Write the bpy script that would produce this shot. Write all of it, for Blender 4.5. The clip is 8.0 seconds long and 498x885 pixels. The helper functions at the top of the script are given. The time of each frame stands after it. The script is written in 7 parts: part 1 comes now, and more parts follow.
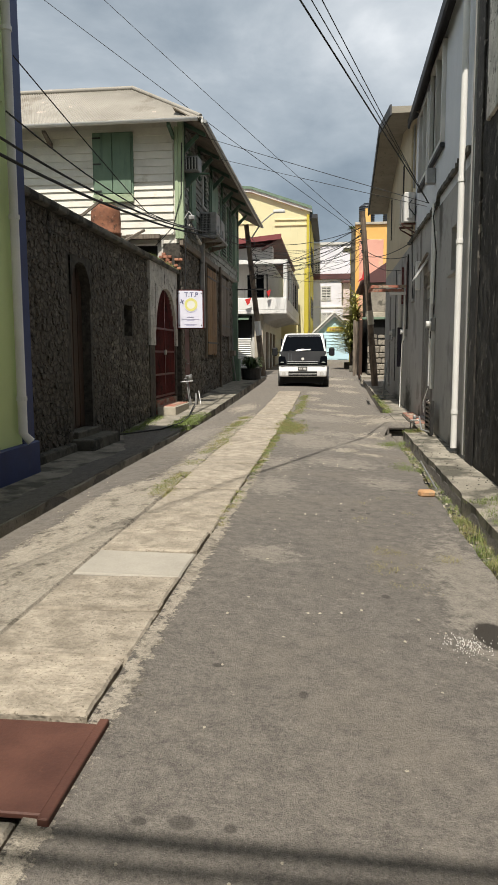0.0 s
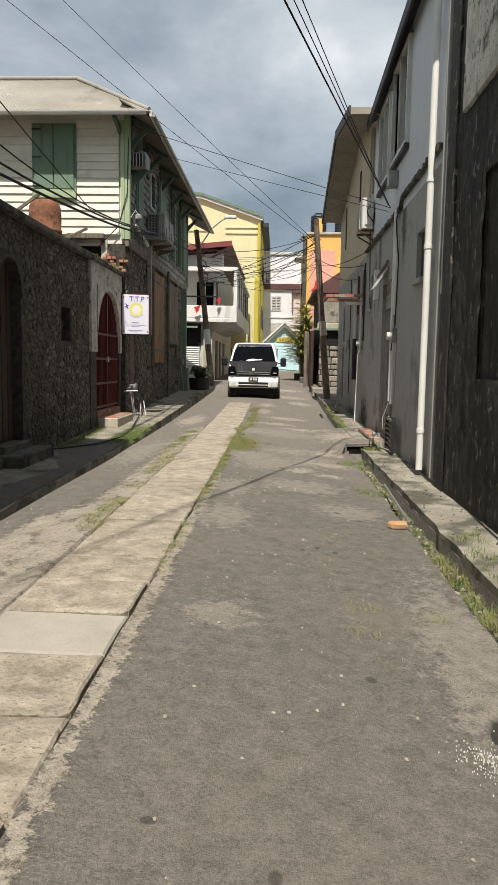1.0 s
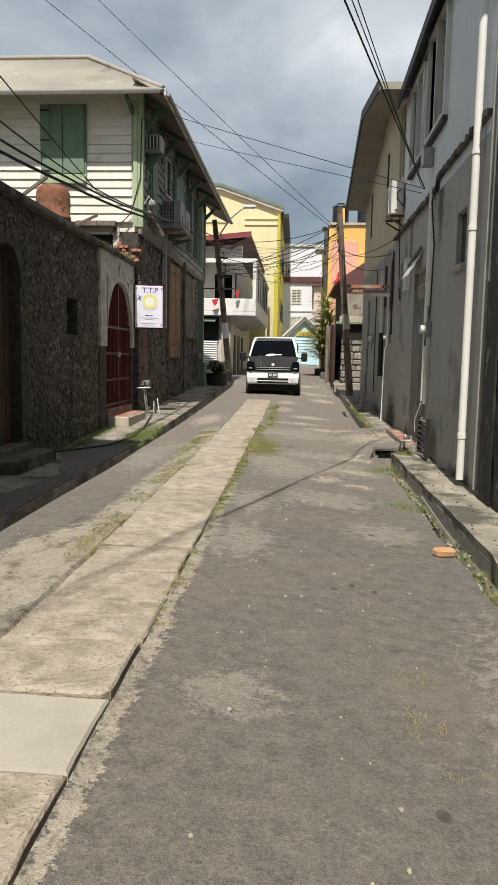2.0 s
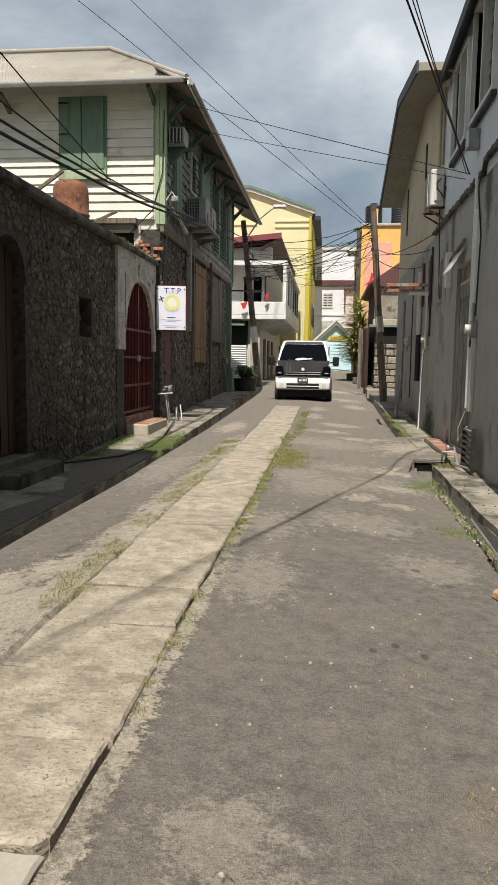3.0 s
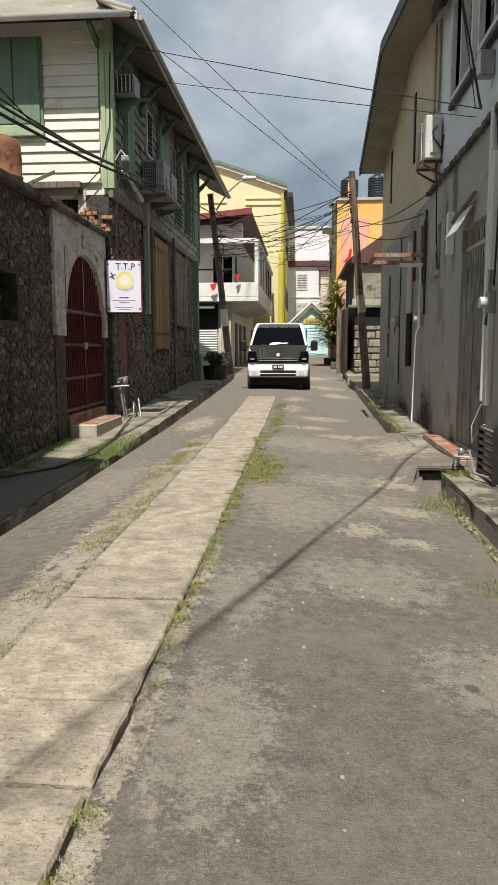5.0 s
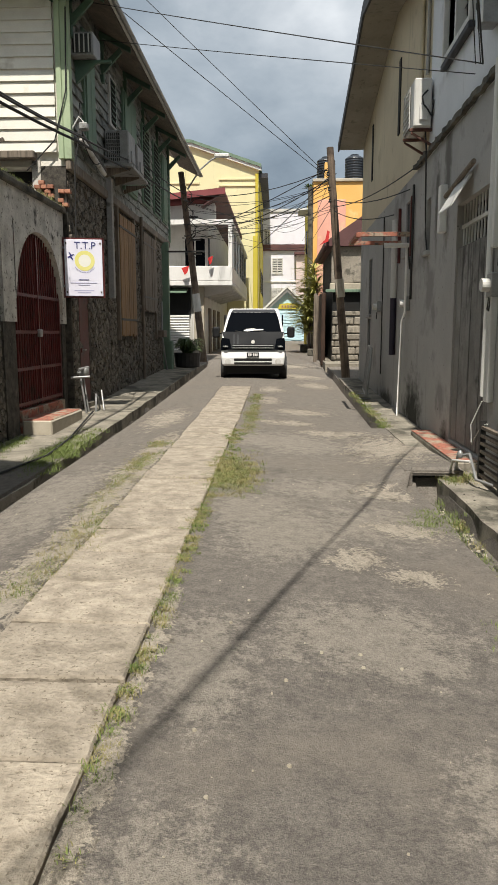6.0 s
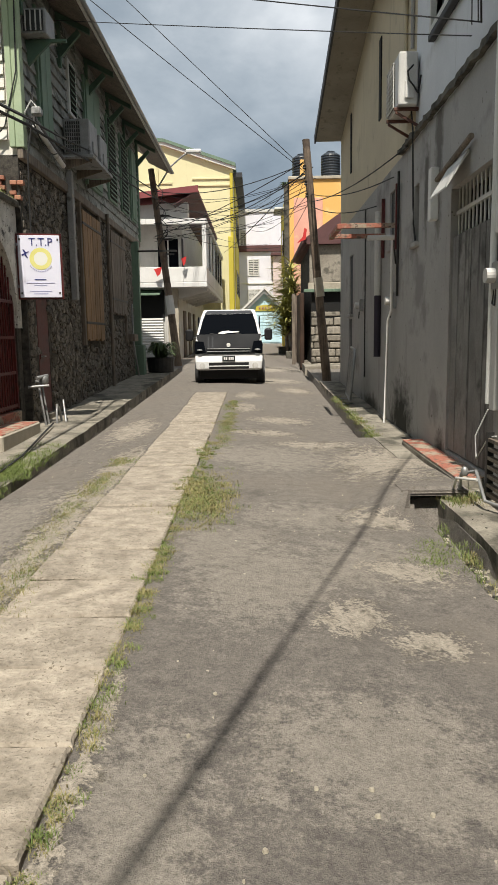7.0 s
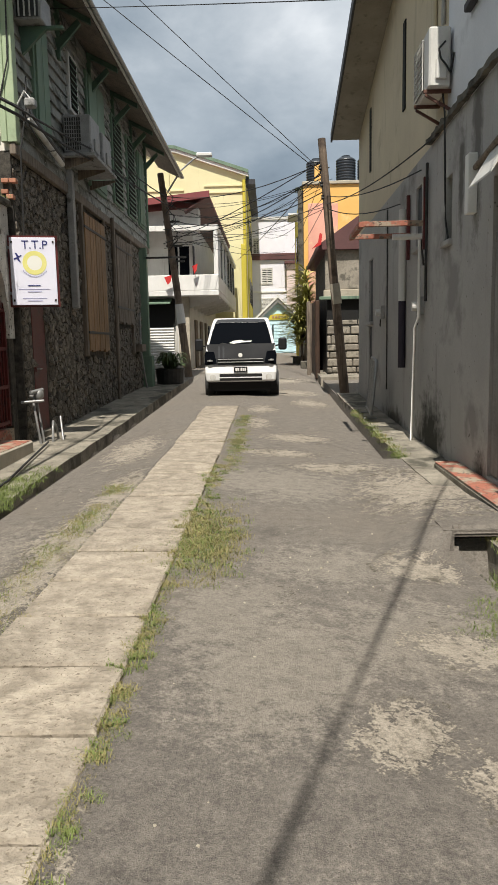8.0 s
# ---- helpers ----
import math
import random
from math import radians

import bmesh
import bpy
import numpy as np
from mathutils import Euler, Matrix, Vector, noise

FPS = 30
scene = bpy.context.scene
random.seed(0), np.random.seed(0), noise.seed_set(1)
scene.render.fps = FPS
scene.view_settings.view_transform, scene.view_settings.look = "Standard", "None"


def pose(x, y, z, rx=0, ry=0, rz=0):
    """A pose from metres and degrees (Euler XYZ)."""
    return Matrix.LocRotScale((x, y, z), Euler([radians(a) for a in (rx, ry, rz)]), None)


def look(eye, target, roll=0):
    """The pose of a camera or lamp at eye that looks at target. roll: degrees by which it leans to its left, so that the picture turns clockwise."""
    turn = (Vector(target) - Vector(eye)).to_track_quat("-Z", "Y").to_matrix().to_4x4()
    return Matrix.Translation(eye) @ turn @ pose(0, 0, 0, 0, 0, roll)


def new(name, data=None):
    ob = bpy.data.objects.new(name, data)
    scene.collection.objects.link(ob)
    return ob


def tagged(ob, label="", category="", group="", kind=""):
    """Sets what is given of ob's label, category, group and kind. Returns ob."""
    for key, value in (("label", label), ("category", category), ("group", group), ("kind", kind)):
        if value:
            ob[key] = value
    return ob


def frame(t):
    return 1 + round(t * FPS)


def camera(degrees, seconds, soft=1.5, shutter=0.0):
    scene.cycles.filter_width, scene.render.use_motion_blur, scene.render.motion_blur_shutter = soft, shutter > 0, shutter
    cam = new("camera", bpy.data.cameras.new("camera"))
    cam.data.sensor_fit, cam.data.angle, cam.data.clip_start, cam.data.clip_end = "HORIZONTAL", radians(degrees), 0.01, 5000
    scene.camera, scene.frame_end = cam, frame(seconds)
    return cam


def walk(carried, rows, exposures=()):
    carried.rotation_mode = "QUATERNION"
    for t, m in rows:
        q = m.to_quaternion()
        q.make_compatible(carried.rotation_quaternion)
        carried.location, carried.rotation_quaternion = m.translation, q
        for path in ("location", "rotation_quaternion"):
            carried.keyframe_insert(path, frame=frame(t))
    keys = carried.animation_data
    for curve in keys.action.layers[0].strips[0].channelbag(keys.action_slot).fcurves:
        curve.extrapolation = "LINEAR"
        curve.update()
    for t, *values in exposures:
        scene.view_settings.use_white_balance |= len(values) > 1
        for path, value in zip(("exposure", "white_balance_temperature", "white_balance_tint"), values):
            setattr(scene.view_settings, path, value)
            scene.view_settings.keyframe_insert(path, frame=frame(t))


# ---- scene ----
cam = camera(38.4, 8.0)
METRES, EYE, TILT, LEAN, TURN = 8.287, 1.5, -0.8, 0.0, 6.5
ROWS = [
    (0.0, 0.0, 0.0, 0.0, -0.03, -6.23, 0.24),
    (0.5, 0.0033, 0.0615, 0.0045, -3.98, -5.36, -0.67),
    (1.0, -0.0006, 0.1232, 0.0029, -4.15, -5.47, -0.86),
    (2.5, 0.013, 0.3056, 0.0096, -1.46, -6.06, -0.86),
    (3.0, 0.0216, 0.3642, 0.0052, -0.14, -5.55, -0.88),
    (3.5, 0.0216, 0.4262, 0.0034, 1.76, -6.4, -1.33),
    (4.0, 0.0237, 0.4907, 0.0087, 0.61, -6.47, 1.05),
    (4.5, 0.0352, 0.5518, 0.0105, -0.63, -6.39, 0.67),
    (5.0, 0.0389, 0.6182, 0.0107, -2.17, -6.72, 0.12),
    (6.5, 0.0566, 0.8068, 0.0187, -5.06, -8.11, 0.53),
    (7.0, 0.068, 0.8685, 0.0168, -5.86, -7.66, 0.95),
    (7.5, 0.0738, 0.9301, 0.0169, -5.33, -7.15, 0.74),
    (8.0, 0.0822, 0.9923, 0.0193, -4.78, -6.9, 1.2),
]
EXPOSURES = [(0.0, 0.26), (8.0, 0.26)]
walk(cam, [(t, pose(0, 0, EYE, TILT, LEAN, TURN) @ pose(METRES * x, METRES * y, METRES * z, 90 + pitch, roll, yaw)) for t, x, y, z, yaw, pitch, roll in ROWS], exposures=EXPOSURES)

# ---- light ----
SUN = Vector((-0.025, -0.6, 1.0)).normalized()
sun_data = bpy.data.lights.new("sun", "SUN")
sun_data.energy, sun_data.angle, sun_data.color = 5.0, radians(0.6), (1.0, 0.94, 0.84)
sun = new("sun", sun_data)
sun.matrix_world = look(SUN * 60, (0, 0, 0))

world = bpy.data.worlds.new("world")
scene.world = world
world.use_nodes = True
wn, wl = world.node_tree.nodes, world.node_tree.links
wn.clear()


def wnode(kind, **values):
    node = wn.new(kind)
    for key, value in values.items():
        node.inputs[key].default_value = value
    return node


w_coord = wnode("ShaderNodeTexCoord")
w_sky = wnode("ShaderNodeTexSky")
w_sky.sky_type, w_sky.sun_disc = "NISHITA", False
w_sky.sun_elevation, w_sky.sun_rotation = math.asin(SUN.z), math.pi + 0.042
w_dim = wnode("ShaderNodeVectorMath")
w_dim.operation = "SCALE"
w_dim.inputs["Scale"].default_value = 0.09
w_map = wnode("ShaderNodeMapping")
w_map.inputs["Scale"].default_value = (1.0, 1.0, 2.1)
w_map.inputs["Location"].default_value = (0.35, 0.2, 0.05)
w_noise = wnode("ShaderNodeTexNoise", Scale=2.6, Detail=7.0, Roughness=0.55, Distortion=0.25)
w_sep = wnode("ShaderNodeSeparateXYZ")
w_height = wnode("ShaderNodeMath")
w_height.operation = "MULTIPLY_ADD"
w_height.inputs[1].default_value = 1.0
w_ramp = wn.new("ShaderNodeValToRGB")
ramp = w_ramp.color_ramp
ramp.elements[0].position, ramp.elements[0].color = 0.42, (0.105, 0.135, 0.17, 1)
ramp.elements[1].position, ramp.elements[1].color = 0.62, (0.25, 0.30, 0.345, 1)
for spot, tone in ((0.78, (0.40, 0.45, 0.49, 1)), (0.92, (0.60, 0.64, 0.67, 1)), (1.0, (0.78, 0.81, 0.83, 1))):
    e = ramp.elements.new(spot)
    e.color = tone
w_mix = wn.new("ShaderNodeMix")
w_mix.data_type = "RGBA"
w_mix.inputs["Factor"].default_value = 0.86
w_back = wnode("ShaderNodeBackground", Strength=1.0)
w_out = wnode("ShaderNodeOutputWorld")
wl.new(w_coord.outputs["Generated"], w_map.inputs["Vector"])
wl.new(w_map.outputs[0], w_noise.inputs["Vector"])
wl.new(w_coord.outputs["Generated"], w_sep.inputs[0])
w_cap = wnode("ShaderNodeMath")
w_cap.operation = "MINIMUM"
w_cap.inputs[1].default_value = 0.36
wl.new(w_sep.outputs["Z"], w_cap.inputs[0])
wl.new(w_cap.outputs[0], w_height.inputs[0])
wl.new(w_noise.outputs["Fac"], w_height.inputs[2])
wl.new(w_height.outputs[0], w_ramp.inputs["Fac"])
wl.new(w_sky.outputs["Color"], w_dim.inputs[0])
wl.new(w_dim.outputs[0], w_mix.inputs["A"])
wl.new(w_ramp.outputs["Color"], w_mix.inputs["B"])
wl.new(w_mix.outputs["Result"], w_back.inputs["Color"])
wl.new(w_back.outputs[0], w_out.inputs[0])


# ---- materials ----
def mat(name, dark, light, scale=6.0, rough=0.85, bump=0.25, fine=60.0, metal=0.0, stain=None, stain_scale=1.2, stain_at=0.58, streak=None,
        streak_at=0.56, speck=None, speck_at=0.68, speck_scale=45.0, vary=0.0, wood=0.0, stretch=(1, 1, 1), blots=()):
    """A worn surface: two tones mottled at one scale, fine grain, broad stains, downward streaks and specks, with relief."""
    m = bpy.data.materials.new(name)
    m.use_nodes = True
    n, l = m.node_tree.nodes, m.node_tree.links
    bsdf = n["Principled BSDF"]
    bsdf.inputs["Metallic"].default_value = metal
    coord = n.new("ShaderNodeTexCoord")
    place = n.new("ShaderNodeMapping")
    place.inputs["Scale"].default_value = stretch
    l.new(coord.outputs["Object"], place.inputs["Vector"])
    where = place.outputs[0]
    info = n.new("ShaderNodeObjectInfo")
    if vary:
        shift = n.new("ShaderNodeVectorMath")
        shift.operation = "MULTIPLY_ADD"
        shift.inputs[1].default_value = (17.0, 23.0, 11.0)
        l.new(info.outputs["Random"], shift.inputs[0])
        l.new(where, shift.inputs[2])
        where = shift.outputs[0]

    def noisy(size, detail, rough_ness, vec):
        t = n.new("ShaderNodeTexNoise")
        t.inputs["Scale"].default_value, t.inputs["Detail"].default_value, t.inputs["Roughness"].default_value = size, detail, rough_ness
        l.new(vec, t.inputs["Vector"])
        return t.outputs["Fac"]

    def band(value, lo, hi):
        r = n.new("ShaderNodeMapRange")
        r.inputs["From Min"].default_value, r.inputs["From Max"].default_value = lo, hi
        l.new(value, r.inputs["Value"])
        return r.outputs["Result"]

    def blend(fac, a, b):
        x = n.new("ShaderNodeMix")
        x.data_type = "RGBA"
        l.new(fac, x.inputs["Factor"])
        for key, value in (("A", a), ("B", b)):
            if isinstance(value, tuple):
                x.inputs[key].default_value = (*value, 1)
            else:
                l.new(value, x.inputs[key])
        return x.outputs["Result"]

    def times(a, lo, hi):
        r = n.new("ShaderNodeMapRange")
        r.inputs["To Min"].default_value, r.inputs["To Max"].default_value = lo, hi
        l.new(a, r.inputs["Value"])
        return r.outputs["Result"]

    coarse, grain = noisy(scale, 6.0, 0.6, where), noisy(fine, 4.0, 0.65, where)
    both = n.new("ShaderNodeMath")
    both.operation = "MULTIPLY_ADD"
    both.inputs[1].default_value = 0.45
    l.new(grain, both.inputs[0])
    l.new(coarse, both.inputs[2])
    colour = blend(band(both.outputs[0], 0.5, 0.95), dark, light)
    if wood:
        stretched = n.new("ShaderNodeMapping")
        stretched.inputs["Scale"].default_value = (30, 30, 1.2)
        l.new(where, stretched.inputs["Vector"])
        lines = noisy(wood, 5.0, 0.6, stretched.outputs[0])
        colour = blend(band(lines, 0.45, 0.75), colour, tuple(c * 0.45 for c in dark))
    if stain:
        colour = blend(band(noisy(stain_scale, 5.0, 0.62, where), stain_at, stain_at + 0.1), colour, stain)
    if streak:
        tall = n.new("ShaderNodeMapping")
        tall.inputs["Scale"].default_value = (3.5, 3.5, 0.35)
        l.new(where, tall.inputs["Vector"])
        colour = blend(band(noisy(1.6, 5.0, 0.65, tall.outputs[0]), streak_at, streak_at + 0.16), colour, streak)
    if speck:
        colour = blend(band(noisy(speck_scale, 2.0, 0.5, where), speck_at, speck_at + 0.04), colour, speck)
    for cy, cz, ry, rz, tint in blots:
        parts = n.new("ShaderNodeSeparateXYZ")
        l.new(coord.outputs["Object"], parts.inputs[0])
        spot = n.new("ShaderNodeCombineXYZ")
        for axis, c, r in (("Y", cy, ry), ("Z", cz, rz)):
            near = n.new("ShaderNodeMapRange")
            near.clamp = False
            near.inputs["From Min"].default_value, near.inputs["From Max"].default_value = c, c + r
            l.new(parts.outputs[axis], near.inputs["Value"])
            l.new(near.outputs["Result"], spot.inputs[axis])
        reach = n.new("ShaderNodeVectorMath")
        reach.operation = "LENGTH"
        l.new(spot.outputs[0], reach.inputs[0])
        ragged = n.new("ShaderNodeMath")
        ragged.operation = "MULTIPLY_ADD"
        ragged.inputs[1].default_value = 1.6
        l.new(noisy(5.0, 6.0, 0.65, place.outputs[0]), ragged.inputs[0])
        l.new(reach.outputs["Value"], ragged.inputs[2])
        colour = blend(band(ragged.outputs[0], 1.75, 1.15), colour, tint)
    if vary:
        tone = n.new("ShaderNodeHueSaturation")
        l.new(times(info.outputs["Random"], 1 - vary, 1 + vary), tone.inputs["Value"])
        l.new(colour, tone.inputs["Color"])
        colour = tone.outputs["Color"]
    l.new(colour, bsdf.inputs["Base Color"])
    l.new(times(coarse, max(rough - 0.12, 0.05), min(rough + 0.1, 1)), bsdf.inputs["Roughness"])
    if bump:
        relief = n.new("ShaderNodeBump")
        relief.inputs["Strength"].default_value, relief.inputs["Distance"].default_value = bump, 0.02
        l.new(both.outputs[0], relief.inputs["Height"])
        l.new(relief.outputs[0], bsdf.inputs["Normal"])
    return m



def street_surface():
    """Worn asphalt with pale eroded concrete showing through in patches and along the slabs."""
    m = bpy.data.materials.new("street_surface")
    m.use_nodes = True
    n, l = m.node_tree.nodes, m.node_tree.links
    bsdf = n["Principled BSDF"]
    coord = n.new("ShaderNodeTexCoord")
    sep = n.new("ShaderNodeSeparateXYZ")
    l.new(coord.outputs["Object"], sep.inputs[0])
    X, Y = sep.outputs["X"], sep.outputs["Y"]

    def do(op, a, b=0.0, c=0.0):
        t = n.new("ShaderNodeMath")
        t.operation = op
        for k, v in enumerate((a, b, c)):
            if isinstance(v, (int, float)):
                t.inputs[k].default_value = v
            else:
                l.new(v, t.inputs[k])
        return t.outputs[0]

    def noisy(size, detail=5.0, rough=0.6, stretch=None):
        t = n.new("ShaderNodeTexNoise")
        t.inputs["Scale"].default_value, t.inputs["Detail"].default_value, t.inputs["Roughness"].default_value = size, detail, rough
        src = coord.outputs["Object"]
        if stretch:
            mp = n.new("ShaderNodeMapping")
            mp.inputs["Scale"].default_value = stretch
            l.new(src, mp.inputs["Vector"])
            src = mp.outputs[0]
        l.new(src, t.inputs["Vector"])
        return t.outputs["Fac"]

    def soft(v, lo, hi, a=0.0, b=1.0):
        r = n.new("ShaderNodeMapRange")
        r.interpolation_type = "SMOOTHSTEP"
        for key, value in (("From Min", lo), ("From Max", hi), ("To Min", a), ("To Max", b)):
            r.inputs[key].default_value = value
        l.new(v, r.inputs["Value"])
        return r.outputs["Result"]

    def mix(f, a, b):
        x = n.new("ShaderNodeMix")
        x.data_type = "RGBA"
        l.new(f, x.inputs["Factor"])
        for key, value in (("A", a), ("B", b)):
            if isinstance(value, tuple):
                x.inputs[key].default_value = (*value, 1)
            else:
                l.new(value, x.inputs[key])
        return x.outputs["Result"]

    def blob(cx, cy, rx, ry):
        dx, dy = do("MULTIPLY", do("SUBTRACT", X, cx), 1 / rx), do("MULTIPLY", do("SUBTRACT", Y, cy), 1 / ry)
        return do("MAXIMUM", do("SUBTRACT", 1.0, do("SQRT", do("ADD", do("MULTIPLY", dx, dx), do("MULTIPLY", dy, dy)))), 0.0)

    def band(c, half, y0, y1):
        inside_x = do("MAXIMUM", do("SUBTRACT", 1.0, do("DIVIDE", do("ABSOLUTE", do("SUBTRACT", X, c)), half)), 0.0)
        return do("MULTIPLY", inside_x, do("MULTIPLY", soft(Y, y0 - 0.5, y0), soft(Y, y1, y1 + 1.5, 1.0, 0.0)))

    broad, patchy, mid, grit, fine = noisy(0.55, 6), noisy(2.3, 7, 0.65), noisy(11, 5, 0.65), noisy(55, 4, 0.7), noisy(190, 2, 0.6)
    across = noisy(3.4, 10, 0.8, (1.2, 0.75, 1))
    # pale concrete: long strips, then single worn places
    pale = do("MAXIMUM", do("MINIMUM", do("MULTIPLY", band(-1.9, 0.6, -20, 7.0), 2.4), 0.95), band(-1.78, 0.36, -20, 15.5))
    pale = do("MAXIMUM", pale, do("MULTIPLY", band(-0.87, 0.1, -20, 9.5), 0.9))
    for spot in ((-0.5, 20.5, 0.4, 1.1), (-0.45, 22.6, 0.5, 1.3), (0.6, 24.2, 0.7, 1.4), (0.15, 19.0, 0.9, 0.7), (0.5, 16.7, 0.9, 0.6), (-0.2, 17.6, 0.9, 0.5), (1.2, 15.3, 1.1, 2.0), (0.25, 10.85, 0.36, 0.42), (0.6, 10.6, 0.4, 0.3),
                 (0.7, 11.7, 0.5, 0.4), (0.75, 13.0, 0.5, 0.5), (-2.2, 18.0, 0.6, 2.2), (-1.85, 13.4, 0.45, 1.3), (0.2, 26.5, 1.3, 1.4), (0.1, 30.5, 1.6, 2.0)):
        pale = do("MAXIMUM", pale, blob(*spot))
    worn = 0.0
    for spot in ((-0.25, 11.4, 0.75, 1.0), (-0.5, 12.0, 0.5, 0.9), (0.62, 8.3, 0.45, 0.55), (0.2, 9.6, 0.7, 0.7), (-0.62, 9.2, 0.35, 0.8), (0.5, 11.8, 0.8, 0.8), (0.2, 13.0, 0.9, 0.6), (-0.45, 5.0, 0.35, 0.3),
                 (-0.6, 7.6, 0.4, 0.8), (0.95, 4.6, 0.4, 2.2), (-2.3, 12.5, 0.5, 2.2), (-0.1, 15.6, 1.2, 1.2)):
        worn = do("MAXIMUM", blob(*spot), worn)
    ragged = do("ADD", do("MULTIPLY", do("SUBTRACT", mid, 0.5), 1.7), do("ADD", do("MULTIPLY", do("SUBTRACT", grit, 0.5), 1.3), do("MULTIPLY", do("SUBTRACT", across, 0.5), 1.8)))
    wild = do("ADD", do("MULTIPLY", do("SUBTRACT", patchy, 0.5), 0.8), ragged)
    mask = soft(do("ADD", pale, wild), 0.42, 0.58)
    thin = soft(do("ADD", worn, do("MULTIPLY", wild, 0.8)), 0.2, 0.6, 0.0, 0.65)
    tone = do("ADD", do("MULTIPLY", mid, 0.4), do("ADD", do("MULTIPLY", grit, 0.55), do("MULTIPLY", fine, 0.4)))
    tar = mix(soft(tone, 0.45, 0.9), (0.085, 0.076, 0.068), (0.235, 0.211, 0.185))
    # the older, dustier surface up the street, and a darker mended length
    tar = mix(soft(do("ADD", Y, do("MULTIPLY", patchy, 3.0)), 11.0, 15.0, 0.0, 0.4), tar, mix(soft(tone, 0.45, 0.9), (0.125, 0.112, 0.097), (0.31, 0.278, 0.238)))
    tar = mix(soft(do("ADD", blob(0.35, 6.6, 1.5, 4.2), do("MULTIPLY", do("SUBTRACT", patchy, 0.5), 0.6)), 0.05, 0.5, 0.0, 0.5), tar, mix(soft(tone, 0.45, 0.9), (0.08, 0.072, 0.066), (0.2, 0.182, 0.163)))
    tar = mix(soft(do("ADD", broad, do("MULTIPLY", mid, 0.2)), 0.56, 0.8, 0.0, 0.55), tar, (0.2, 0.174, 0.145))
    tar = mix(soft(do("ADD", patchy, do("MULTIPLY", grit, 0.2)), 0.7, 0.86, 0.0, 0.6), tar, (0.085, 0.076, 0.066))
    tar = mix(soft(fine, 0.68, 0.74, 0.0, 0.6), tar, (0.36, 0.33, 0.29))
    cement = mix(soft(tone, 0.42, 0.92), (0.17, 0.149, 0.122), (0.5, 0.443, 0.365))
    cement = mix(soft(do("ADD", across, do("MULTIPLY", mid, 0.4)), 0.7, 0.86), cement, (0.11, 0.097, 0.077))
    colour = mix(thin, tar, mix(soft(tone, 0.42, 0.92), (0.15, 0.134, 0.114), (0.38, 0.342, 0.29)))
    colour = mix(mask, colour, cement)
    # one damp hollow near the kerb
    wet = soft(do("ADD", blob(0.9, 3.85, 0.14, 0.27), do("ADD", do("MULTIPLY", do("SUBTRACT", patchy, 0.5), 0.3), do("MULTIPLY", do("SUBTRACT", mid, 0.5), 0.5))), 0.16, 0.3)
    colour = mix(wet, colour, (0.045, 0.039, 0.033))
    # old oil drips and small mended holes
    oil = 0.0
    for spot in ((-0.44, 2.0, 0.06, 0.05), (-0.57, 1.98, 0.035, 0.03), (-0.29, 2.0, 0.03, 0.03), (-0.1, 2.9, 0.03, 0.05), (0.1, 6.6, 0.03, 0.05), (0.22, 6.7, 0.03, 0.05), (0.36, 6.6, 0.03, 0.06), (0.5, 8.2, 0.05, 0.06),
                 (0.7, 7.9, 0.05, 0.06), (0.35, 4.3, 0.04, 0.05), (-0.5, 3.1, 0.04, 0.03)):
        oil = do("MAXIMUM", blob(*spot), oil)
    colour = mix(soft(do("ADD", oil, do("MULTIPLY", do("SUBTRACT", grit, 0.5), 0.6)), 0.15, 0.5, 0.0, 0.6), colour, (0.03, 0.027, 0.024))
    l.new(colour, bsdf.inputs["Base Color"])
    bsdf.inputs["Roughness"].default_value = 0.9
    bsdf.inputs["Specular IOR Level"].default_value = 0.3
    bump = n.new("ShaderNodeBump")
    bump.inputs["Strength"].default_value, bump.inputs["Distance"].default_value = 0.75, 0.025
    l.new(do("ADD", do("MULTIPLY", mask, 0.25), do("ADD", tone, do("MULTIPLY", across, 0.5))), bump.inputs["Height"])
    l.new(bump.outputs[0], bsdf.inputs["Normal"])
    return m


asphalt = street_surface()
gutter_brick = mat("gutter_brick", (0.42, 0.22, 0.1), (0.55, 0.34, 0.18), 9.0, 0.9, 0.6, 50, stain=(0.3, 0.24, 0.17), stain_scale=8.0)
plum_paint = mat("plum_paint", (0.014, 0.01, 0.02), (0.026, 0.018, 0.034), 3.0, 0.6, 0.1, 50)
slab_concrete = mat("slab_concrete", (0.2, 0.17, 0.132), (0.46, 0.4, 0.322), 6.5, 0.94, 1.6, 34, stain=(0.225, 0.193, 0.15), stain_scale=4.5, stain_at=0.58, vary=0.1,
                    speck=(0.19, 0.158, 0.118), speck_at=0.63, speck_scale=55)
smooth_slab = mat("smooth_slab", (0.3, 0.275, 0.235), (0.42, 0.385, 0.33), 2.0, 0.85, 0.3, 60, stain=(0.25, 0.22, 0.18), stain_scale=2.0)
concrete = mat("concrete", (0.15, 0.135, 0.105), (0.36, 0.325, 0.265), 2.6, 0.92, 0.7, 50, stain=(0.085, 0.078, 0.06), stain_scale=1.6, stain_at=0.5, speck=(0.12, 0.108, 0.084), speck_at=0.66, speck_scale=24)
pale_concrete = mat("pale_concrete", (0.3, 0.265, 0.205), (0.5, 0.45, 0.36), 2.0, 0.9, 0.5, 60, stain=(0.2, 0.18, 0.14), stain_scale=1.5, stain_at=0.6)
mossy_concrete = mat("mossy_concrete", (0.045, 0.042, 0.034), (0.16, 0.148, 0.118), 3.0, 0.92, 0.8, 40, stain=(0.025, 0.024, 0.02), stain_scale=2.4, stain_at=0.5)
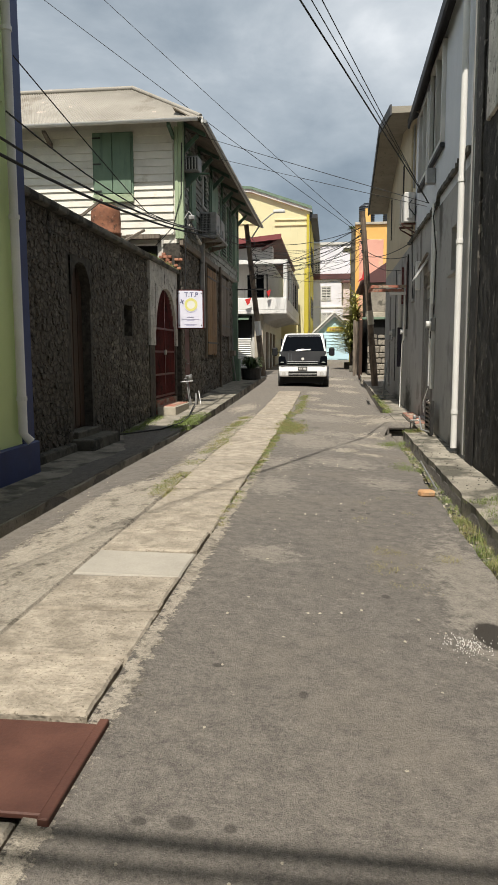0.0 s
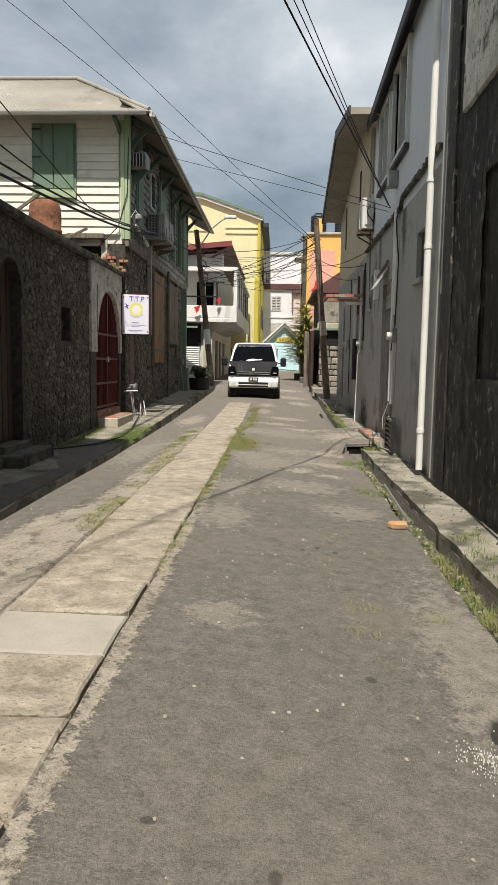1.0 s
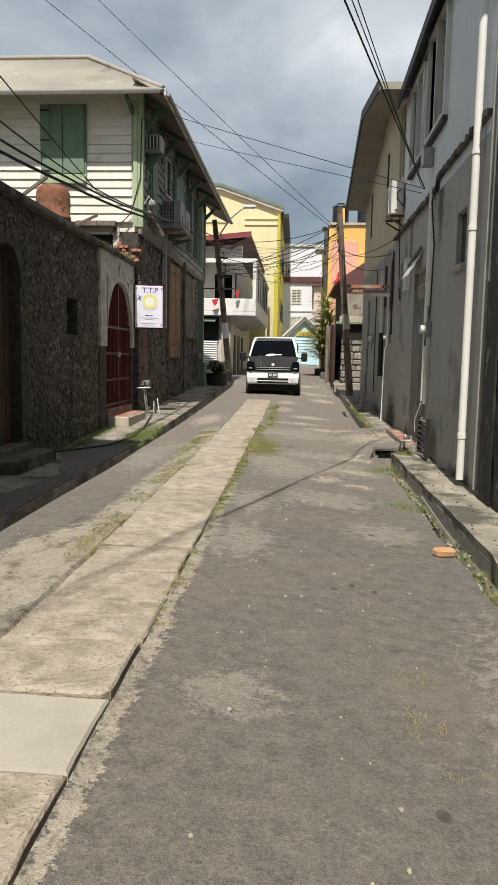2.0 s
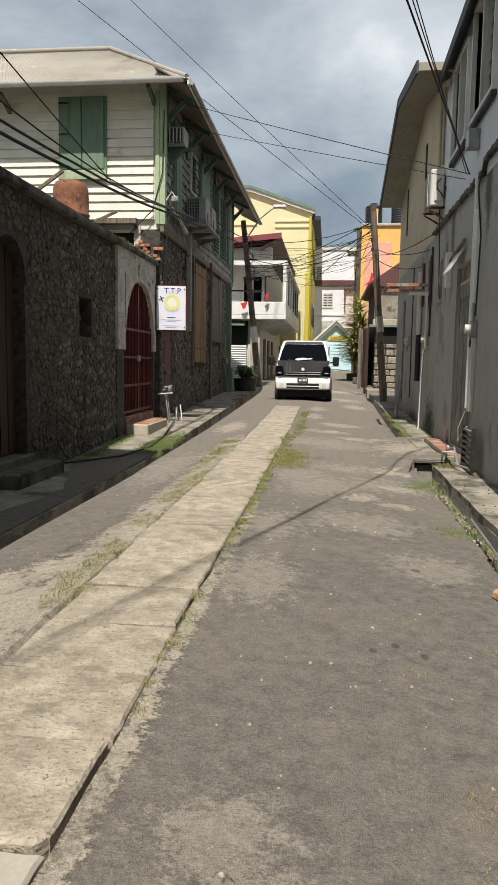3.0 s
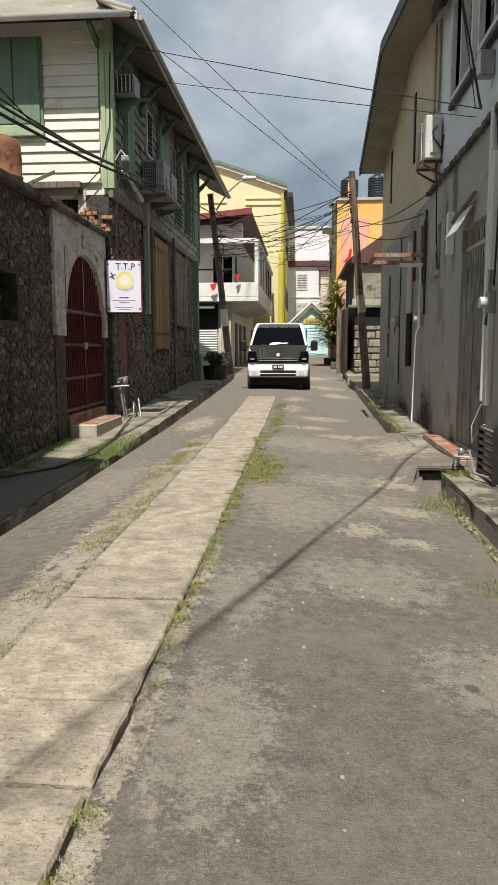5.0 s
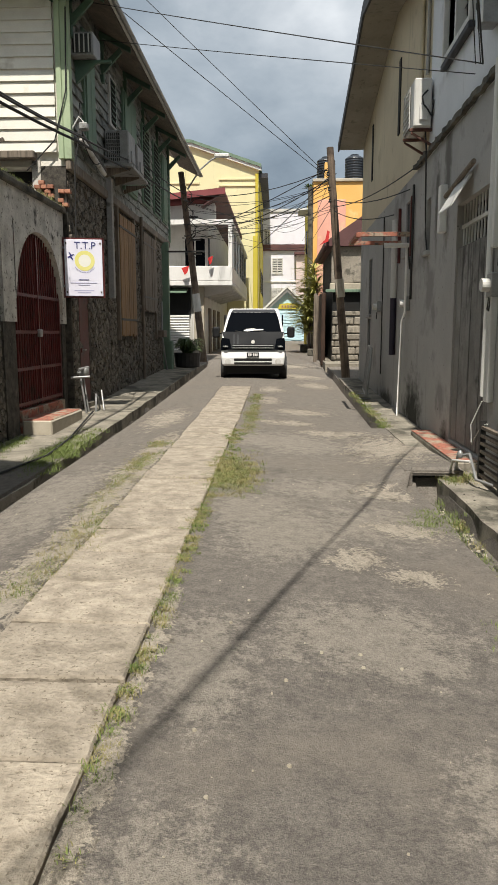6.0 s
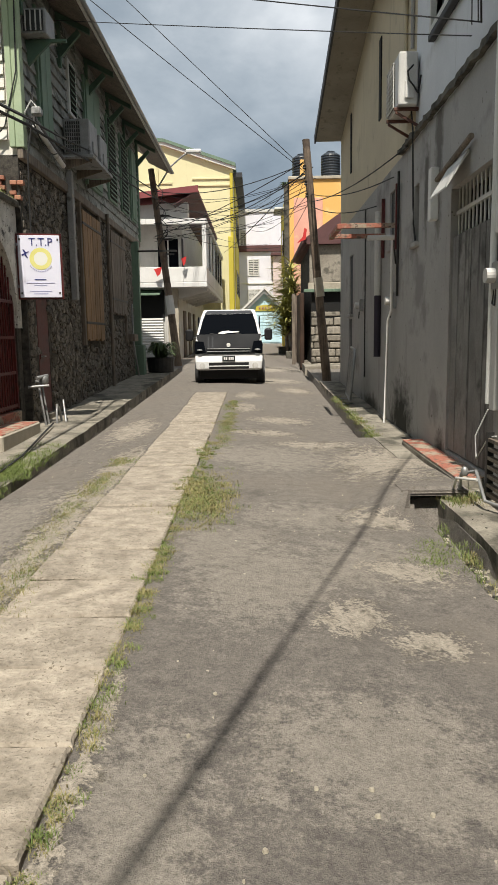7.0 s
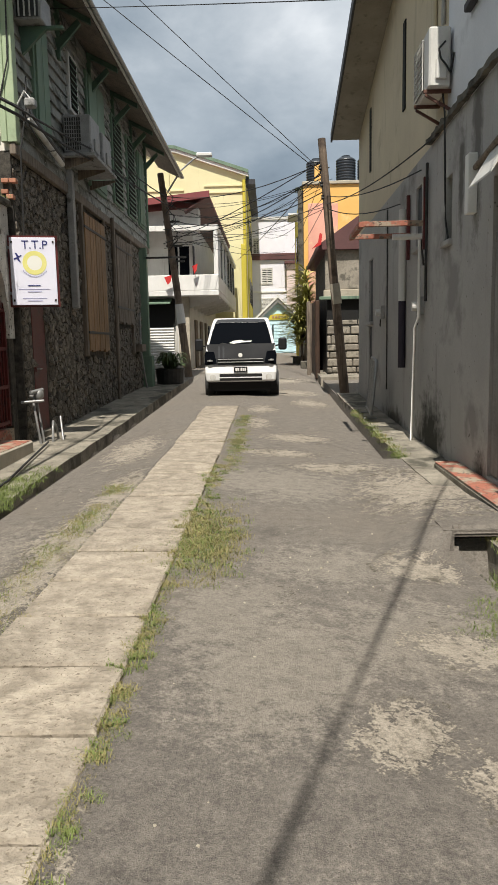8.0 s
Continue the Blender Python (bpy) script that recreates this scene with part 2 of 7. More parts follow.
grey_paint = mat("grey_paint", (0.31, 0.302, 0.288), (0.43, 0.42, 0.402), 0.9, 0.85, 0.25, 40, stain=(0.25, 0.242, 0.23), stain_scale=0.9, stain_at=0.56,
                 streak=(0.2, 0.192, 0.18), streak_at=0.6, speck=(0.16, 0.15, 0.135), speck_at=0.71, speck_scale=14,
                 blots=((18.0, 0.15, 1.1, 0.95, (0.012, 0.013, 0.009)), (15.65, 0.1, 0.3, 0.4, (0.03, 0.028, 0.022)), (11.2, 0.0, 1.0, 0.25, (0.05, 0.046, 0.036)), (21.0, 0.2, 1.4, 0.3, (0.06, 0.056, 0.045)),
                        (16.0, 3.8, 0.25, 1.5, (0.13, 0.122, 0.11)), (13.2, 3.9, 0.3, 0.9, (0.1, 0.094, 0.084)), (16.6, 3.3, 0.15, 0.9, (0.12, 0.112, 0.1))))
upper_grey = mat("upper_grey", (0.58, 0.6, 0.63), (0.72, 0.74, 0.77), 0.8, 0.8, 0.12, 40, stain=(0.5, 0.51, 0.53), stain_scale=0.8, streak=(0.4, 0.405, 0.41), streak_at=0.63)
beige_paint = mat("beige_paint", (0.5, 0.43, 0.3), (0.62, 0.54, 0.385), 0.9, 0.85, 0.1, 40, streak=(0.38, 0.325, 0.22), streak_at=0.6, stain=(0.45, 0.385, 0.265), stain_scale=1.4)
# stained white, darkened to hold the shade under the eave
dull_shade_white = mat("dull_shade_white", (0.2, 0.2, 0.195), (0.38, 0.38, 0.37), 3.0, 0.6, 0.1, 50, stain=(0.11, 0.108, 0.1), stain_scale=3.0, stain_at=0.55, streak=(0.15, 0.14, 0.125))
dark_stone = mat("dark_stone", (0.006, 0.0055, 0.005), (0.06, 0.053, 0.045), 7.0, 0.95, 1.0, 45, stain=(0.13, 0.118, 0.1), stain_scale=6.0, stain_at=0.62, streak=(0.008, 0.0075, 0.007), streak_at=0.52,
                 speck=(0.17, 0.154, 0.133), speck_at=0.64, speck_scale=10, stretch=(1, 1, 0.6))
stone = mat("stone", (0.03, 0.026, 0.021), (0.24, 0.21, 0.17), 13.0, 0.95, 1.0, 70, stain=(0.3, 0.272, 0.228), stain_scale=7.0, stain_at=0.62, streak=(0.014, 0.012, 0.01), streak_at=0.55,
            speck=(0.02, 0.018, 0.015), speck_at=0.6, speck_scale=30, vary=0.38)
mortar = mat("mortar", (0.012, 0.011, 0.009), (0.1, 0.089, 0.073), 9.0, 0.95, 0.9, 50, streak=(0.01, 0.009, 0.008), stain=(0.17, 0.153, 0.127), stain_scale=4.0, stain_at=0.64)
plaster = mat("plaster", (0.34, 0.325, 0.29), (0.7, 0.675, 0.62), 3.5, 0.92, 0.8, 50, stain=(0.045, 0.041, 0.035), stain_scale=2.6, stain_at=0.57, streak=(0.08, 0.074, 0.064), streak_at=0.6, speck=(0.12, 0.11, 0.096), speck_at=0.64, speck_scale=20)
white_board = mat("white_board", (0.62, 0.59, 0.52), (0.78, 0.75, 0.67), 2.0, 0.7, 0.1, 50, stain=(0.5, 0.46, 0.38), stain_scale=1.3, stain_at=0.62, vary=0.05)
# worn boards, darkened because the street side's shade is put into the colour
worn_shade_board = mat("worn_shade_board", (0.15, 0.155, 0.138), (0.33, 0.33, 0.3), 3.4, 0.85, 0.4, 50, stain=(0.07, 0.075, 0.063), stain_scale=2.6, stain_at=0.5, speck=(0.4, 0.4, 0.37), speck_at=0.68, speck_scale=12, vary=0.2)
white_paint = mat("white_paint", (0.66, 0.65, 0.62), (0.8, 0.79, 0.76), 1.6, 0.6, 0.08, 50, streak=(0.48, 0.46, 0.42), streak_at=0.6)
grey_white = mat("grey_white", (0.5, 0.49, 0.46), (0.66, 0.65, 0.62), 1.6, 0.6, 0.08, 50, streak=(0.36, 0.34, 0.3), streak_at=0.56)
bracket_green = mat("bracket_green", (0.055, 0.1, 0.07), (0.085, 0.15, 0.1), 2.0, 0.7, 0.1, 50, streak=(0.04, 0.07, 0.05))
green_paint = mat("green_paint", (0.115, 0.18, 0.125), (0.165, 0.24, 0.17), 2.0, 0.7, 0.1, 50, streak=(0.075, 0.12, 0.085))
pale_green = mat("pale_green", (0.3, 0.38, 0.24), (0.4, 0.48, 0.31), 2.0, 0.7, 0.1, 50, stain=(0.22, 0.26, 0.17))
lime_paint = mat("lime_paint", (0.58, 0.7, 0.32), (0.66, 0.78, 0.39), 0.8, 0.6, 0.05, 50, streak=(0.5, 0.6, 0.28), streak_at=0.64)
navy_paint = mat("navy_paint", (0.025, 0.04, 0.13), (0.045, 0.07, 0.2), 2.5, 0.6, 0.1, 50, stain=(0.09, 0.11, 0.16), stain_scale=3.0, stain_at=0.64)
lavender_white = mat("lavender_white", (0.68, 0.67, 0.73), (0.78, 0.77, 0.82), 1.2, 0.7, 0.05, 40, streak=(0.55, 0.53, 0.56), streak_at=0.6)
roof_sheet = mat("roof_sheet", (0.25, 0.228, 0.192), (0.36, 0.332, 0.287), 0.9, 0.7, 0.15, 30, stain=(0.2, 0.172, 0.135), stain_scale=0.8, speck=(0.52, 0.43, 0.37), speck_at=0.7, speck_scale=3)
dark_wood = mat("dark_wood", (0.03, 0.016, 0.01), (0.075, 0.038, 0.022), 3.0, 0.6, 0.2, 50, wood=1.0)
plank_wood = mat("plank_wood", (0.2, 0.115, 0.052), (0.32, 0.195, 0.095), 3.0, 0.7, 0.3, 50, wood=1.0, vary=0.18)
grey_wood = mat("grey_wood", (0.13, 0.105, 0.082), (0.25, 0.205, 0.16), 3.0, 0.85, 0.3, 50, wood=1.0, vary=0.15)
pole_wood = mat("pole_wood", (0.1, 0.072, 0.052), (0.24, 0.18, 0.13), 3.0, 0.9, 0.4, 40, wood=1.2, stain=(0.07, 0.05, 0.038), stain_scale=1.2, stain_at=0.52)
red_paint = mat("red_paint", (0.26, 0.09, 0.058), (0.4, 0.15, 0.1), 6.0, 0.9, 0.4, 50, stain=(0.33, 0.28, 0.21), stain_scale=4.0, stain_at=0.48, speck=(0.12, 0.09, 0.07), speck_at=0.6, speck_scale=20)
maroon_metal = mat("maroon_metal", (0.06, 0.008, 0.008), (0.125, 0.018, 0.016), 4.0, 0.5, 0.15, 60, stain=(0.035, 0.009, 0.008), stain_scale=3.0, stain_at=0.56)
rust_steel = mat("rust_steel", (0.075, 0.03, 0.022), (0.13, 0.055, 0.038), 5.0, 0.65, 0.25, 60, metal=0.15, stain=(0.17, 0.08, 0.05), stain_scale=4.0, stain_at=0.64)
terracotta = mat("terracotta", (0.13, 0.052, 0.028), (0.27, 0.112, 0.06), 5.0, 0.9, 0.7, 30, stain=(0.07, 0.035, 0.022), stain_scale=6.0, stain_at=0.54, speck=(0.3, 0.2, 0.14), speck_at=0.68, speck_scale=22)
white_grit = mat("white_grit", (0.55, 0.53, 0.5), (0.75, 0.73, 0.7), 9.0, 0.9)
dark_metal = mat("dark_metal", (0.02, 0.02, 0.02), (0.05, 0.048, 0.045), 6.0, 0.5, 0.1, 60, metal=0.4)
grey_metal = mat("grey_metal", (0.25, 0.25, 0.245), (0.38, 0.38, 0.37), 6.0, 0.45, 0.1, 60, metal=0.5)
dark_fascia = mat("dark_fascia", (0.02, 0.022, 0.026), (0.05, 0.052, 0.058), 4.0, 0.7, 0.2, 50)
soffit_board = mat("soffit_board", (0.22, 0.2, 0.16), (0.32, 0.29, 0.235), 2.0, 0.8, 0.1, 50, streak=(0.13, 0.115, 0.09))
cream_wall = mat("cream_wall", (0.64, 0.59, 0.34), (0.74, 0.69, 0.43), 0.5, 0.8, 0.05, 30, streak=(0.54, 0.49, 0.29), streak_at=0.62)
yellow_wall = mat("yellow_wall", (0.5, 0.41, 0.035), (0.6, 0.5, 0.07), 0.5, 0.8, 0.05, 30, streak=(0.38, 0.31, 0.05), streak_at=0.62)
orange_wall = mat("orange_wall", (0.72, 0.4, 0.1), (0.82, 0.5, 0.17), 0.5, 0.8, 0.05, 30, stain=(0.82, 0.56, 0.24), streak=(0.55, 0.32, 0.12), streak_at=0.63)
pink_wall = mat("pink_wall", (0.68, 0.33, 0.25), (0.78, 0.42, 0.32), 0.8, 0.8, 0.05, 30, stain=(0.72, 0.5, 0.3), stain_scale=1.2)
blue_wall = mat("blue_wall", (0.46, 0.68, 0.76), (0.56, 0.76, 0.84), 0.7, 0.8, 0.05, 30, stain=(0.62, 0.79, 0.85), stain_scale=1.2)
maroon_roof = mat("maroon_roof", (0.075, 0.03, 0.03), (0.13, 0.055, 0.052), 1.2, 0.7, 0.1, 30)
red_roof = mat("red_roof", (0.17, 0.035, 0.04), (0.25, 0.06, 0.06), 1.5, 0.7, 0.1, 30, stain=(0.12, 0.04, 0.04))
block_stone = mat("block_stone", (0.17, 0.15, 0.12), (0.38, 0.34, 0.28), 3.0, 0.95, 0.8, 30, stain=(0.11, 0.1, 0.08), stain_scale=3.0, stain_at=0.52, vary=0.3)
brick_mat = mat("brick_mat", (0.3, 0.12, 0.075), (0.45, 0.22, 0.14), 6.0, 0.9, 0.5, 50, stain=(0.5, 0.45, 0.38), stain_scale=4.0, stain_at=0.6, vary=0.2)
tank_plastic = mat("tank_plastic", (0.012, 0.016, 0.022), (0.025, 0.032, 0.042), 2.0, 0.45, 0.0, 50)
rubber = mat("rubber", (0.012, 0.012, 0.012), (0.03, 0.03, 0.03), 6.0, 0.8, 0.1, 60)
# near-black standing in for deep shade in rooms, openings and hollows
shade_black = mat("shade_black", (0.006, 0.006, 0.006), (0.012, 0.012, 0.011), 3.0, 0.95, 0.0, 30)
car_white = mat("car_white", (0.76, 0.76, 0.75), (0.8, 0.8, 0.79), 2.0, 0.25, 0.0, 30)
car_black = mat("car_black", (0.014, 0.0145, 0.016), (0.022, 0.0225, 0.024), 2.0, 0.35, 0.0, 30)
car_black.node_tree.nodes["Principled BSDF"].inputs["Specular IOR Level"].default_value = 0.35
grass_mat = mat("grass_mat", (0.095, 0.14, 0.03), (0.22, 0.265, 0.08), 9.0, 0.8, 0.0, 30)
dry_grass = mat("dry_grass", (0.19, 0.175, 0.065), (0.34, 0.295, 0.13), 9.0, 0.8, 0.0, 30)
leaf_mat = mat("leaf_mat", (0.035, 0.06, 0.018), (0.08, 0.12, 0.03), 9.0, 0.6, 0.0, 30)
sign_white = mat("sign_white", (0.72, 0.72, 0.84), (0.78, 0.78, 0.88), 2.0, 0.5, 0.0, 30)
sign_navy = mat("sign_navy", (0.02, 0.025, 0.14), (0.03, 0.035, 0.18), 2.0, 0.5, 0.0, 30)
sign_yellow = mat("sign_yellow", (0.72, 0.68, 0.2), (0.78, 0.74, 0.3), 2.0, 0.5, 0.0, 30)
sign_lilac = mat("sign_lilac", (0.36, 0.36, 0.55), (0.42, 0.42, 0.62), 2.0, 0.5, 0.0, 30)
red_cloth = mat("red_cloth", (0.5, 0.02, 0.02), (0.6, 0.04, 0.035), 4.0, 0.8, 0.1, 60)


def glass_pane(name, tint=(0.004, 0.005, 0.007)):
    m = bpy.data.materials.new(name)
    m.use_nodes = True
    b = m.node_tree.nodes["Principled BSDF"]
    b.inputs["Base Color"].default_value = (*tint, 1)
    b.inputs["Roughness"].default_value = 0.06
    b.inputs["IOR"].default_value = 1.5
    b.inputs["Specular IOR Level"].default_value = 0.03
    return m


dark_glass = glass_pane("dark_glass")


# ---- mesh helpers ----
def part(name, bm, material, parent=None, label="", smooth=False):
    me = bpy.data.meshes.new(name)
    bmesh.ops.recalc_face_normals(bm, faces=bm.faces)
    bm.to_mesh(me)
    bm.free()
    me.materials.append(material)
    if smooth:
        me.shade_smooth()
    ob = new(name, me)
    if parent is not None:
        ob.parent = parent
    if label:
        ob["label"] = label
    return ob


def holder(name, label, category, group="", kind="", at=(0, 0, 0)):
    ob = new(name)
    ob.location = at
    return tagged(ob, label, category, group, kind)


def inside(ob, parent):
    """Put a part built in world places under its thing."""
    ob.parent = parent
    ob.matrix_parent_inverse = Matrix.Translation(-Vector(parent.location))
    return ob


def box(bm, lo, hi, bevel=0.0):
    lo, hi = Vector(lo), Vector(hi)
    if bevel <= 0:
        v = [bm.verts.new((x, y, z)) for x in (lo.x, hi.x) for y in (lo.y, hi.y) for z in (lo.z, hi.z)]
        for f in ((0, 1, 3, 2), (4, 6, 7, 5), (0, 4, 5, 1), (2, 3, 7, 6), (0, 2, 6, 4), (1, 5, 7, 3)):
            bm.faces.new([v[i] for i in f])
        return bm
    b = min(bevel, *[abs(hi[i] - lo[i]) * 0.45 for i in range(3)])
    corner = {}
    for sx in (0, 1):
        for sy in (0, 1):
            for sz in (0, 1):
                p = [(hi if s else lo)[i] for i, s in enumerate((sx, sy, sz))]
                q = [p[i] - b if s else p[i] + b for i, s in enumerate((sx, sy, sz))]
                corner[sx, sy, sz] = [bm.verts.new(q[:i] + [p[i]] + q[i + 1:]) for i in range(3)]
    for axis in range(3):
        a, c = [i for i in range(3) if i != axis]
        for s in (0, 1):
            ring = []
            for u, w in ((0, 0), (1, 0), (1, 1), (0, 1)):
                key = [0, 0, 0]
                key[axis], key[a], key[c] = s, u, w
                ring.append(corner[tuple(key)][axis])
            bm.faces.new(ring)
        for u in (0, 1):
            for w in (0, 1):
                k0, k1 = [0, 0, 0], [0, 0, 0]
                k0[axis], k1[axis], k0[a], k1[a], k0[c], k1[c] = 0, 1, u, u, w, w
                p, q = corner[tuple(k0)], corner[tuple(k1)]
                bm.faces.new((p[a], q[a], q[c], p[c]))
    for key, vs in corner.items():
        bm.faces.new(vs)
    return bm


def tube(bm, points, r, sides=8, caps=True, r_end=None):
    """A round bar along a line of points."""
    pts = [Vector(p) for p in points]
    rings = []
    for i, p in enumerate(pts):
        d = (pts[min(i + 1, len(pts) - 1)] - pts[max(i - 1, 0)]).normalized()
        side = d.cross(Vector((0, 0, 1)))
        if side.length < 1e-3:
            side = Vector((1, 0, 0))
        side.normalize()
        up = side.cross(d)
        rr = r if r_end is None else r + (r_end - r) * i / (len(pts) - 1)
        rings.append([bm.verts.new(p + rr * (math.cos(a) * side + math.sin(a) * up)) for a in [2 * math.pi * k / sides for k in range(sides)]])
    for a, b in zip(rings, rings[1:]):
        for k in range(sides):
            bm.faces.new((a[k], a[(k + 1) % sides], b[(k + 1) % sides], b[k]))
    if caps:
        for ring in (rings[0], rings[-1]):
            bm.faces.new([bm.verts.new(v.co) for v in ring])
    return bm


def lathe(bm, profile, at=(0, 0, 0), sides=20):
    """A turned body from (radius, height) pairs."""
    rings = [[bm.verts.new((at[0] + r * math.cos(2 * math.pi * k / sides), at[1] + r * math.sin(2 * math.pi * k / sides), at[2] + z)) for k in range(sides)] for r, z in profile]
    for a, b in zip(rings, rings[1:]):
        for k in range(sides):
            bm.faces.new((a[k], a[(k + 1) % sides], b[(k + 1) % sides], b[k]))
    for ring in (rings[0], rings[-1]):
        bm.faces.new([bm.verts.new(v.co) for v in ring])
    return bm


def prism(bm, outline, axis, lo, hi):
    """A flat outline (pairs in the two other axes) drawn out along an axis, from lo to hi."""
    def at(pair, w):
        p = list(pair)
        p.insert("xyz".index(axis), w)
        return p
    a = [bm.verts.new(at(p, lo)) for p in outline]
    b = [bm.verts.new(at(p, hi)) for p in outline]
    bm.faces.new(a)
    bm.faces.new(b)
    n = len(outline)
    for i in range(n):
        bm.faces.new((a[i], a[(i + 1) % n], b[(i + 1) % n], b[i]))
    return bm


def sheet(bm, corners, thick=0.03):
    """A slab between four corners, thickened downward."""
    top = [bm.verts.new(c) for c in corners]
    low = [bm.verts.new(Vector(c) - Vector((0, 0, thick))) for c in corners]
    bm.faces.new(top)
    bm.faces.new(low)
    for i in range(len(corners)):
        j = (i + 1) % len(corners)
        bm.faces.new((top[i], top[j], low[j], low[i]))
    return bm


def pierced(bm, axis, face, back, u0, u1, z0, z1, holes):
    """A wall square to an axis from face to back, over u and z, with holes (u0, u1, z0, z1) through it."""
    us = sorted({u0, u1, *[min(max(h[i], u0), u1) for h in holes for i in (0, 1)]})
    zs = sorted({z0, z1, *[min(max(h[i], z0), z1) for h in holes for i in (2, 3)]})

    def solid(i, j):
        if not (0 <= i < len(us) - 1 and 0 <= j < len(zs) - 1):
            return False
        u, z = (us[i] + us[i + 1]) / 2, (zs[j] + zs[j + 1]) / 2
        return not any(h[0] < u < h[1] and h[2] < z < h[3] for h in holes)

    verts = {}

    def vert(d, i, j):
        if (d, i, j) not in verts:
            w = back if d else face
            verts[d, i, j] = bm.verts.new((w, us[i], zs[j]) if axis == "x" else (us[i], w, zs[j]))
        return verts[d, i, j]

    for i in range(len(us) - 1):
        for j in range(len(zs) - 1):
            if not solid(i, j):
                continue
            for d in (0, 1):
                bm.faces.new((vert(d, i, j), vert(d, i + 1, j), vert(d, i + 1, j + 1), vert(d, i, j + 1)))
            for di, dj, a, b in ((-1, 0, (i, j), (i, j + 1)), (1, 0, (i + 1, j), (i + 1, j + 1)), (0, -1, (i, j), (i + 1, j)), (0, 1, (i, j + 1), (i + 1, j + 1))):
                if not solid(i + di, j + dj):
                    bm.faces.new((vert(0, *a), vert(0, *b), vert(1, *b), vert(1, *a)))
    return bm


def rise(y):
    """The street's long slope."""
    return float(np.interp(y, [-60, 0, 12, 18, 25, 33, 45, 57, 90], [-0.02, 0, 0.02, 0.09, 0.27, 0.52, 0.80, 1.07, 1.7]))


def fall(x):
    """The street's crossfall, highest at the slabs."""
    return float(np.interp(x, [-80, -4.2, -2.75, -1.65, -0.9, 0.1, 1.15, 2.2, 80], [-0.02, -0.07, -0.01, 0.1, 0.1, 0.035, -0.05, -0.03, 0.0]))


def road_z(x, y):
    flat = float(np.interp(y, [24, 34], [1.0, 0.3]))
    return rise(y) + fall(x) * flat


def left_walk(y):
    return float(np.interp(y, [-60, 13.5, 16, 20, 25, 30, 36], [-0.02, -0.02, 0.07, 0.18, 0.34, 0.46, 0.6]))


def right_walk(y):
    return rise(y) + 0.025


def strip(bm, x0, x1, y0, y1, top, thick, step=0.5, wobble=0.0):
    """A raised strip along the street whose top follows a height function of y."""
    n = max(2, int((y1 - y0) / step))
    rows = []
    for i in range(n + 1):
        y = y0 + (y1 - y0) * i / n
        j0, j1 = (wobble * (noise.noise((y * 1.3, s, 0)) + 0.5 * noise.noise((y * 4, s, 3))) for s in (1.0, 9.0))
        z = top(y)
        rows.append([bm.verts.new(p) for p in ((x0 + j0, y, z - thick), (x0 + j0, y, z), (x1 + j1, y, z), (x1 + j1, y, z - thick))])
    for a, b in zip(rows, rows[1:]):
        for k in range(3):
            bm.faces.new((a[k], a[k + 1], b[k + 1], b[k]))
    bm.faces.new(rows[0])
    bm.faces.new(rows[-1])
    return bm

# ---- ground, pavements ----
def build_ground():
    xs = [-80, -40, -20, -12, -8, -6, -5, -4.3, -3.4, -2.96, -2.92, -2.74, -2.7, -2.4, -2.0, -1.66, -1.6, -1.25, -0.94, -0.915, -0.4, 0.1, 0.6, 1.0, 1.14, 1.16, 1.36, 1.38, 1.9, 2.6, 5, 9, 20, 40, 80]
    ys = [-60, -30, -15, -8, -4] + [-2 + 0.125 * i for i in range(192)] + [22 + 0.5 * i for i in range(26)] + [36, 38, 40, 43, 46, 50, 55, 60, 70, 90, 140, 400]
    bm = bmesh.new()
    grid = []
    for y in ys:
        row = []
        for x in xs:
            z = road_z(x, y)
            if y < 33:
                if 1.15 < x < 1.37 and not 13.6 < y < 17.3:
                    z -= 0.18 if y > 12.2 else 0.12
                if -2.93 < x < -2.73:
                    z -= 0.16
            if 13.6 < y < 17.3 and 0.95 < x < 1.95:
                z = rise(y) + 0.015
            if -1.62 < x < -0.92 and -4 < y < 23.2:
                z -= 0.075 if y < 8.2 else 0.03
            z += 0.012 * noise.noise((x * 0.9, y * 0.5, 0)) + 0.003 * noise.noise((x * 3.0, y * 3.0, 4)) if abs(x) < 4 else 0
            if -0.95 < x < -0.91:
                x += 0.014 * noise.noise((0, y * 2.3, 7)) + 0.011 * noise.noise((3, y * 8.0, 2))
            if 1.13 < x < 1.17:
                x += 0.04 * noise.noise((0, y * 1.7, 5)) + 0.02 * noise.noise((3, y * 6.0, 6))
            row.append(bm.verts.new((x, y, z)))
        grid.append(row)
    for a, b in zip(grid, grid[1:]):
        for k in range(len(xs) - 1):
            bm.faces.new((a[k], a[k + 1], b[k + 1], b[k]))
    ob = part("ground", bm, asphalt)
    return tagged(ob, "worn grey-brown asphalt street, patched and dusty", "road", kind="structure")


ground = build_ground()
pavement_left = part("pavement_left", strip(bmesh.new(), -4.3, -2.93, -30, 31.5, left_walk, 0.4, 0.25, 0.045), concrete)
tagged(pavement_left, "cracked concrete pavement along the stone wall", "pavement", kind="structure")
pavement_right = part("pavement_right", strip(bmesh.new(), 1.38, 2.2, -30, 26.2, right_walk, 0.4, 0.25, 0.035), concrete)
tagged(pavement_right, "cracked concrete pavement with a worn kerb", "pavement", kind="structure")


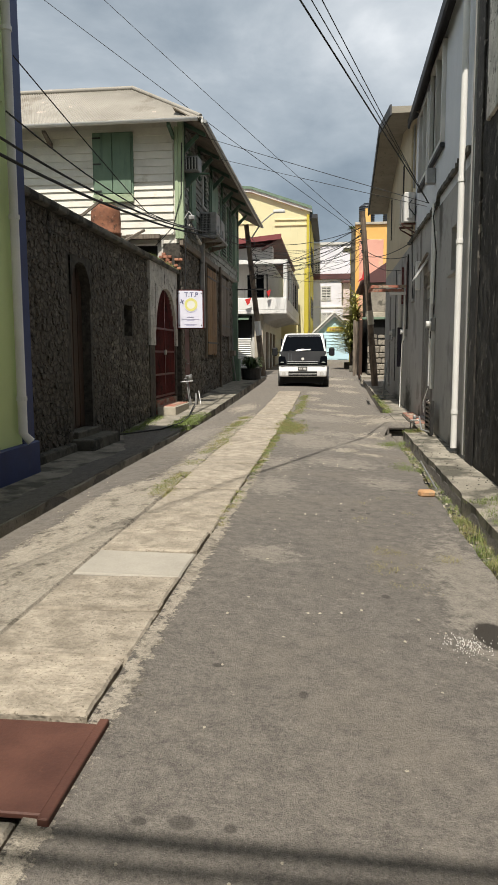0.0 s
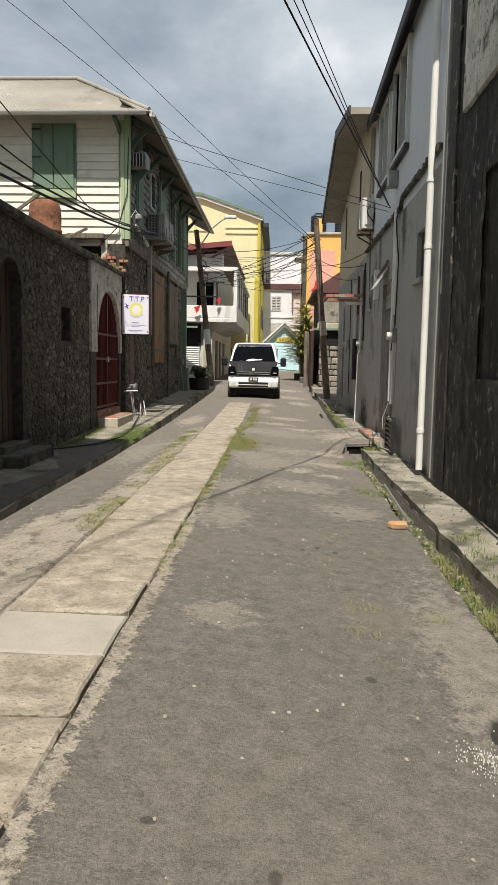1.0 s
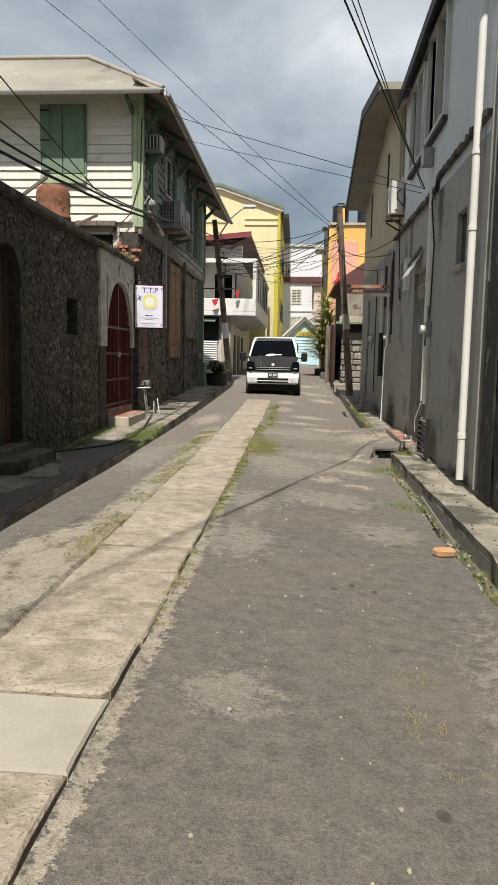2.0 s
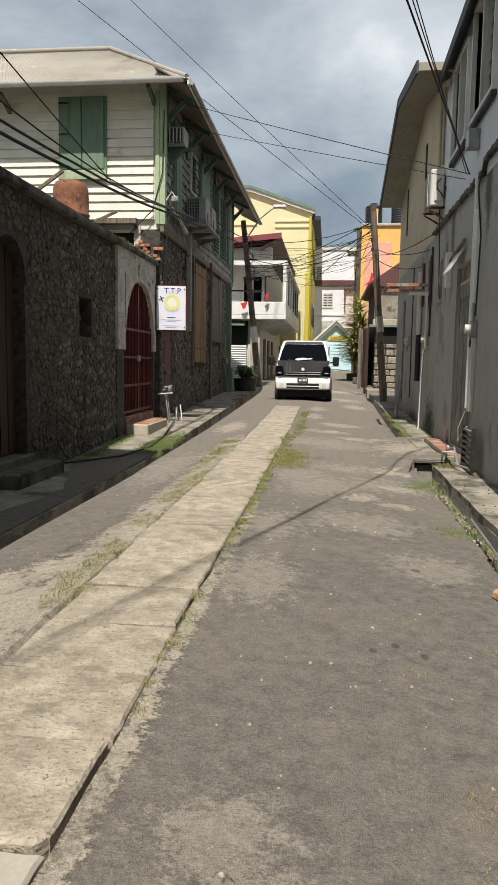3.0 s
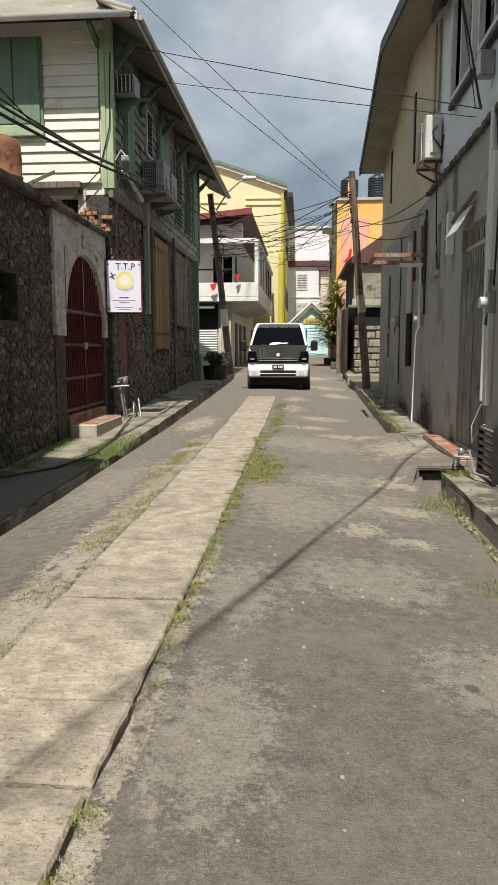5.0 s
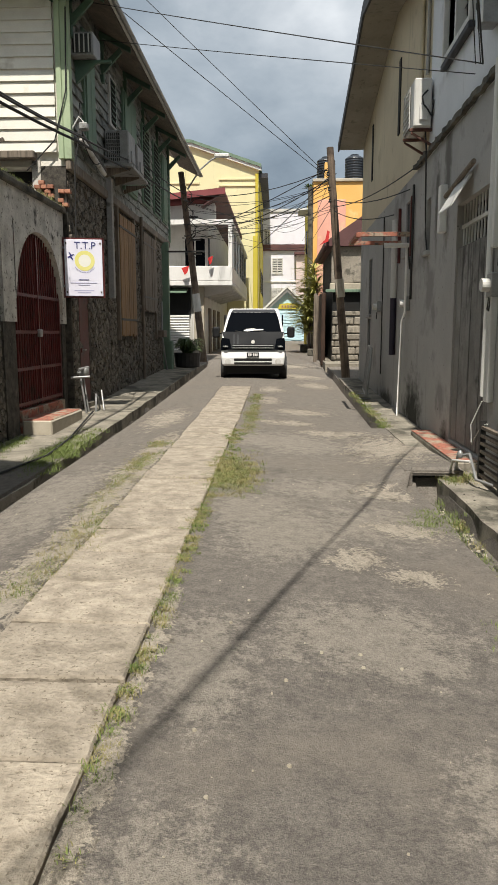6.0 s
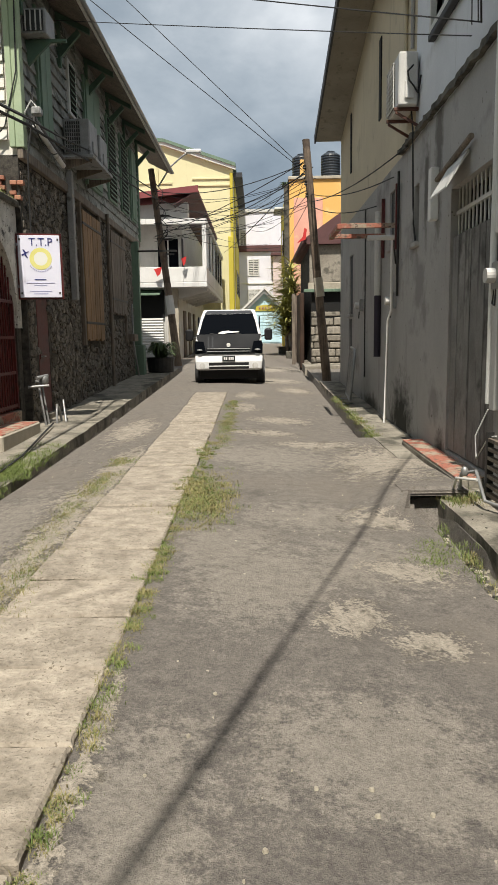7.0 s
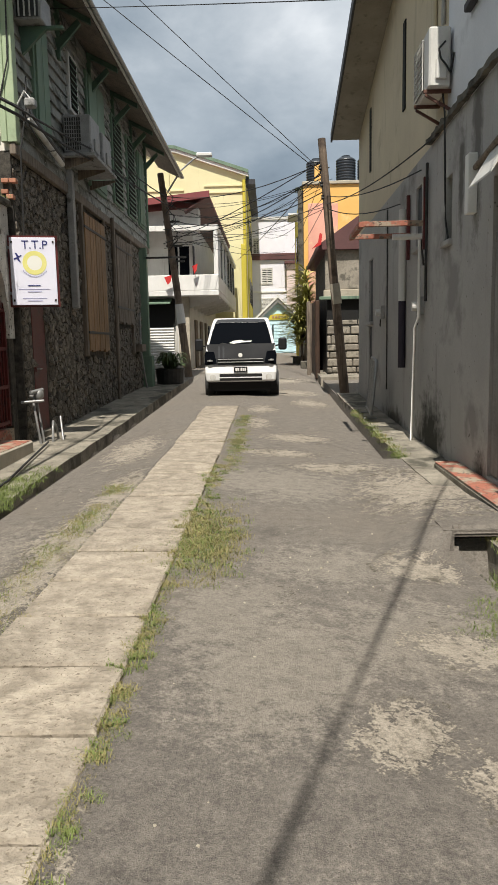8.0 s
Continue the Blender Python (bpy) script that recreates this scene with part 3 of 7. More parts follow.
# ---- right side: grey and beige house ----
def grey_house():
    g = holder("grey_house", "two-storey rendered house, grey and beige, with stained walls", "house", at=(1.9, 17, 0))
    low = [(11.45, 12.0, 2.78, 3.48), (13.75, 15.4, 0.2, 3.1), (17.0, 17.3, 2.75, 3.5), (18.7, 19.1, 2.9, 3.75), (23.5, 24.1, 2.0, 3.3), (23.6, 24.15, 0.55, 1.9)]
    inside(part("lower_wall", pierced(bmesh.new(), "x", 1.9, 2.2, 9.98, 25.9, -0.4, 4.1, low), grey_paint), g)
    up = [(13.1, 14.55, 5.15, 6.75), (15.0, 16.25, 5.1, 6.55)]
    inside(part("upper_wall", pierced(bmesh.new(), "x", 1.9, 2.2, 9.98, 17.3, 4.1, 7.0, up), upper_grey), g)
    bei = [(20.0, 20.2, 5.15, 6.45), (23.8, 23.98, 5.1, 6.35)]
    bm = pierced(bmesh.new(), "x", 1.9, 2.2, 17.3, 25.9, 4.1, 6.3, bei)
    prism(bm, [(17.3, 6.3), (25.9, 6.3), (20.6, 7.5), (17.3, 6.9)], "x", 1.9, 2.2)
    inside(part("beige_wall", bm, beige_paint), g)
    inside(part("far_wall", box(bmesh.new(), (2.2, 25.6, -0.4), (9, 25.9, 7)), beige_paint), g)
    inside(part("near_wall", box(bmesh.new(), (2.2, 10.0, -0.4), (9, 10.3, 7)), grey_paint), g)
    inside(part("inner_floor", box(bmesh.new(), (2.2, 10.3, 4.0), (9, 25.6, 4.2)), grey_wood), g)
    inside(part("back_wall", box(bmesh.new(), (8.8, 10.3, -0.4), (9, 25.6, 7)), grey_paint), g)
    # ledge between the storeys
    bm = bmesh.new()
    rows = []
    for i in range(141):
        y = 10.45 + 0.055 * i
        d = 0.065 + 0.035 * noise.noise((y * 4.7, 2, 0))
        lo, hi = 4.07 + 0.02 * noise.noise((y * 5.1, 5, 0)), 4.14 + 0.03 * noise.noise((y * 6.5, 8, 0))
        up_by = 0.18 if y < 13.4 else 0.04
        lo, hi = lo + up_by, hi + up_by
        rows.append([bm.verts.new(p) for p in ((1.9, y, lo), (1.9 - d, y, lo), (1.9 - d, y, hi), (1.9, y, hi))])
    for a, b in zip(rows, rows[1:]):
        for k in range(3):
            bm.faces.new((a[k], a[k + 1], b[k + 1], b[k]))
    bm.faces.new(rows[0])
    bm.faces.new(rows[-1])
    inside(part("ledge", bm, mossy_concrete), g)
    # roofs
    bm = bmesh.new()
    sheet(bm, [(1.7, 9.7, 7.02), (1.7, 17.2, 6.72), (6, 17.2, 9.0), (6, 9.7, 9.3)], 0.05)
    inside(part("grey_roof", bm, dark_fascia), g)
    bm = bmesh.new()
    prism(bm, [(9.7, 6.84), (17.2, 6.54), (17.2, 6.73), (9.7, 7.03)], "x", 1.68, 1.72)
    inside(part("fascia", bm, dark_fascia), g)
    bm = bmesh.new()
    prism(bm, [(16.7, 6.74), (20.6, 7.42), (25.95, 6.3), (25.95, 6.42), (20.6, 7.56), (16.7, 6.88)], "x", 1.28, 9)
    inside(part("gable_roof", bm, soffit_board), g)
    bm = bmesh.new()
    prism(bm, [(16.7, 6.7), (20.6, 7.4), (26.0, 6.27), (26.0, 6.46), (20.6, 7.62), (16.7, 6.92)], "x", 1.24, 1.28)
    inside(part("verge_board", bm, dark_fascia), g)
    return g


grey = grey_house()


def dark_building():
    g = holder("stone_building", "tall old building of blackened stone with flaking plaster", "building", at=(1.85, 4, 0))
    inside(part("wall", pierced(bmesh.new(), "x", 1.88, 2.4, -14, 9.9, -0.4, 10, [(7.6, 8.3, 1.4, 3.4), (4.0, 5.2, 0, 2.6)]), dark_stone), g)
    inside(part("side_wall", box(bmesh.new(), (2.4, 9.5, -0.4), (8, 9.9, 10)), dark_stone), g)
    inside(part("back_wall", box(bmesh.new(), (2.42, -14, -0.4), (2.6, 9.5, 9.9)), dark_stone), g)
    return g


dark_house = dark_building()


# ---- left side ----
def lime_building():
    g = holder("lime_house", "lime green house with navy plinth and corner", "house", at=(-3.74, 4, 0))
    inside(part("wall", box(bmesh.new(), (-4.1, -14, 0.4), (-3.74, 8.5, 8.6)), lime_paint), g)
    inside(part("corner", box(bmesh.new(), (-4.1, 8.5, 0.4), (-3.72, 8.84, 8.6), 0.01), navy_paint), g)
    inside(part("plinth", box(bmesh.new(), (-4.1, -14, -0.4), (-3.68, 8.9, 0.4), 0.015), navy_paint), g)
    inside(part("side_wall", box(bmesh.new(), (-12, 8.5, -0.4), (-4.1, 8.8, 8.6)), lime_paint), g)
    bm = bmesh.new()
    sheet(bm, [(-3.02, -14.4, 8.62), (-3.02, 9.3, 8.62), (-8, 9.3, 11), (-8, -14.4, 11)], 0.06)
    inside(part("roof", bm, roof_sheet), g)
    return g


lime = lime_building()


def stone_wall():
    g = holder("stone_wall", "old rubble stone wall with arched doorways, dark and weathered", "wall", at=(-4.05, 14, 0))
    holes = [(11.05, 12.0, 0.25, 3.05), (14.05, 14.62, 1.88, 2.5), (16.42, 18.64, 0.3, 3.15)]
    inside(part("core", pierced(bmesh.new(), "x", -4.09, -4.5, 8.84, 18.86, -0.4, 3.62, holes), mortar), g)
    return g


wall_left = stone_wall()
shed = holder("lean_to_shed", "lean-to shed roof of grey sheet behind the stone wall", "shed", at=(-5, 14, 3.6))
inside(part("roof", sheet(bmesh.new(), [(-3.98, 8.9, 3.70), (-3.98, 17.25, 3.72), (-6.4, 17.25, 4.75), (-6.4, 8.9, 4.75)], 0.07), mossy_concrete), shed)
inside(part("roof_end", sheet(bmesh.new(), [(-5.3, 17.25, 4.27), (-5.3, 18.3, 4.27), (-6.4, 18.3, 4.75), (-6.4, 17.25, 4.75)], 0.07), mossy_concrete), shed)
inside(part("back_wall", box(bmesh.new(), (-6.5, 8.9, -0.3), (-6.3, 18.3, 4.66)), mortar), shed)
inside(part("floor", box(bmesh.new(), (-6.3, 8.9, -0.3), (-4.5, 18.3, 0.0)), mortar), shed)


def board_house():
    g = holder("clapboard_house", "two-storey house, white clapboards over a rubble stone ground floor", "house", at=(-3.9, 24, 0))
    low = [(19.4, 20.05, 0.25, 2.6), (22.5, 24.35, 1.5, 4.2), (25.4, 27.4, 2.2, 4.2)]
    inside(part("stone_core", pierced(bmesh.new(), "x", -3.96, -4.4, 18.9, 30.2, -0.2, 4.4, low), mortar), g)
    inside(part("upper_core", box(bmesh.new(), (-9.5, 18.94, 4.4), (-3.94, 30.2, 7.5)), white_board), g)
    inside(part("front_core", pierced(bmesh.new(), "y", 18.9, 19.3, -9.5, -4.4, -0.2, 4.5, [(-5.3, -4.55, 3.8, 4.5)]), plaster), g)
    bm = bmesh.new()
    e = 7.28
    sheet(bm, [(-10, 18.2, e), (-3.2, 18.2, e), (-5.55, 20.3, 8.75), (-10, 20.3, 8.75)], 0.05)
    sheet(bm, [(-3.2, 18.2, e), (-3.2, 33.4, e + 0.05), (-5.55, 33.4, 8.8), (-5.55, 20.3, 8.75)], 0.05)
    sheet(bm, [(-5.55, 20.3, 8.75), (-5.55, 32.6, 8.8), (-10, 32.6, 7.2), (-10, 20.3, 8.74)], 0.05)
    inside(part("roof", bm, roof_sheet), g)
    return g


house_left = board_house()


# ---- far houses ----
def balcony_house():
    g = holder("balcony_house", "white two-storey house with an overhanging balcony and red roof", "house", at=(-4, 40, 0.6))
    inside(part("ground_floor", box(bmesh.new(), (-9, 37.6, 0.3), (-3.5, 51.4, 3.6)), grey_white), g)
    inside(part("balcony_slab", box(bmesh.new(), (-9, 36.9, 3.55), (-2.25, 51.2, 3.75), 0.02), white_paint), g)
    inside(part("balcony_parapet", box(bmesh.new(), (-9, 36.9, 3.75), (-2.25, 37.05, 4.36), 0.02), white_paint), g)
    inside(part("side_parapet", box(bmesh.new(), (-2.4, 37.05, 3.75), (-2.25, 51.2, 4.36), 0.02), white_paint), g)
    inside(part("upper_wall", box(bmesh.new(), (-9, 38.6, 3.75), (-3.4, 51.4, 6.9)), grey_white), g)
    inside(part("roof", sheet(bmesh.new(), [(-9, 36.6, 6.8), (-2.55, 36.6, 7.42), (-2.55, 51.4, 7.42), (-9, 51.4, 6.8)], 0.08), red_roof), g)
    return g


balcony = balcony_house()


def cream_building():
    g = holder("cream_building", "large cream-yellow building with a green-edged gable roof", "building", at=(-5, 50, 0.8))
    bm = prism(bmesh.new(), [(-12, 0.3), (-1.45, 0.3), (-1.45, 10.7), (-5.2, 12.0), (-12, 12.6)], "y", 48, 49)
    inside(part("front_wall", bm, cream_wall), g)
    inside(part("side_wall", box(bmesh.new(), (-3, 49, 0.3), (-1.4, 58, 10.4)), yellow_wall), g)
    inside(part("roof", prism(bmesh.new(), [(-12, 12.62), (-5.2, 12.05), (-1.3, 10.72), (-1.3, 10.9), (-5.2, 12.22), (-12, 12.8)], "y", 47.7, 58), green_paint), g)
    return g


cream = cream_building()


def white_building():
    g = holder("white_building", "white rendered building with a maroon string course", "building", at=(0, 62, 1.1))
    inside(part("wall", box(bmesh.new(), (-6, 62, 0.5), (9, 66, 10.7)), lavender_white), g)
    inside(part("string_course", box(bmesh.new(), (-6, 61.8, 7.75), (9, 62.0, 8.2), 0.02), maroon_roof), g)
    return g


white_far = white_building()


def blue_booth():
    g = holder("blue_house", "small pale blue gabled house with grey roof trim", "house", at=(0.3, 56, 1.07))
    inside(part("front_wall", prism(bmesh.new(), [(-1.3, 0.8), (1.75, 0.8), (1.75, 3.15), (0.28, 4.45), (-1.3, 3.15)], "y", 56, 59), blue_wall), g)
    return g


blue = blue_booth()


def block_house():
    g = holder("block_house", "low house of pale stone blocks under a maroon roof", "house", at=(2.5, 32, 0.5))
    inside(part("core", box(bmesh.new(), (1.62, 32.1, 0.2), (7, 38, 4.56)), mortar), g)
    inside(part("roof", prism(bmesh.new(), [(1.35, 4.72), (1.45, 4.55), (7, 4.55), (7, 6.2), (3.6, 6.25)], "y", 31.8, 38.5), maroon_roof), g)
    return g


block = block_house()


def orange_building():
    g = holder("orange_building", "flat-roofed orange building with peeling pink paint", "building", at=(3, 43, 0.8))
    inside(part("front_wall", box(bmesh.new(), (1.35, 42, 0.4), (9, 42.6, 8.75)), orange_wall), g)
    inside(part("side_wall", box(bmesh.new(), (1.3, 42.6, 0.4), (2.0, 52, 8.7)), yellow_wall), g)
    return g


orange = orange_building()


# ---- clapboard house: details ----
def add(parent, name, bm, material, label="", smooth=False):
    return inside(part(name, bm, material, None, label, smooth), parent)


def bar(parent, name, lo, hi, material, bevel=0.008, label=""):
    return add(parent, name, box(bmesh.new(), lo, hi, bevel), material, label)


def pipe(parent, name, points, r, material, sides=10, label=""):
    return add(parent, name, tube(bmesh.new(), points, r, sides), material, label, True)


H = house_left
# floor beam and corner boards
bar(H, "floor_beam", (-3.95, 18.86, 4.34), (-3.86, 30.2, 4.5), grey_wood)
bar(H, "corner_board", (-3.96, 18.84, 4.5), (-3.83, 19.02, 7.5), pale_green, label="pale green corner board")
bar(H, "corner_board", (-4.05, 18.82, 4.5), (-3.96, 18.9, 7.3), pale_green, label="pale green corner board")
bar(H, "corner_board", (-3.95, 30.1, 4.5), (-3.84, 30.25, 7.4), green_paint, label="green corner board")
# gutter along the front eave
bm = bmesh.new()
gut = [(0.075 * math.cos(a), 0.075 * math.sin(a)) for a in [math.pi + math.pi * k / 8 for k in range(9)]]
ring0 = [bm.verts.new((-9.8, 18.12 + u, 7.25 + w)) for u, w in gut]
ring1 = [bm.verts.new((-3.3, 18.12 + u, 7.27 + w)) for u, w in gut]
for k in range(8):
    bm.faces.new((ring0[k], ring0[k + 1], ring1[k + 1], ring1[k]))
bm.faces.new(ring1)
add(H, "gutter", bm, white_paint, "white half-round gutter", True)
# street eave gutter board
bm = bmesh.new()
prism(bm, [(18.15, 7.16), (33.4, 7.2), (33.4, 7.34), (18.15, 7.3)], "x", -3.22, -3.17)
add(H, "barge_board", bm, grey_white, "weathered pale barge board")
bm = bmesh.new()
tube(bm, [(-3.13, 18.2, 7.2), (-3.13, 33.4, 7.24)], 0.045, 8)
add(H, "side_gutter", bm, grey_metal, "", True)
# corrugated sheets on the roof, front slope and street slope
def corrugated(p0, along, up, n_along, n_up, pitch=0.076, depth=0.012, cut=None):
    bm = bmesh.new()
    along_v, up_v = Vector(along), Vector(up)
    nrm = along_v.cross(up_v).normalized()
    if nrm.z < 0:
        nrm = -nrm
    grid = []
    for i in range(n_along + 1):
        u = i / n_along
        wave = depth * math.cos(2 * math.pi * u * along_v.length / pitch)
        col = []
        for j in range(n_up + 1):
            w = j / n_up
            a = cut(u, w) if cut else u
            col.append(bm.verts.new(Vector(p0) + along_v * a + up_v * w + nrm * (0.02 + wave)))
        grid.append(col)
    for a, b in zip(grid, grid[1:]):
        for j in range(n_up):
            bm.faces.new((a[j], b[j], b[j + 1], a[j + 1]))
    return bm


add(H, "roof_sheeting", corrugated((-10, 18.14, 7.26), (6.82, 0, 0), (0, 2.16, 1.49), 360, 1, cut=lambda u, w: u * (1 - w * 0.345)), roof_sheet)
add(H, "ridge_cap", tube(bmesh.new(), [(-10, 20.3, 8.8), (-5.5, 20.3, 8.8)], 0.07, 8), roof_sheet, "", True)
add(H, "hip_cap", tube(bmesh.new(), [(-5.52, 20.3, 8.82), (-3.24, 18.2, 7.33)], 0.055, 8), roof_sheet, "", True)
# soffit and brackets
bm = bmesh.new()
sheet(bm, [(-3.24, 18.25, 7.2), (-3.24, 33.3, 7.24), (-3.95, 33.3, 7.6), (-3.95, 18.25, 7.6)], 0.03)
add(H, "soffit", bm, grey_wood, "dark bare soffit boards")
for y in (19.15, 21.4, 23.6, 25.8, 28.0, 30.05):
    bm = bmesh.new()
    prism(bm, [(-3.9, 7.42), (-3.28, 7.1), (-3.28, 7.2), (-3.9, 7.52)], "y", y - 0.04, y + 0.04)
    prism(bm, [(-3.9, 6.72), (-3.83, 6.72), (-3.45, 7.12), (-3.5, 7.2), (-3.9, 6.84)], "y", y - 0.035, y + 0.035)
    box(bm, (-3.92, y - 0.045, 6.55), (-3.83, y + 0.045, 7.45))
    add(H, "eave_bracket", bm, bracket_green, "dark green timber eave bracket")
# front shutter, two leaves in a frame
sh = bar(H, "front_shutter", (-6.22, 18.83, 5.46), (-5.14, 18.9, 7.22), green_paint, 0.01, "green timber shutter pair, closed")
for x0, x1 in ((-6.17, -5.695), (-5.675, -5.19)):
    leaf = part("shutter_leaf", box(bmesh.new(), (x0, 18.785, 5.68), (x1, 18.83, 7.2), 0.008), green_paint, sh)
part("shutter_sill", box(bmesh.new(), (-6.22, 18.78, 5.46), (-5.14, 18.83, 5.66), 0.01), pale_green, sh)
for z in (5.72, 6.4, 7.05):
    part("hinge", box(bmesh.new(), (-6.2, 18.77, z), (-5.98, 18.785, z + 0.04)), dark_metal, sh)
# front bracket under the eave
bm = bmesh.new()
prism(bm, [(18.9, 7.0), (18.3, 7.18), (18.3, 7.25), (18.9, 7.1)], "x", -4.12, -4.04)
add(H, "eave_bracket", bm, bracket_green, "dark green timber eave bracket")
prism_b = prism(bmesh.new(), [(18.9, 6.9), (18.4, 7.15), (18.4, 7.2), (18.9, 7.0)], "x", -7.4, -7.3)
add(H, "eave_bracket", prism_b, grey_wood)
# broken masonry opening under the boards
bar(H, "lintel", (-5.35, 18.72, 4.5), (-4.45, 18.92, 4.62), grey_wood, label="rough timber lintel")
# black box behind the hole instead of an unlit room
bar(H, "dark_room", (-5.25, 19.3, 3.7), (-4.55, 20.2, 4.55), shade_black, 0)
# side windows
def shutter(y0, y1, z0, z1, mat_a, louvred=False):
    f = bar(H, "window_frame", (-3.92, y0 - 0.07, z0 - 0.06), (-3.84, y1 + 0.07, z1 + 0.06), mat_a)
    if not louvred:
        mid = (y0 + y1) / 2
        for a, b in ((y0, mid - 0.01), (mid + 0.01, y1)):
            part("shutter_leaf", box(bmesh.new(), (-3.84, a, z0), (-3.81, b, z1), 0.006), green_paint, f)
        return
    # black sheet behind the slats for the unlit inside
    part("pane", box(bmesh.new(), (-3.84, y0, z0), (-3.835, y1, z1)), shade_black, f)
    n = int((z1 - z0) / 0.11)
    for i in range(n):
        z = z0 + (z1 - z0) * (i + 0.5) / n
        bm = prism(bmesh.new(), [(-3.835, z + 0.035), (-3.80, z - 0.03), (-3.795, z - 0.022), (-3.83, z + 0.043)], "y", y0, y1)
        part("slat", bm, green_paint, f)


shutter(19.95, 20.55, 4.95, 6.95, green_paint)
shutter(22.0, 22.45, 5.95, 6.85, grey_white, True)
shutter(23.3, 24.6, 4.9, 7.0, green_paint)
shutter(25.6, 26.5, 5.0, 6.9, green_paint, True)
shutter(27.3, 28.2, 5.0, 6.9, green_paint, True)
shutter(28.8, 29.5, 5.0, 6.9, green_paint)
# plank shutters of the ground floor
def plank_shutter(y0, y1, z0, z1, wood, n):
    f = bar(H, "plank_shutter", (-3.93, y0, z0), (-3.88, y1, z1), wood, 0, "nailed vertical plank shutter")
    for i in range(n):
        a, b = y0 + (y1 - y0) * i / n + 0.008, y0 + (y1 - y0) * (i + 1) / n - 0.008
        part("plank", box(bmesh.new(), (-3.88, a, z0 + random.uniform(-0.05, 0.04)), (-3.845 + random.uniform(-0.008, 0.008), b, z1), 0.006), wood, f)
    for z in (z0 + 0.35, z1 - 0.3):
        part("strap", box(bmesh.new(), (-3.845, y0 - 0.06, z), (-3.83, y1 + 0.06, z + 0.05)), dark_metal, f)


plank_shutter(22.55, 24.3, 1.5, 4.2, plank_wood, 8)
plank_shutter(25.45, 27.35, 2.15, 4.2, grey_wood, 8)
for y in (22.5, 24.35, 25.4, 27.4):
    bar(H, "jamb", (-3.95, y - 0.06, 1.4), (-3.86, y + 0.06, 4.34), grey_wood)
# narrow maroon door
d = bar(H, "door", (-4.02, 19.42, 0.25), (-3.96, 20.03, 2.58), maroon_metal, 0.006, "narrow dark maroon door")
part("door_handle", tube(bmesh.new(), [(-3.95, 19.5, 1.25), (-3.9, 19.5, 1.25), (-3.9, 19.6, 1.25)], 0.012, 8), grey_metal, d)
part("door_rail", box(bmesh.new(), (-3.962, 19.46, 1.2), (-3.945, 19.99, 1.32), 0.005), maroon_metal, d)
bar(H, "door_sill", (-4.1, 19.3, 0.12), (-3.86, 20.15, 0.26), concrete)
# conduits
bar(H, "square_conduit", (-3.9, 21.55, 2.3), (-3.78, 21.7, 4.75), dull_shade_white, 0.01, "weathered grey square conduit")
pipe(H, "downpipe", [(-3.82, 25.0, 4.5), (-3.82, 25.0, 0.36)], 0.04, grey_wood)
pipe(H, "waste_pipe", [(-3.8, 27.9, 2.5), (-3.8, 27.9, 1.5), (-3.75, 28.0, 0.9), (-3.72, 28.2, 0.45)], 0.025, grey_metal)
bar(H, "meter_box", (-3.95, 27.7, 1.45), (-3.72, 28.3, 1.65), grey_wood)
# far corner column
bar(H, "column", (-3.98, 28.95, 1.3), (-3.74, 29.15, 4.36), green_paint, 0.01, "dark green timber column")
bar(H, "column_base", (-4.05, 28.85, 0.3), (-3.66, 29.25, 1.32), green_paint, 0.015)
bar(H, "sign_arm", (-3.8, 28.95, 4.05), (-2.6, 29.0, 4.1), dark_metal, 0.004)


# ---- air conditioners ----
def condenser(at, width, depth, height, yaw, label, shell=white_paint):
    """An outdoor unit; width along local x, its fan grille on local -y."""
    g = holder("air_conditioner", label, "air conditioner")
    part("casing", box(bmesh.new(), (0, 0, 0), (width, depth, height), 0.02), shell, g)
    grille = part("grille", box(bmesh.new(), (0.04, -0.012, 0.05), (width * 0.66, -0.001, height - 0.05), 0.004), dark_metal, g, "dark fan grille")
    n = 7
    for i in range(n + 1):
        x = 0.04 + (width * 0.66 - 0.04) * i / n
        part("grille_bar", box(bmesh.new(), (x - 0.006, -0.022, 0.05), (x + 0.006, -0.012, height - 0.05)), shell, grille)
    for i in range(9):
        z = 0.05 + (height - 0.1) * i / 8
        part("grille_bar", box(bmesh.new(), (0.04, -0.026, z - 0.005), (width * 0.66, -0.016, z + 0.005)), shell, grille)
    part("valve_cover", box(bmesh.new(), (width - 0.001, depth * 0.3, 0.08), (width + 0.03, depth * 0.8, 0.3), 0.01), shell, g)
    g.matrix_basis = pose(*at, 0, 0, yaw)
    return g


# two on the street side of the clapboard house, grilles facing the near end
# the eave's shade on both units is in their grey
condenser((-3.88, 21.45, 5.0), 0.5, 0.7, 0.66, 0, "outdoor air conditioner coloured grey for eave shade, on the clapboard wall", dull_shade_white)
condenser((-3.88, 22.4, 5.0), 0.5, 0.7, 0.62, 0, "outdoor air conditioner coloured grey for eave shade, on the clapboard wall", dull_shade_white)
bk = holder("bracket_shelf", "steel shelf carrying the air conditioners", "bracket", at=(-3.9, 22, 4.9))
add(bk, "shelf", box(bmesh.new(), (-3.9, 21.35, 4.93), (-3.3, 23.2, 4.99), 0.006), dull_shade_white)
for y in (21.5, 22.4, 23.3):
    add(bk, "strut", prism(bmesh.new(), [(-3.88, 4.75), (-3.36, 4.9), (-3.36, 4.93), (-3.88, 4.93)], "y", y - 0.02, y + 0.02), grey_wood)
wa = holder("window_air_conditioner", "small window air conditioner on a green bracket", "air conditioner", at=(-3.7, 19.5, 6.4))
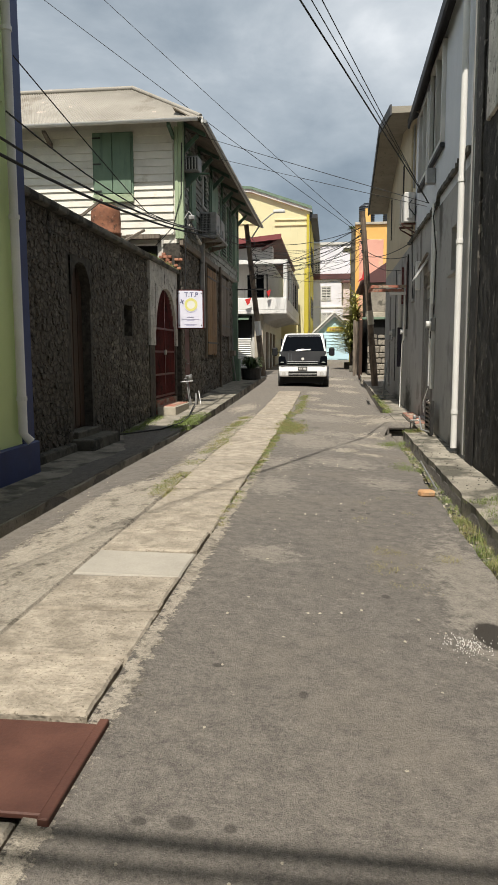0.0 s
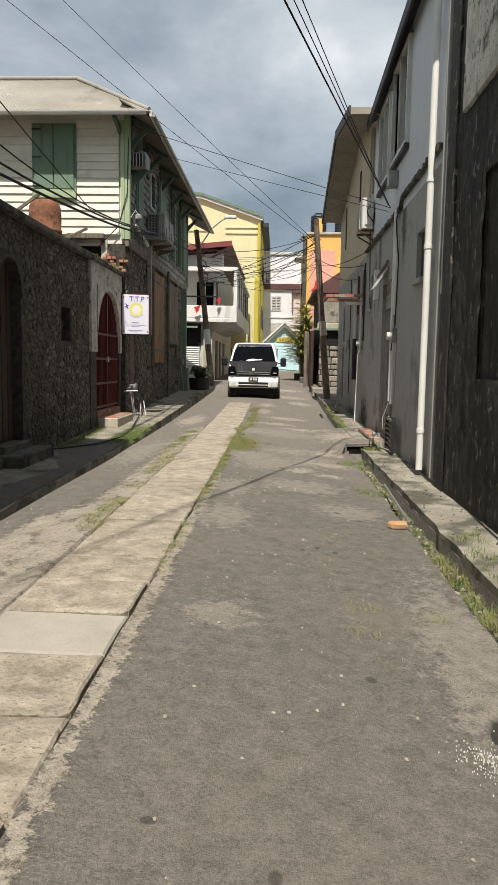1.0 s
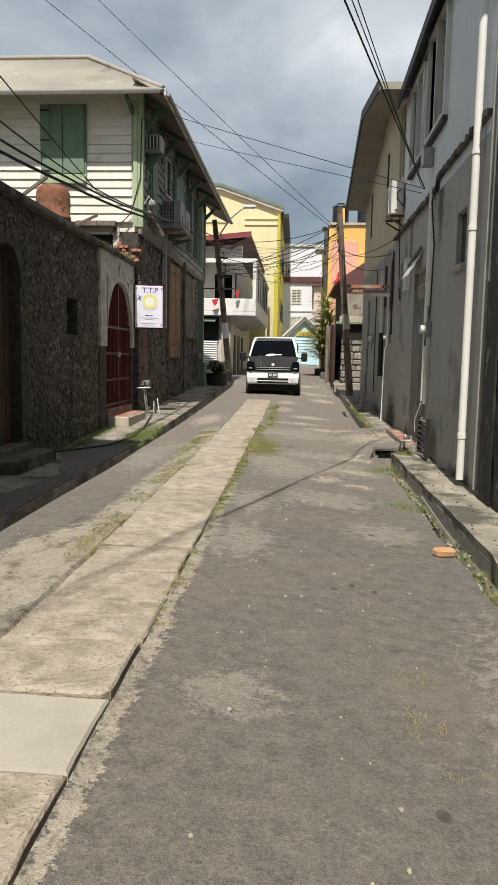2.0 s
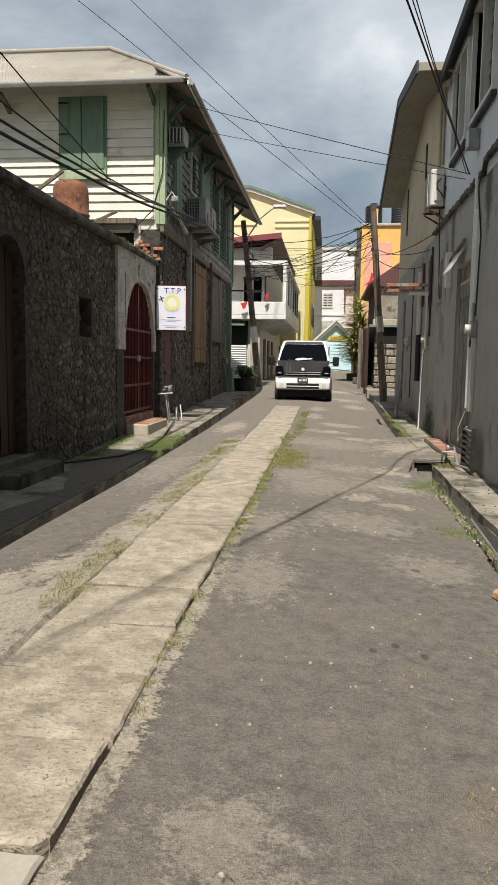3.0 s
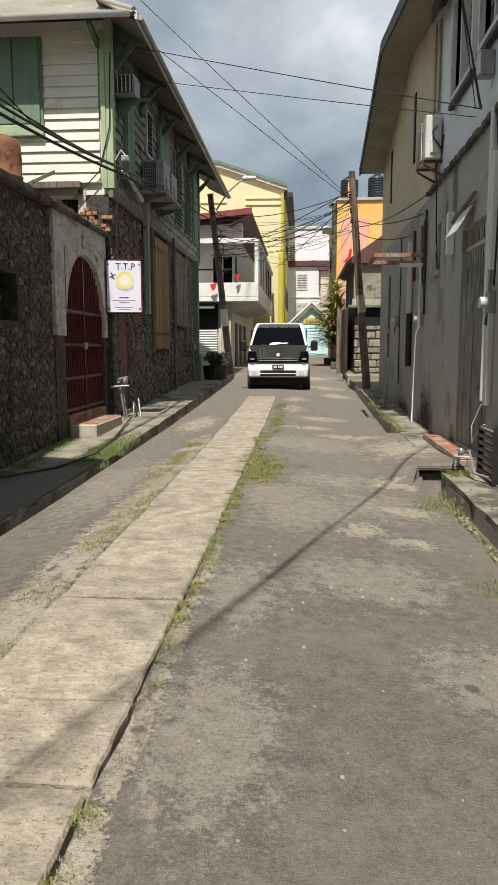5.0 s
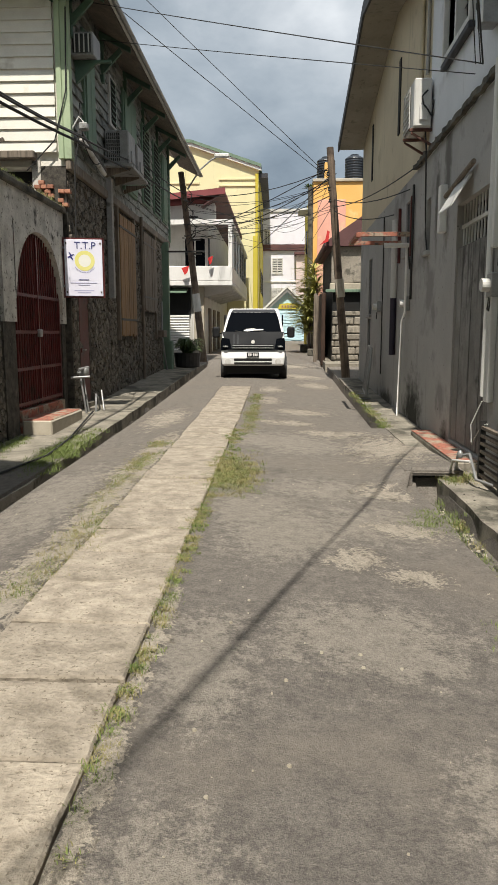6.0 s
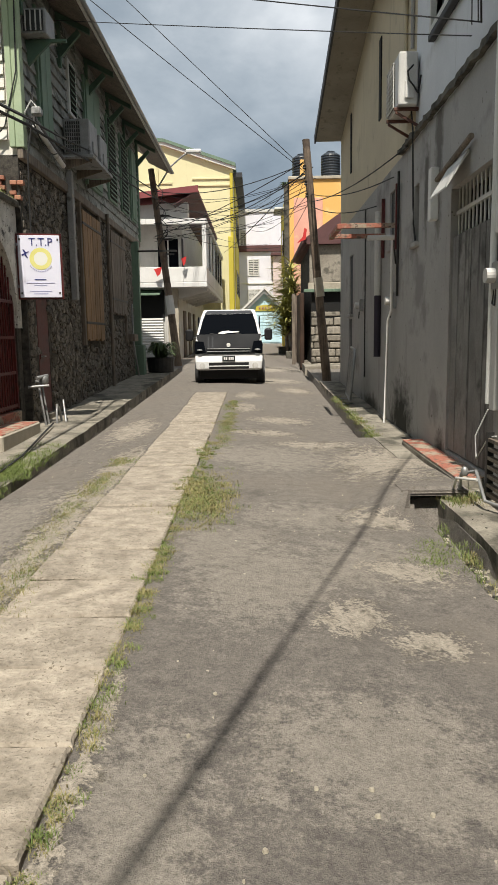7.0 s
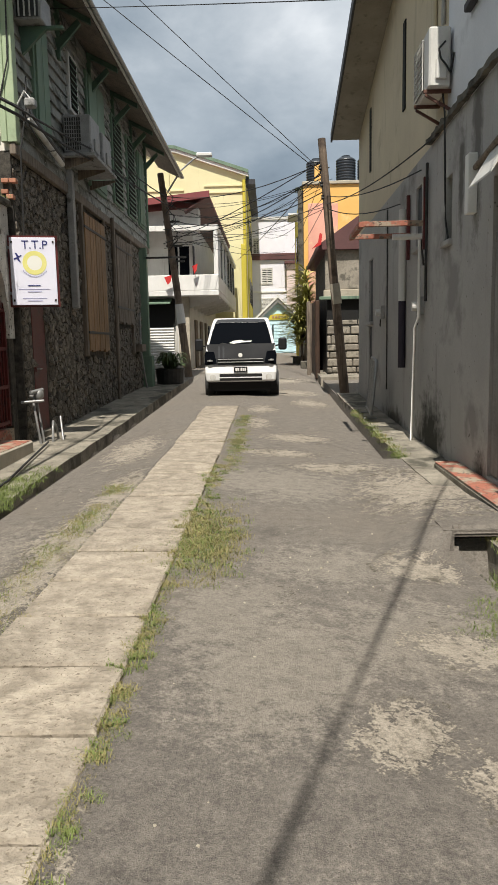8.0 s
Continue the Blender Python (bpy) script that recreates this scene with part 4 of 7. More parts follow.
add(wa, "casing", box(bmesh.new(), (-3.9, 19.25, 6.3), (-3.5, 19.75, 6.68), 0.015), dull_shade_white)
add(wa, "grille", box(bmesh.new(), (-3.86, 19.235, 6.34), (-3.54, 19.252, 6.64)), dark_metal)
for i in range(4):
    x = -3.86 + 0.32 * (i + 0.5) / 4
    add(wa, "grille_bar", box(bmesh.new(), (x - 0.01, 19.22, 6.34), (x + 0.01, 19.236, 6.64)), grey_white)
add(wa, "bracket", prism(bmesh.new(), [(-3.88, 5.9), (-3.5, 6.25), (-3.25, 6.25), (-3.25, 6.29), (-3.9, 6.29)], "y", 19.45, 19.52), bracket_green)
fl = holder("flood_lamp", "white flood lamp on a bent bracket", "lamp", at=(-3.7, 18.95, 5.05))
add(fl, "arm", tube(bmesh.new(), [(-3.85, 18.95, 5.0), (-3.7, 18.9, 5.2), (-3.62, 18.9, 5.1)], 0.012, 6), white_paint)
add(fl, "head", box(bmesh.new(), (-3.7, 18.85, 4.98), (-3.55, 19.0, 5.1), 0.02), dull_shade_white)
tl = holder("tube_light", "long weatherproof tube light slanting along the wall", "lamp", at=(-3.8, 19.6, 4.85))
add(tl, "housing", tube(bmesh.new(), [(-3.78, 19.2, 5.0), (-3.78, 20.9, 4.75)], 0.07, 8), dark_metal, "", True)
add(tl, "diffuser", tube(bmesh.new(), [(-3.76, 19.2, 4.93), (-3.76, 20.9, 4.68)], 0.045, 8), grey_white, "", True)


# ---- poster sign T.T.P ----
def text_mesh(body, size, material, parent, at, label=""):
    cu = bpy.data.curves.new("letters", "FONT")
    cu.body, cu.size, cu.align_x, cu.extrude = body, size, "CENTER", 0.002
    tmp = bpy.data.objects.new("letters", cu)
    scene.collection.objects.link(tmp)
    me = bpy.data.meshes.new_from_object(tmp.evaluated_get(bpy.context.evaluated_depsgraph_get()))
    bpy.data.objects.remove(tmp)
    me.materials.clear()
    me.materials.append(material)
    ob = new("lettering", me)
    ob.parent = parent
    ob.matrix_basis = pose(*at, 90, 0, 0)
    if label:
        ob["label"] = label
    return ob


sg = holder("shop_sign", "white hanging sign, navy letters T.T.P, yellow ring emblem", "sign", at=(-3.68, 18.8, 2.2))
sg.rotation_euler = (0, 0, radians(12))
part("board", box(bmesh.new(), (-0.32, -0.015, 0), (0.32, 0.015, 0.96), 0.004), sign_white, sg)
part("frame", pierced(bmesh.new(), "y", 0.016, 0.04, -0.35, 0.35, -0.03, 0.99, []), maroon_metal, sg, "thin maroon frame")
text_mesh("T.T.P", 0.17, sign_navy, sg, (0.03, -0.019, 0.8))
bm = bmesh.new()
ringv = []
for k in range(40):
    a = 2 * math.pi * k / 40
    ringv.append((bm.verts.new((0.02 + 0.105 * math.cos(a), -0.019, 0.6 + 0.105 * math.sin(a))), bm.verts.new((0.02 + 0.17 * math.cos(a), -0.019, 0.6 + 0.17 * math.sin(a)))))
for k in range(40):
    (a, b), (c, d2) = ringv[k], ringv[(k + 1) % 40]
    bm.faces.new((a, b, d2, c))
part("emblem_ring", bm, sign_yellow, sg, "yellow ring emblem")
bm = bmesh.new()
cen = bm.verts.new((0.02, -0.0185, 0.6))
disc = [bm.verts.new((0.02 + 0.138 * math.cos(2 * math.pi * k / 32), -0.0185, 0.6 + 0.138 * math.sin(2 * math.pi * k / 32))) for k in range(32)]
for k in range(32):
    bm.faces.new((cen, disc[k], disc[(k + 1) % 32]))
part("emblem", bm, mat("pale_yellow", (0.77, 0.77, 0.7), (0.81, 0.81, 0.75), 3.0, 0.5, 0.0, 30), sg)
bm = bmesh.new()
for pts in ([(-0.26, 0.64), (-0.16, 0.7), (-0.155, 0.71), (-0.17, 0.71), (-0.27, 0.66)], [(-0.22, 0.68), (-0.25, 0.74), (-0.23, 0.74), (-0.19, 0.69)], [(-0.2, 0.67), (-0.17, 0.61), (-0.185, 0.61), (-0.225, 0.655)]):
    prism(bm, pts, "y", -0.021, -0.017)
part("plane_emblem", bm, sign_navy, sg, "small navy aeroplane shape")
for z, w, h, m_ in ((0.27, 0.09, 0.014, sign_navy), (0.22, 0.22, 0.009, dark_metal), (0.185, 0.1, 0.009, dark_metal), (0.09, 0.17, 0.009, dark_metal), (0.055, 0.11, 0.009, dark_metal)):
    part("text_bar", box(bmesh.new(), (-w, -0.02, z), (w, -0.017, z + h)), sign_lilac if m_ is dark_metal else m_, sg)
bm = bmesh.new()
for k in range(14):
    a0, a1 = math.pi * (1.18 + 0.64 * k / 14), math.pi * (1.18 + 0.64 * (k + 0.7) / 14)
    q = [bm.verts.new((0.02 + r_ * math.cos(a_), -0.0195, 0.6 + r_ * math.sin(a_))) for r_, a_ in ((0.19, a0), (0.205, a0), (0.205, a1), (0.19, a1))]
    bm.faces.new(q)
part("text_arc", bm, sign_lilac, sg)
for x in (-0.29, 0.29):
    for z in (0.05, 0.88):
        part("bolt", box(bmesh.new(), (x - 0.012, -0.024, z), (x + 0.012, -0.015, z + 0.03)), dark_metal, sg)
for z in (0.15, 0.8):
    part("bracket", box(bmesh.new(), (-0.42, -0.01, z), (-0.33, 0.02, z + 0.04)), grey_metal, sg)


# ---- stone wall: doors, surround, clutter ----
W = wall_left
# plain dark wooden door in its recess
dd = bar(W, "door", (-4.3, 11.07, 0.26), (-4.24, 11.98, 3.03), dark_wood, 0.006, "dark stained wooden door in an arched recess")
for y in (11.1, 11.3, 11.53, 11.76):
    part("board", box(bmesh.new(), (-4.245, y, 0.3), (-4.225, y + 0.2, 2.95), 0.005), dark_wood, dd)
part("door_knob", lathe(bmesh.new(), [(0.01, 0), (0.03, 0.02), (0.03, 0.05), (0.01, 0.06)], (-4.2, 11.15, 1.35), 12), white_paint, dd, "pale door knob")
bar(W, "door_step", (-4.1, 10.9, -0.1), (-3.72, 12.35, 0.16), mossy_concrete, 0.02)
bar(W, "door_sill", (-4.3, 11.0, 0.12), (-4.0, 12.05, 0.27), mossy_concrete, 0.015)


def arch_fill(parent, name, y0, y1, spring, apex, top, x0, x1, material, pointed=0.75):
    """Masonry between an arch and the square hole it sits in."""
    bm = bmesh.new()
    n, c, half = 18, (y0 + y1) / 2, (y1 - y0) / 2
    pts = []
    for i in range(n + 1):
        s = -1 + 2 * i / n
        pts.append((c + half * s, spring + (apex - spring) * max(0.0, 1 - abs(s) ** (1.6 + pointed)) ** 0.62))
    for (ya, za), (yb, zb) in zip(pts, pts[1:]):
        a = [bm.verts.new((x, y, z)) for x in (x0, x1) for y, z in ((ya, za), (yb, zb), (yb, top), (ya, top))]
        for f in ((0, 1, 2, 3), (4, 5, 6, 7), (0, 1, 5, 4), (3, 2, 6, 7)):
            bm.faces.new([a[k] for k in f])
    return add(parent, name, bm, material)


arch_fill(W, "arch_head", 11.05, 12.0, 2.45, 3.0, 3.06, -4.45, -4.06, mortar)
arch_fill(W, "arch_head", 16.42, 18.64, 2.05, 3.1, 3.16, -4.45, -4.02, plaster)
# rendered surround of the gate
bm = pierced(bmesh.new(), "x", -4.06, -4.1, 15.95, 18.84, -0.05, 1.72, [(16.42, 18.64, -0.05, 1.72)])
add(W, "gate_jamb", bm, mortar, "bare dark masonry beside the gate")
bm = pierced(bmesh.new(), "x", -4.03, -4.1, 15.95, 18.84, 1.72, 3.6, [(16.42, 18.64, 1.72, 3.15)])
add(W, "gate_surround", bm, plaster, "grey render flaking round the arched gate")
gt = holder("arched_gate", "dark maroon steel bar gate closed in an arched doorway", "gate", at=(-4.15, 17.2, 0.3))
for i in range(21):
    y = 16.46 + 2.14 * i / 20
    a = abs((y - 17.53) / 1.11)
    top = 2.05 + 1.05 * max(0.0, 1 - a ** 2.35) ** 0.62 - 0.03
    add(gt, "bar", tube(bmesh.new(), [(-4.1, y, 0.45), (-4.1, y, top)], 0.014, 6), maroon_metal)
for z in (0.48, 1.0, 1.55, 2.1):
    add(gt, "rail", box(bmesh.new(), (-4.125, 16.44, z), (-4.085, 18.63, z + 0.05)), maroon_metal)
for y in (16.45, 17.53, 18.6):
    add(gt, "stile", box(bmesh.new(), (-4.13, y - 0.025, 0.45), (-4.08, y + 0.025, 2.1 if y != 17.53 else 3.02)), maroon_metal)
add(gt, "backing_sheet", box(bmesh.new(), (-4.2, 16.44, 0.4), (-4.17, 18.63, 3.14)), maroon_metal, "maroon sheet behind the bars")
add(gt, "lock_box", box(bmesh.new(), (-4.1, 17.46, 1.5), (-4.05, 17.6, 1.62), 0.01), grey_metal)
bar(W, "gate_threshold", (-4.3, 16.5, -0.1), (-4.04, 18.6, 0.42), red_paint, 0.01, "red painted threshold")
st = holder("door_step", "concrete step with a red painted top", "step", at=(-3.8, 17.3, 0.0))
add(st, "block", box(bmesh.new(), (-4.04, 16.45, -0.05), (-3.6, 18.1, 0.29), 0.02), pale_concrete)
add(st, "tread", box(bmesh.new(), (-4.02, 16.47, 0.285), (-3.62, 18.08, 0.3), 0.005), red_paint)
# niche, its back coloured black in place of deep shade
bar(W, "niche_back", (-4.42, 14.05, 1.88), (-4.36, 14.62, 2.5), shade_black, 0)
bar(W, "wall_shoe", (-4.12, 8.9, -0.1), (-3.98, 10.9, 0.12), mossy_concrete, 0.03)
# clutter on the shed roof
pt = holder("terracotta_pot", "large upturned terracotta pot, stained", "pot", at=(-5.6, 17.85, 4.4))
part("body", lathe(bmesh.new(), [(0.3, 0.02), (0.37, 0.04), (0.385, 0.12), (0.36, 0.14), (0.37, 0.4), (0.36, 0.62), (0.31, 0.74), (0.2, 0.79), (0.05, 0.8)], sides=28), terracotta, pt, smooth=True)
for k, (a, b, r_) in enumerate((((-5.05, 17.3, 4.2), (-4.6, 17.75, 4.55), 0.035), ((-5.9, 16.3, 4.5), (-5.25, 16.5, 5.05), 0.03))):
    lg = tagged(part("timber_offcut", box(bmesh.new(), (-0.04, 0, -0.03), (0.04, (Vector(b) - Vector(a)).length, 0.03), 0.005), grey_wood), "old timber offcut lying on the shed roof", "timber")
    lg.matrix_basis = Matrix.Translation(a) @ (Vector(b) - Vector(a)).to_track_quat("Y", "Z").to_matrix().to_4x4()
rb = bmesh.new()
for k in range(14):
    c = Vector((random.uniform(-5.3, -5.05), random.uniform(16.9, 17.2), 3.75)) if k < 8 else Vector((random.uniform(-4.45, -4.15), random.uniform(17.6, 18.7), 3.74))
    c.z = 3.72 - (c.x + 4.0) * 0.43 + 0.04 if k < 8 else 3.74
    s = random.uniform(0.06, 0.14)
    r2 = bmesh.ops.create_icosphere(rb, subdivisions=1, radius=s, matrix=Matrix.Translation(c) @ Matrix.Diagonal((1, 1.3, 0.7, 1)))
    for v in r2["verts"]:
        v.co += Vector((random.uniform(-1, 1), random.uniform(-1, 1), random.uniform(-1, 1))) * s * 0.25
tagged(part("rubble_heap", rb, plaster), "heap of broken masonry on the wall top", "rubble", kind="stuff")
# coping along the wall head
bar(W, "coping", (-4.52, 8.9, 3.6), (-3.97, 18.86, 3.7), mossy_concrete, 0.02)
# water meter stand-pipes beside the gate
wm = holder("water_meter", "water meter on bent galvanised stand-pipes", "meter", at=(-3.85, 18.95, 0.15))
for k, dy in enumerate((0.0, 0.16)):
    add(wm, "standpipe", tube(bmesh.new(), [(-3.72, 18.8 + dy, 0.12), (-3.8, 18.8 + dy, 0.75), (-3.8, 18.85 + dy, 0.85), (-3.9, 18.95 + dy, 0.86)], 0.02, 8), grey_metal, "", True)
add(wm, "cross_pipe", tube(bmesh.new(), [(-3.95, 18.7, 0.78), (-3.62, 18.74, 0.8)], 0.022, 8), grey_metal, "", True)
add(wm, "meter_body", lathe(bmesh.new(), [(0.05, 0), (0.075, 0.02), (0.075, 0.1), (0.05, 0.13)], (-3.75, 18.9, 0.82), 14), grey_metal, "", True)
add(wm, "valve", tube(bmesh.new(), [(-3.82, 18.75, 0.92), (-3.7, 18.95, 0.95)], 0.03, 8), grey_metal, "", True)
add(wm, "loop_pipe", tube(bmesh.new(), [(-3.6, 19.0, 0.13), (-3.6, 19.02, 0.35), (-3.62, 19.12, 0.45), (-3.62, 19.25, 0.38), (-3.6, 19.3, 0.14)], 0.02, 8), grey_metal, "", True)
add(wm, "brace", tube(bmesh.new(), [(-3.5, 19.2, 0.14), (-3.6, 19.45, 0.5)], 0.018, 8), grey_metal, "", True)
# hose
pts = [(-3.98, 12.5, 0.06), (-3.8, 13.0, 0.03), (-3.35, 13.8, 0.03), (-3.15, 14.8, 0.06), (-3.2, 16.0, 0.11), (-3.4, 17.4, 0.15), (-3.55, 18.6, 0.2)]
hs = tagged(part("garden_hose", tube(bmesh.new(), pts, 0.014, 8), rubber, smooth=True), "dark hose lying along the pavement", "hose")
# lime house downpipe
lp = lime
pipe(lp, "downpipe", [(-3.66, 8.36, 8.6), (-3.66, 8.36, 0.55), (-3.58, 8.4, 0.44)], 0.055, white_paint, 12, "pale downpipe")
for z in (0.95, 3.1, 5.2):
    add(lp, "pipe_clip", tube(bmesh.new(), [(-3.66, 8.36, z), (-3.66, 8.36, z + 0.05)], 0.065, 12), white_paint)
for i in range(22):
    z = 4.4 + 0.19 * i
    add(lp, "board", prism(bmesh.new(), [(-3.74, z + 0.2), (-3.705, z), (-3.74, z)], "y", -8, 8.28), lime_paint)
lp.location.x -= 0.08


# ---- right side details ----
G = grey
door_grey = mat("door_grey", (0.13, 0.125, 0.118), (0.27, 0.26, 0.246), 2.0, 0.85, 0.3, 50, stain=(0.07, 0.066, 0.06), stain_scale=1.6, stain_at=0.55, streak=(0.035, 0.033, 0.03), streak_at=0.52, vary=0.12)


def window(parent, y0, y1, z0, z1, trim, proud=0.07, louvres=9, sill=True):
    """A framed louvre window in the wall along the street's right side."""
    mid = (y0 + y1) / 2
    fr = add(parent, "window", pierced(bmesh.new(), "x", 1.9 - proud, 1.96, y0 - 0.06, y1 + 0.06, z0 - 0.06, z1 + 0.06, [(y0, mid - 0.025, z0, z1), (mid + 0.025, y1, z0, z1)]), trim)
    # black sheet behind the louvres represents the unlit room
    add(parent, "dark_room", box(bmesh.new(), (2.02, y0, z0), (2.06, y1, z1)), shade_black)
    for i in range(louvres):
        z = z0 + (z1 - z0) * (i + 0.5) / louvres
        part("pane", prism(bmesh.new(), [(1.93, z - 0.07), (1.99, z + 0.07), (1.996, z + 0.068), (1.936, z - 0.072)], "y", y0, y1), dark_glass, fr)
    if sill:
        add(parent, "window_sill", box(bmesh.new(), (1.82, y0 - 0.08, z0 - 0.15), (1.9, y1 + 0.08, z0 - 0.07), 0.01), dark_fascia)
    return fr


window(G, 13.1, 14.55, 5.15, 6.7, grey_white)
window(G, 15.0, 16.25, 5.1, 6.5, grey_white)
# black boxes set proud of the wall for the slots' unlit depth
for y0, y1, z0, z1 in ((20.0, 20.2, 5.15, 6.45), (23.8, 23.98, 5.1, 6.35)):
    add(G, "dark_slot", box(bmesh.new(), (1.88, y0, z0), (1.95, y1, z1), 0.004), shade_black)
# small deep windows of the ground floor; dark panels stand for the shade inside
for y0, y1, z0, z1 in ((11.45, 12.0, 2.78, 3.48), (17.0, 17.3, 2.75, 3.5), (18.7, 19.1, 2.9, 3.75), (23.5, 24.1, 2.0, 3.3), (23.6, 24.15, 0.55, 1.9)):
    add(G, "shutter_panel", box(bmesh.new(), (1.93 if y0 > 18 else 1.97, y0, z0), (2.05, y1, z1), 0.01), dark_fascia)
    add(G, "window_sill", box(bmesh.new(), (1.84, y0 - 0.05, z0 - 0.07), (1.95, y1 + 0.05, z0), 0.012), grey_paint)
# tall door with a barred fanlight
dr = add(G, "door", box(bmesh.new(), (1.95, 13.77, 0.2), (2.0, 15.38, 2.6), 0.006), door_grey, "tall weathered plank door")
for i in range(7):
    y = 13.77 + 1.61 * i / 7
    part("plank", box(bmesh.new(), (1.925 + 0.006 * (i % 2), y + 0.004, 0.22), (1.952, y + 0.226, 2.58), 0.004), door_grey, dr)
# black sheet behind the fanlight bars, for the darkness indoors
add(G, "dark_room", box(bmesh.new(), (2.12, 13.75, 2.6), (2.16, 15.4, 3.12)), shade_black)
for i in range(13):
    y = 13.8 + 1.55 * i / 12
    add(G, "fanlight_bar", tube(bmesh.new(), [(1.98, y, 2.58), (1.98, y, 3.12)], 0.012, 6), grey_white)
add(G, "fanlight_rail", box(bmesh.new(), (1.96, 13.75, 2.82), (2.0, 15.4, 2.86)), grey_white)
aw = holder("door_canopy", "small broken canopy of pale sheet above the door", "awning", at=(1.8, 15, 3))
add(aw, "flap", prism(bmesh.new(), [(1.88, 3.32), (1.66, 2.98), (1.66, 3.0), (1.88, 3.36)], "y", 14.7, 15.4), grey_white)
add(aw, "side_post", box(bmesh.new(), (1.8, 15.95, 2.86), (1.9, 16.08, 3.46), 0.008), white_paint)
add(aw, "side_post", box(bmesh.new(), (1.84, 13.62, 2.4), (1.9, 13.7, 3.7), 0.008), white_paint)
add(aw, "rail", tube(bmesh.new(), [(1.86, 15.9, 3.3), (1.84, 14.5, 3.42)], 0.03, 8), grey_wood)
# step before the door
sp = holder("door_step", "long low step with flaking red paint", "step", at=(1.75, 15.3, 0.1))
add(sp, "block", box(bmesh.new(), (1.63, 13.95, -0.05), (1.9, 16.55, 0.16), 0.02), concrete)
add(sp, "tread", box(bmesh.new(), (1.635, 13.96, 0.158), (1.9, 16.54, 0.172), 0.006), red_paint)
# pipes
pipe(G, "downpipe", [(1.81, 10.72, 6.95), (1.81, 10.72, 0.12)], 0.047, white_paint, 14, "large white downpipe")
for z in (3.05, 3.9, 0.62):
    add(G, "pipe_collar", tube(bmesh.new(), [(1.81, 10.72, z), (1.81, 10.72, z + 0.06)], 0.056, 14), white_paint)
pipe(G, "conduit", [(1.86, 10.15, 6.9), (1.86, 10.15, 0.1)], 0.035, grey_paint, 10)
pipe(G, "conduit", [(1.86, 10.02, 4.3), (1.86, 10.02, 2.4)], 0.02, white_paint, 8)
pipe(G, "conduit", [(1.84, 13.72, 4.2), (1.84, 13.72, 0.9)], 0.032, white_paint, 10, "white service conduit")
bar(G, "trunking", (1.83, 13.55, 0.85), (1.9, 13.68, 2.05), grey_white)
pipe(G, "white_pipe", [(1.82, 18.45, 2.95), (1.82, 18.45, 1.9), (1.8, 18.6, 1.75), (1.78, 18.68, 0.06), (1.6, 18.66, 0.06)], 0.022, white_paint, 8, "thin white plastic pipe")
pipe(G, "painted_pipe", [(1.84, 19.85, 3.6), (1.84, 19.85, 2.2)], 0.06, grey_white, 10)
pipe(G, "painted_pipe", [(1.84, 19.85, 2.2), (1.84, 19.85, 1.15)], 0.058, plum_paint, 10, "lower length painted dark purple")
pipe(G, "conduit", [(1.86, 18.2, 3.9), (1.86, 18.2, 2.1)], 0.02, dark_metal, 6)
pipe(G, "conduit", [(1.87, 21.5, 3.9), (1.87, 21.5, 0.7)], 0.012, dark_metal, 6)
pipe(G, "conduit", [(1.87, 17.9, 6.8), (1.87, 17.9, 5.3)], 0.03, beige_paint, 8)
pipe(G, "conduit", [(1.87, 17.45, 6.7), (1.87, 17.45, 5.3)], 0.025, grey_paint, 8)


def meter(y, z):
    g = holder("electricity_meter", "round glass electricity meter on the grey wall", "meter", "wall meters", at=(1.86, y, z))
    part("back_box", box(bmesh.new(), (-0.04, -0.1, -0.12), (0.04, 0.1, 0.12), 0.01), grey_metal, g)
    part("dial_cover", tube(bmesh.new(), [(-0.03, 0, 0), (-0.12, 0, 0)], 0.065, 16), grey_white, g, "domed pale cover")
    part("seal_loop", tube(bmesh.new(), [(-0.03, 0.02, -0.12), (-0.04, 0.03, -0.24), (-0.04, -0.03, -0.26), (-0.03, -0.03, -0.12)], 0.008, 6), dark_metal, g)


for y, z in ((13.62, 2.03), (18.55, 2.05), (22.0, 2.12)):
    meter(y, z)
# wall lamp
wl_ = holder("wall_lamp", "white tube lamp on a bracket", "lamp", at=(1.8, 18.5, 2.98))
add(wl_, "head", tube(bmesh.new(), [(1.86, 18.45, 2.99), (1.45, 18.45, 2.99)], 0.04, 10), white_paint, "", True)
add(wl_, "arm", tube(bmesh.new(), [(1.88, 18.45, 2.6), (1.84, 18.45, 2.97)], 0.014, 6), dark_metal)
# red rusted awning frame
ra = holder("awning_frame", "rusty red steel awning frame without its cover", "awning", at=(1.5, 18.9, 3.1))
for y in (18.35, 19.5):
    add(ra, "arm", box(bmesh.new(), (1.0, y - 0.03, 3.12), (1.9, y + 0.03, 3.19), 0.005), red_paint)
add(ra, "front_rail", box(bmesh.new(), (0.97, 18.3, 3.11), (1.04, 19.55, 3.18), 0.005), red_paint)
add(ra, "wall_rail", box(bmesh.new(), (1.84, 18.3, 2.8), (1.89, 18.36, 3.75), 0.005), maroon_metal)
add(ra, "wall_rail", box(bmesh.new(), (1.84, 19.5, 2.8), (1.89, 19.56, 3.75), 0.005), maroon_metal)
# air conditioner over the ledge, on a rusted tray
condenser((1.62, 17.85, 4.47), 0.8, 0.25, 0.66, -90, "weathered white outdoor air conditioner on rusty arms", grey_white)
tr = holder("wall_bracket", "rusty steel arms under the air conditioner", "bracket", at=(1.7, 17.7, 4.55))
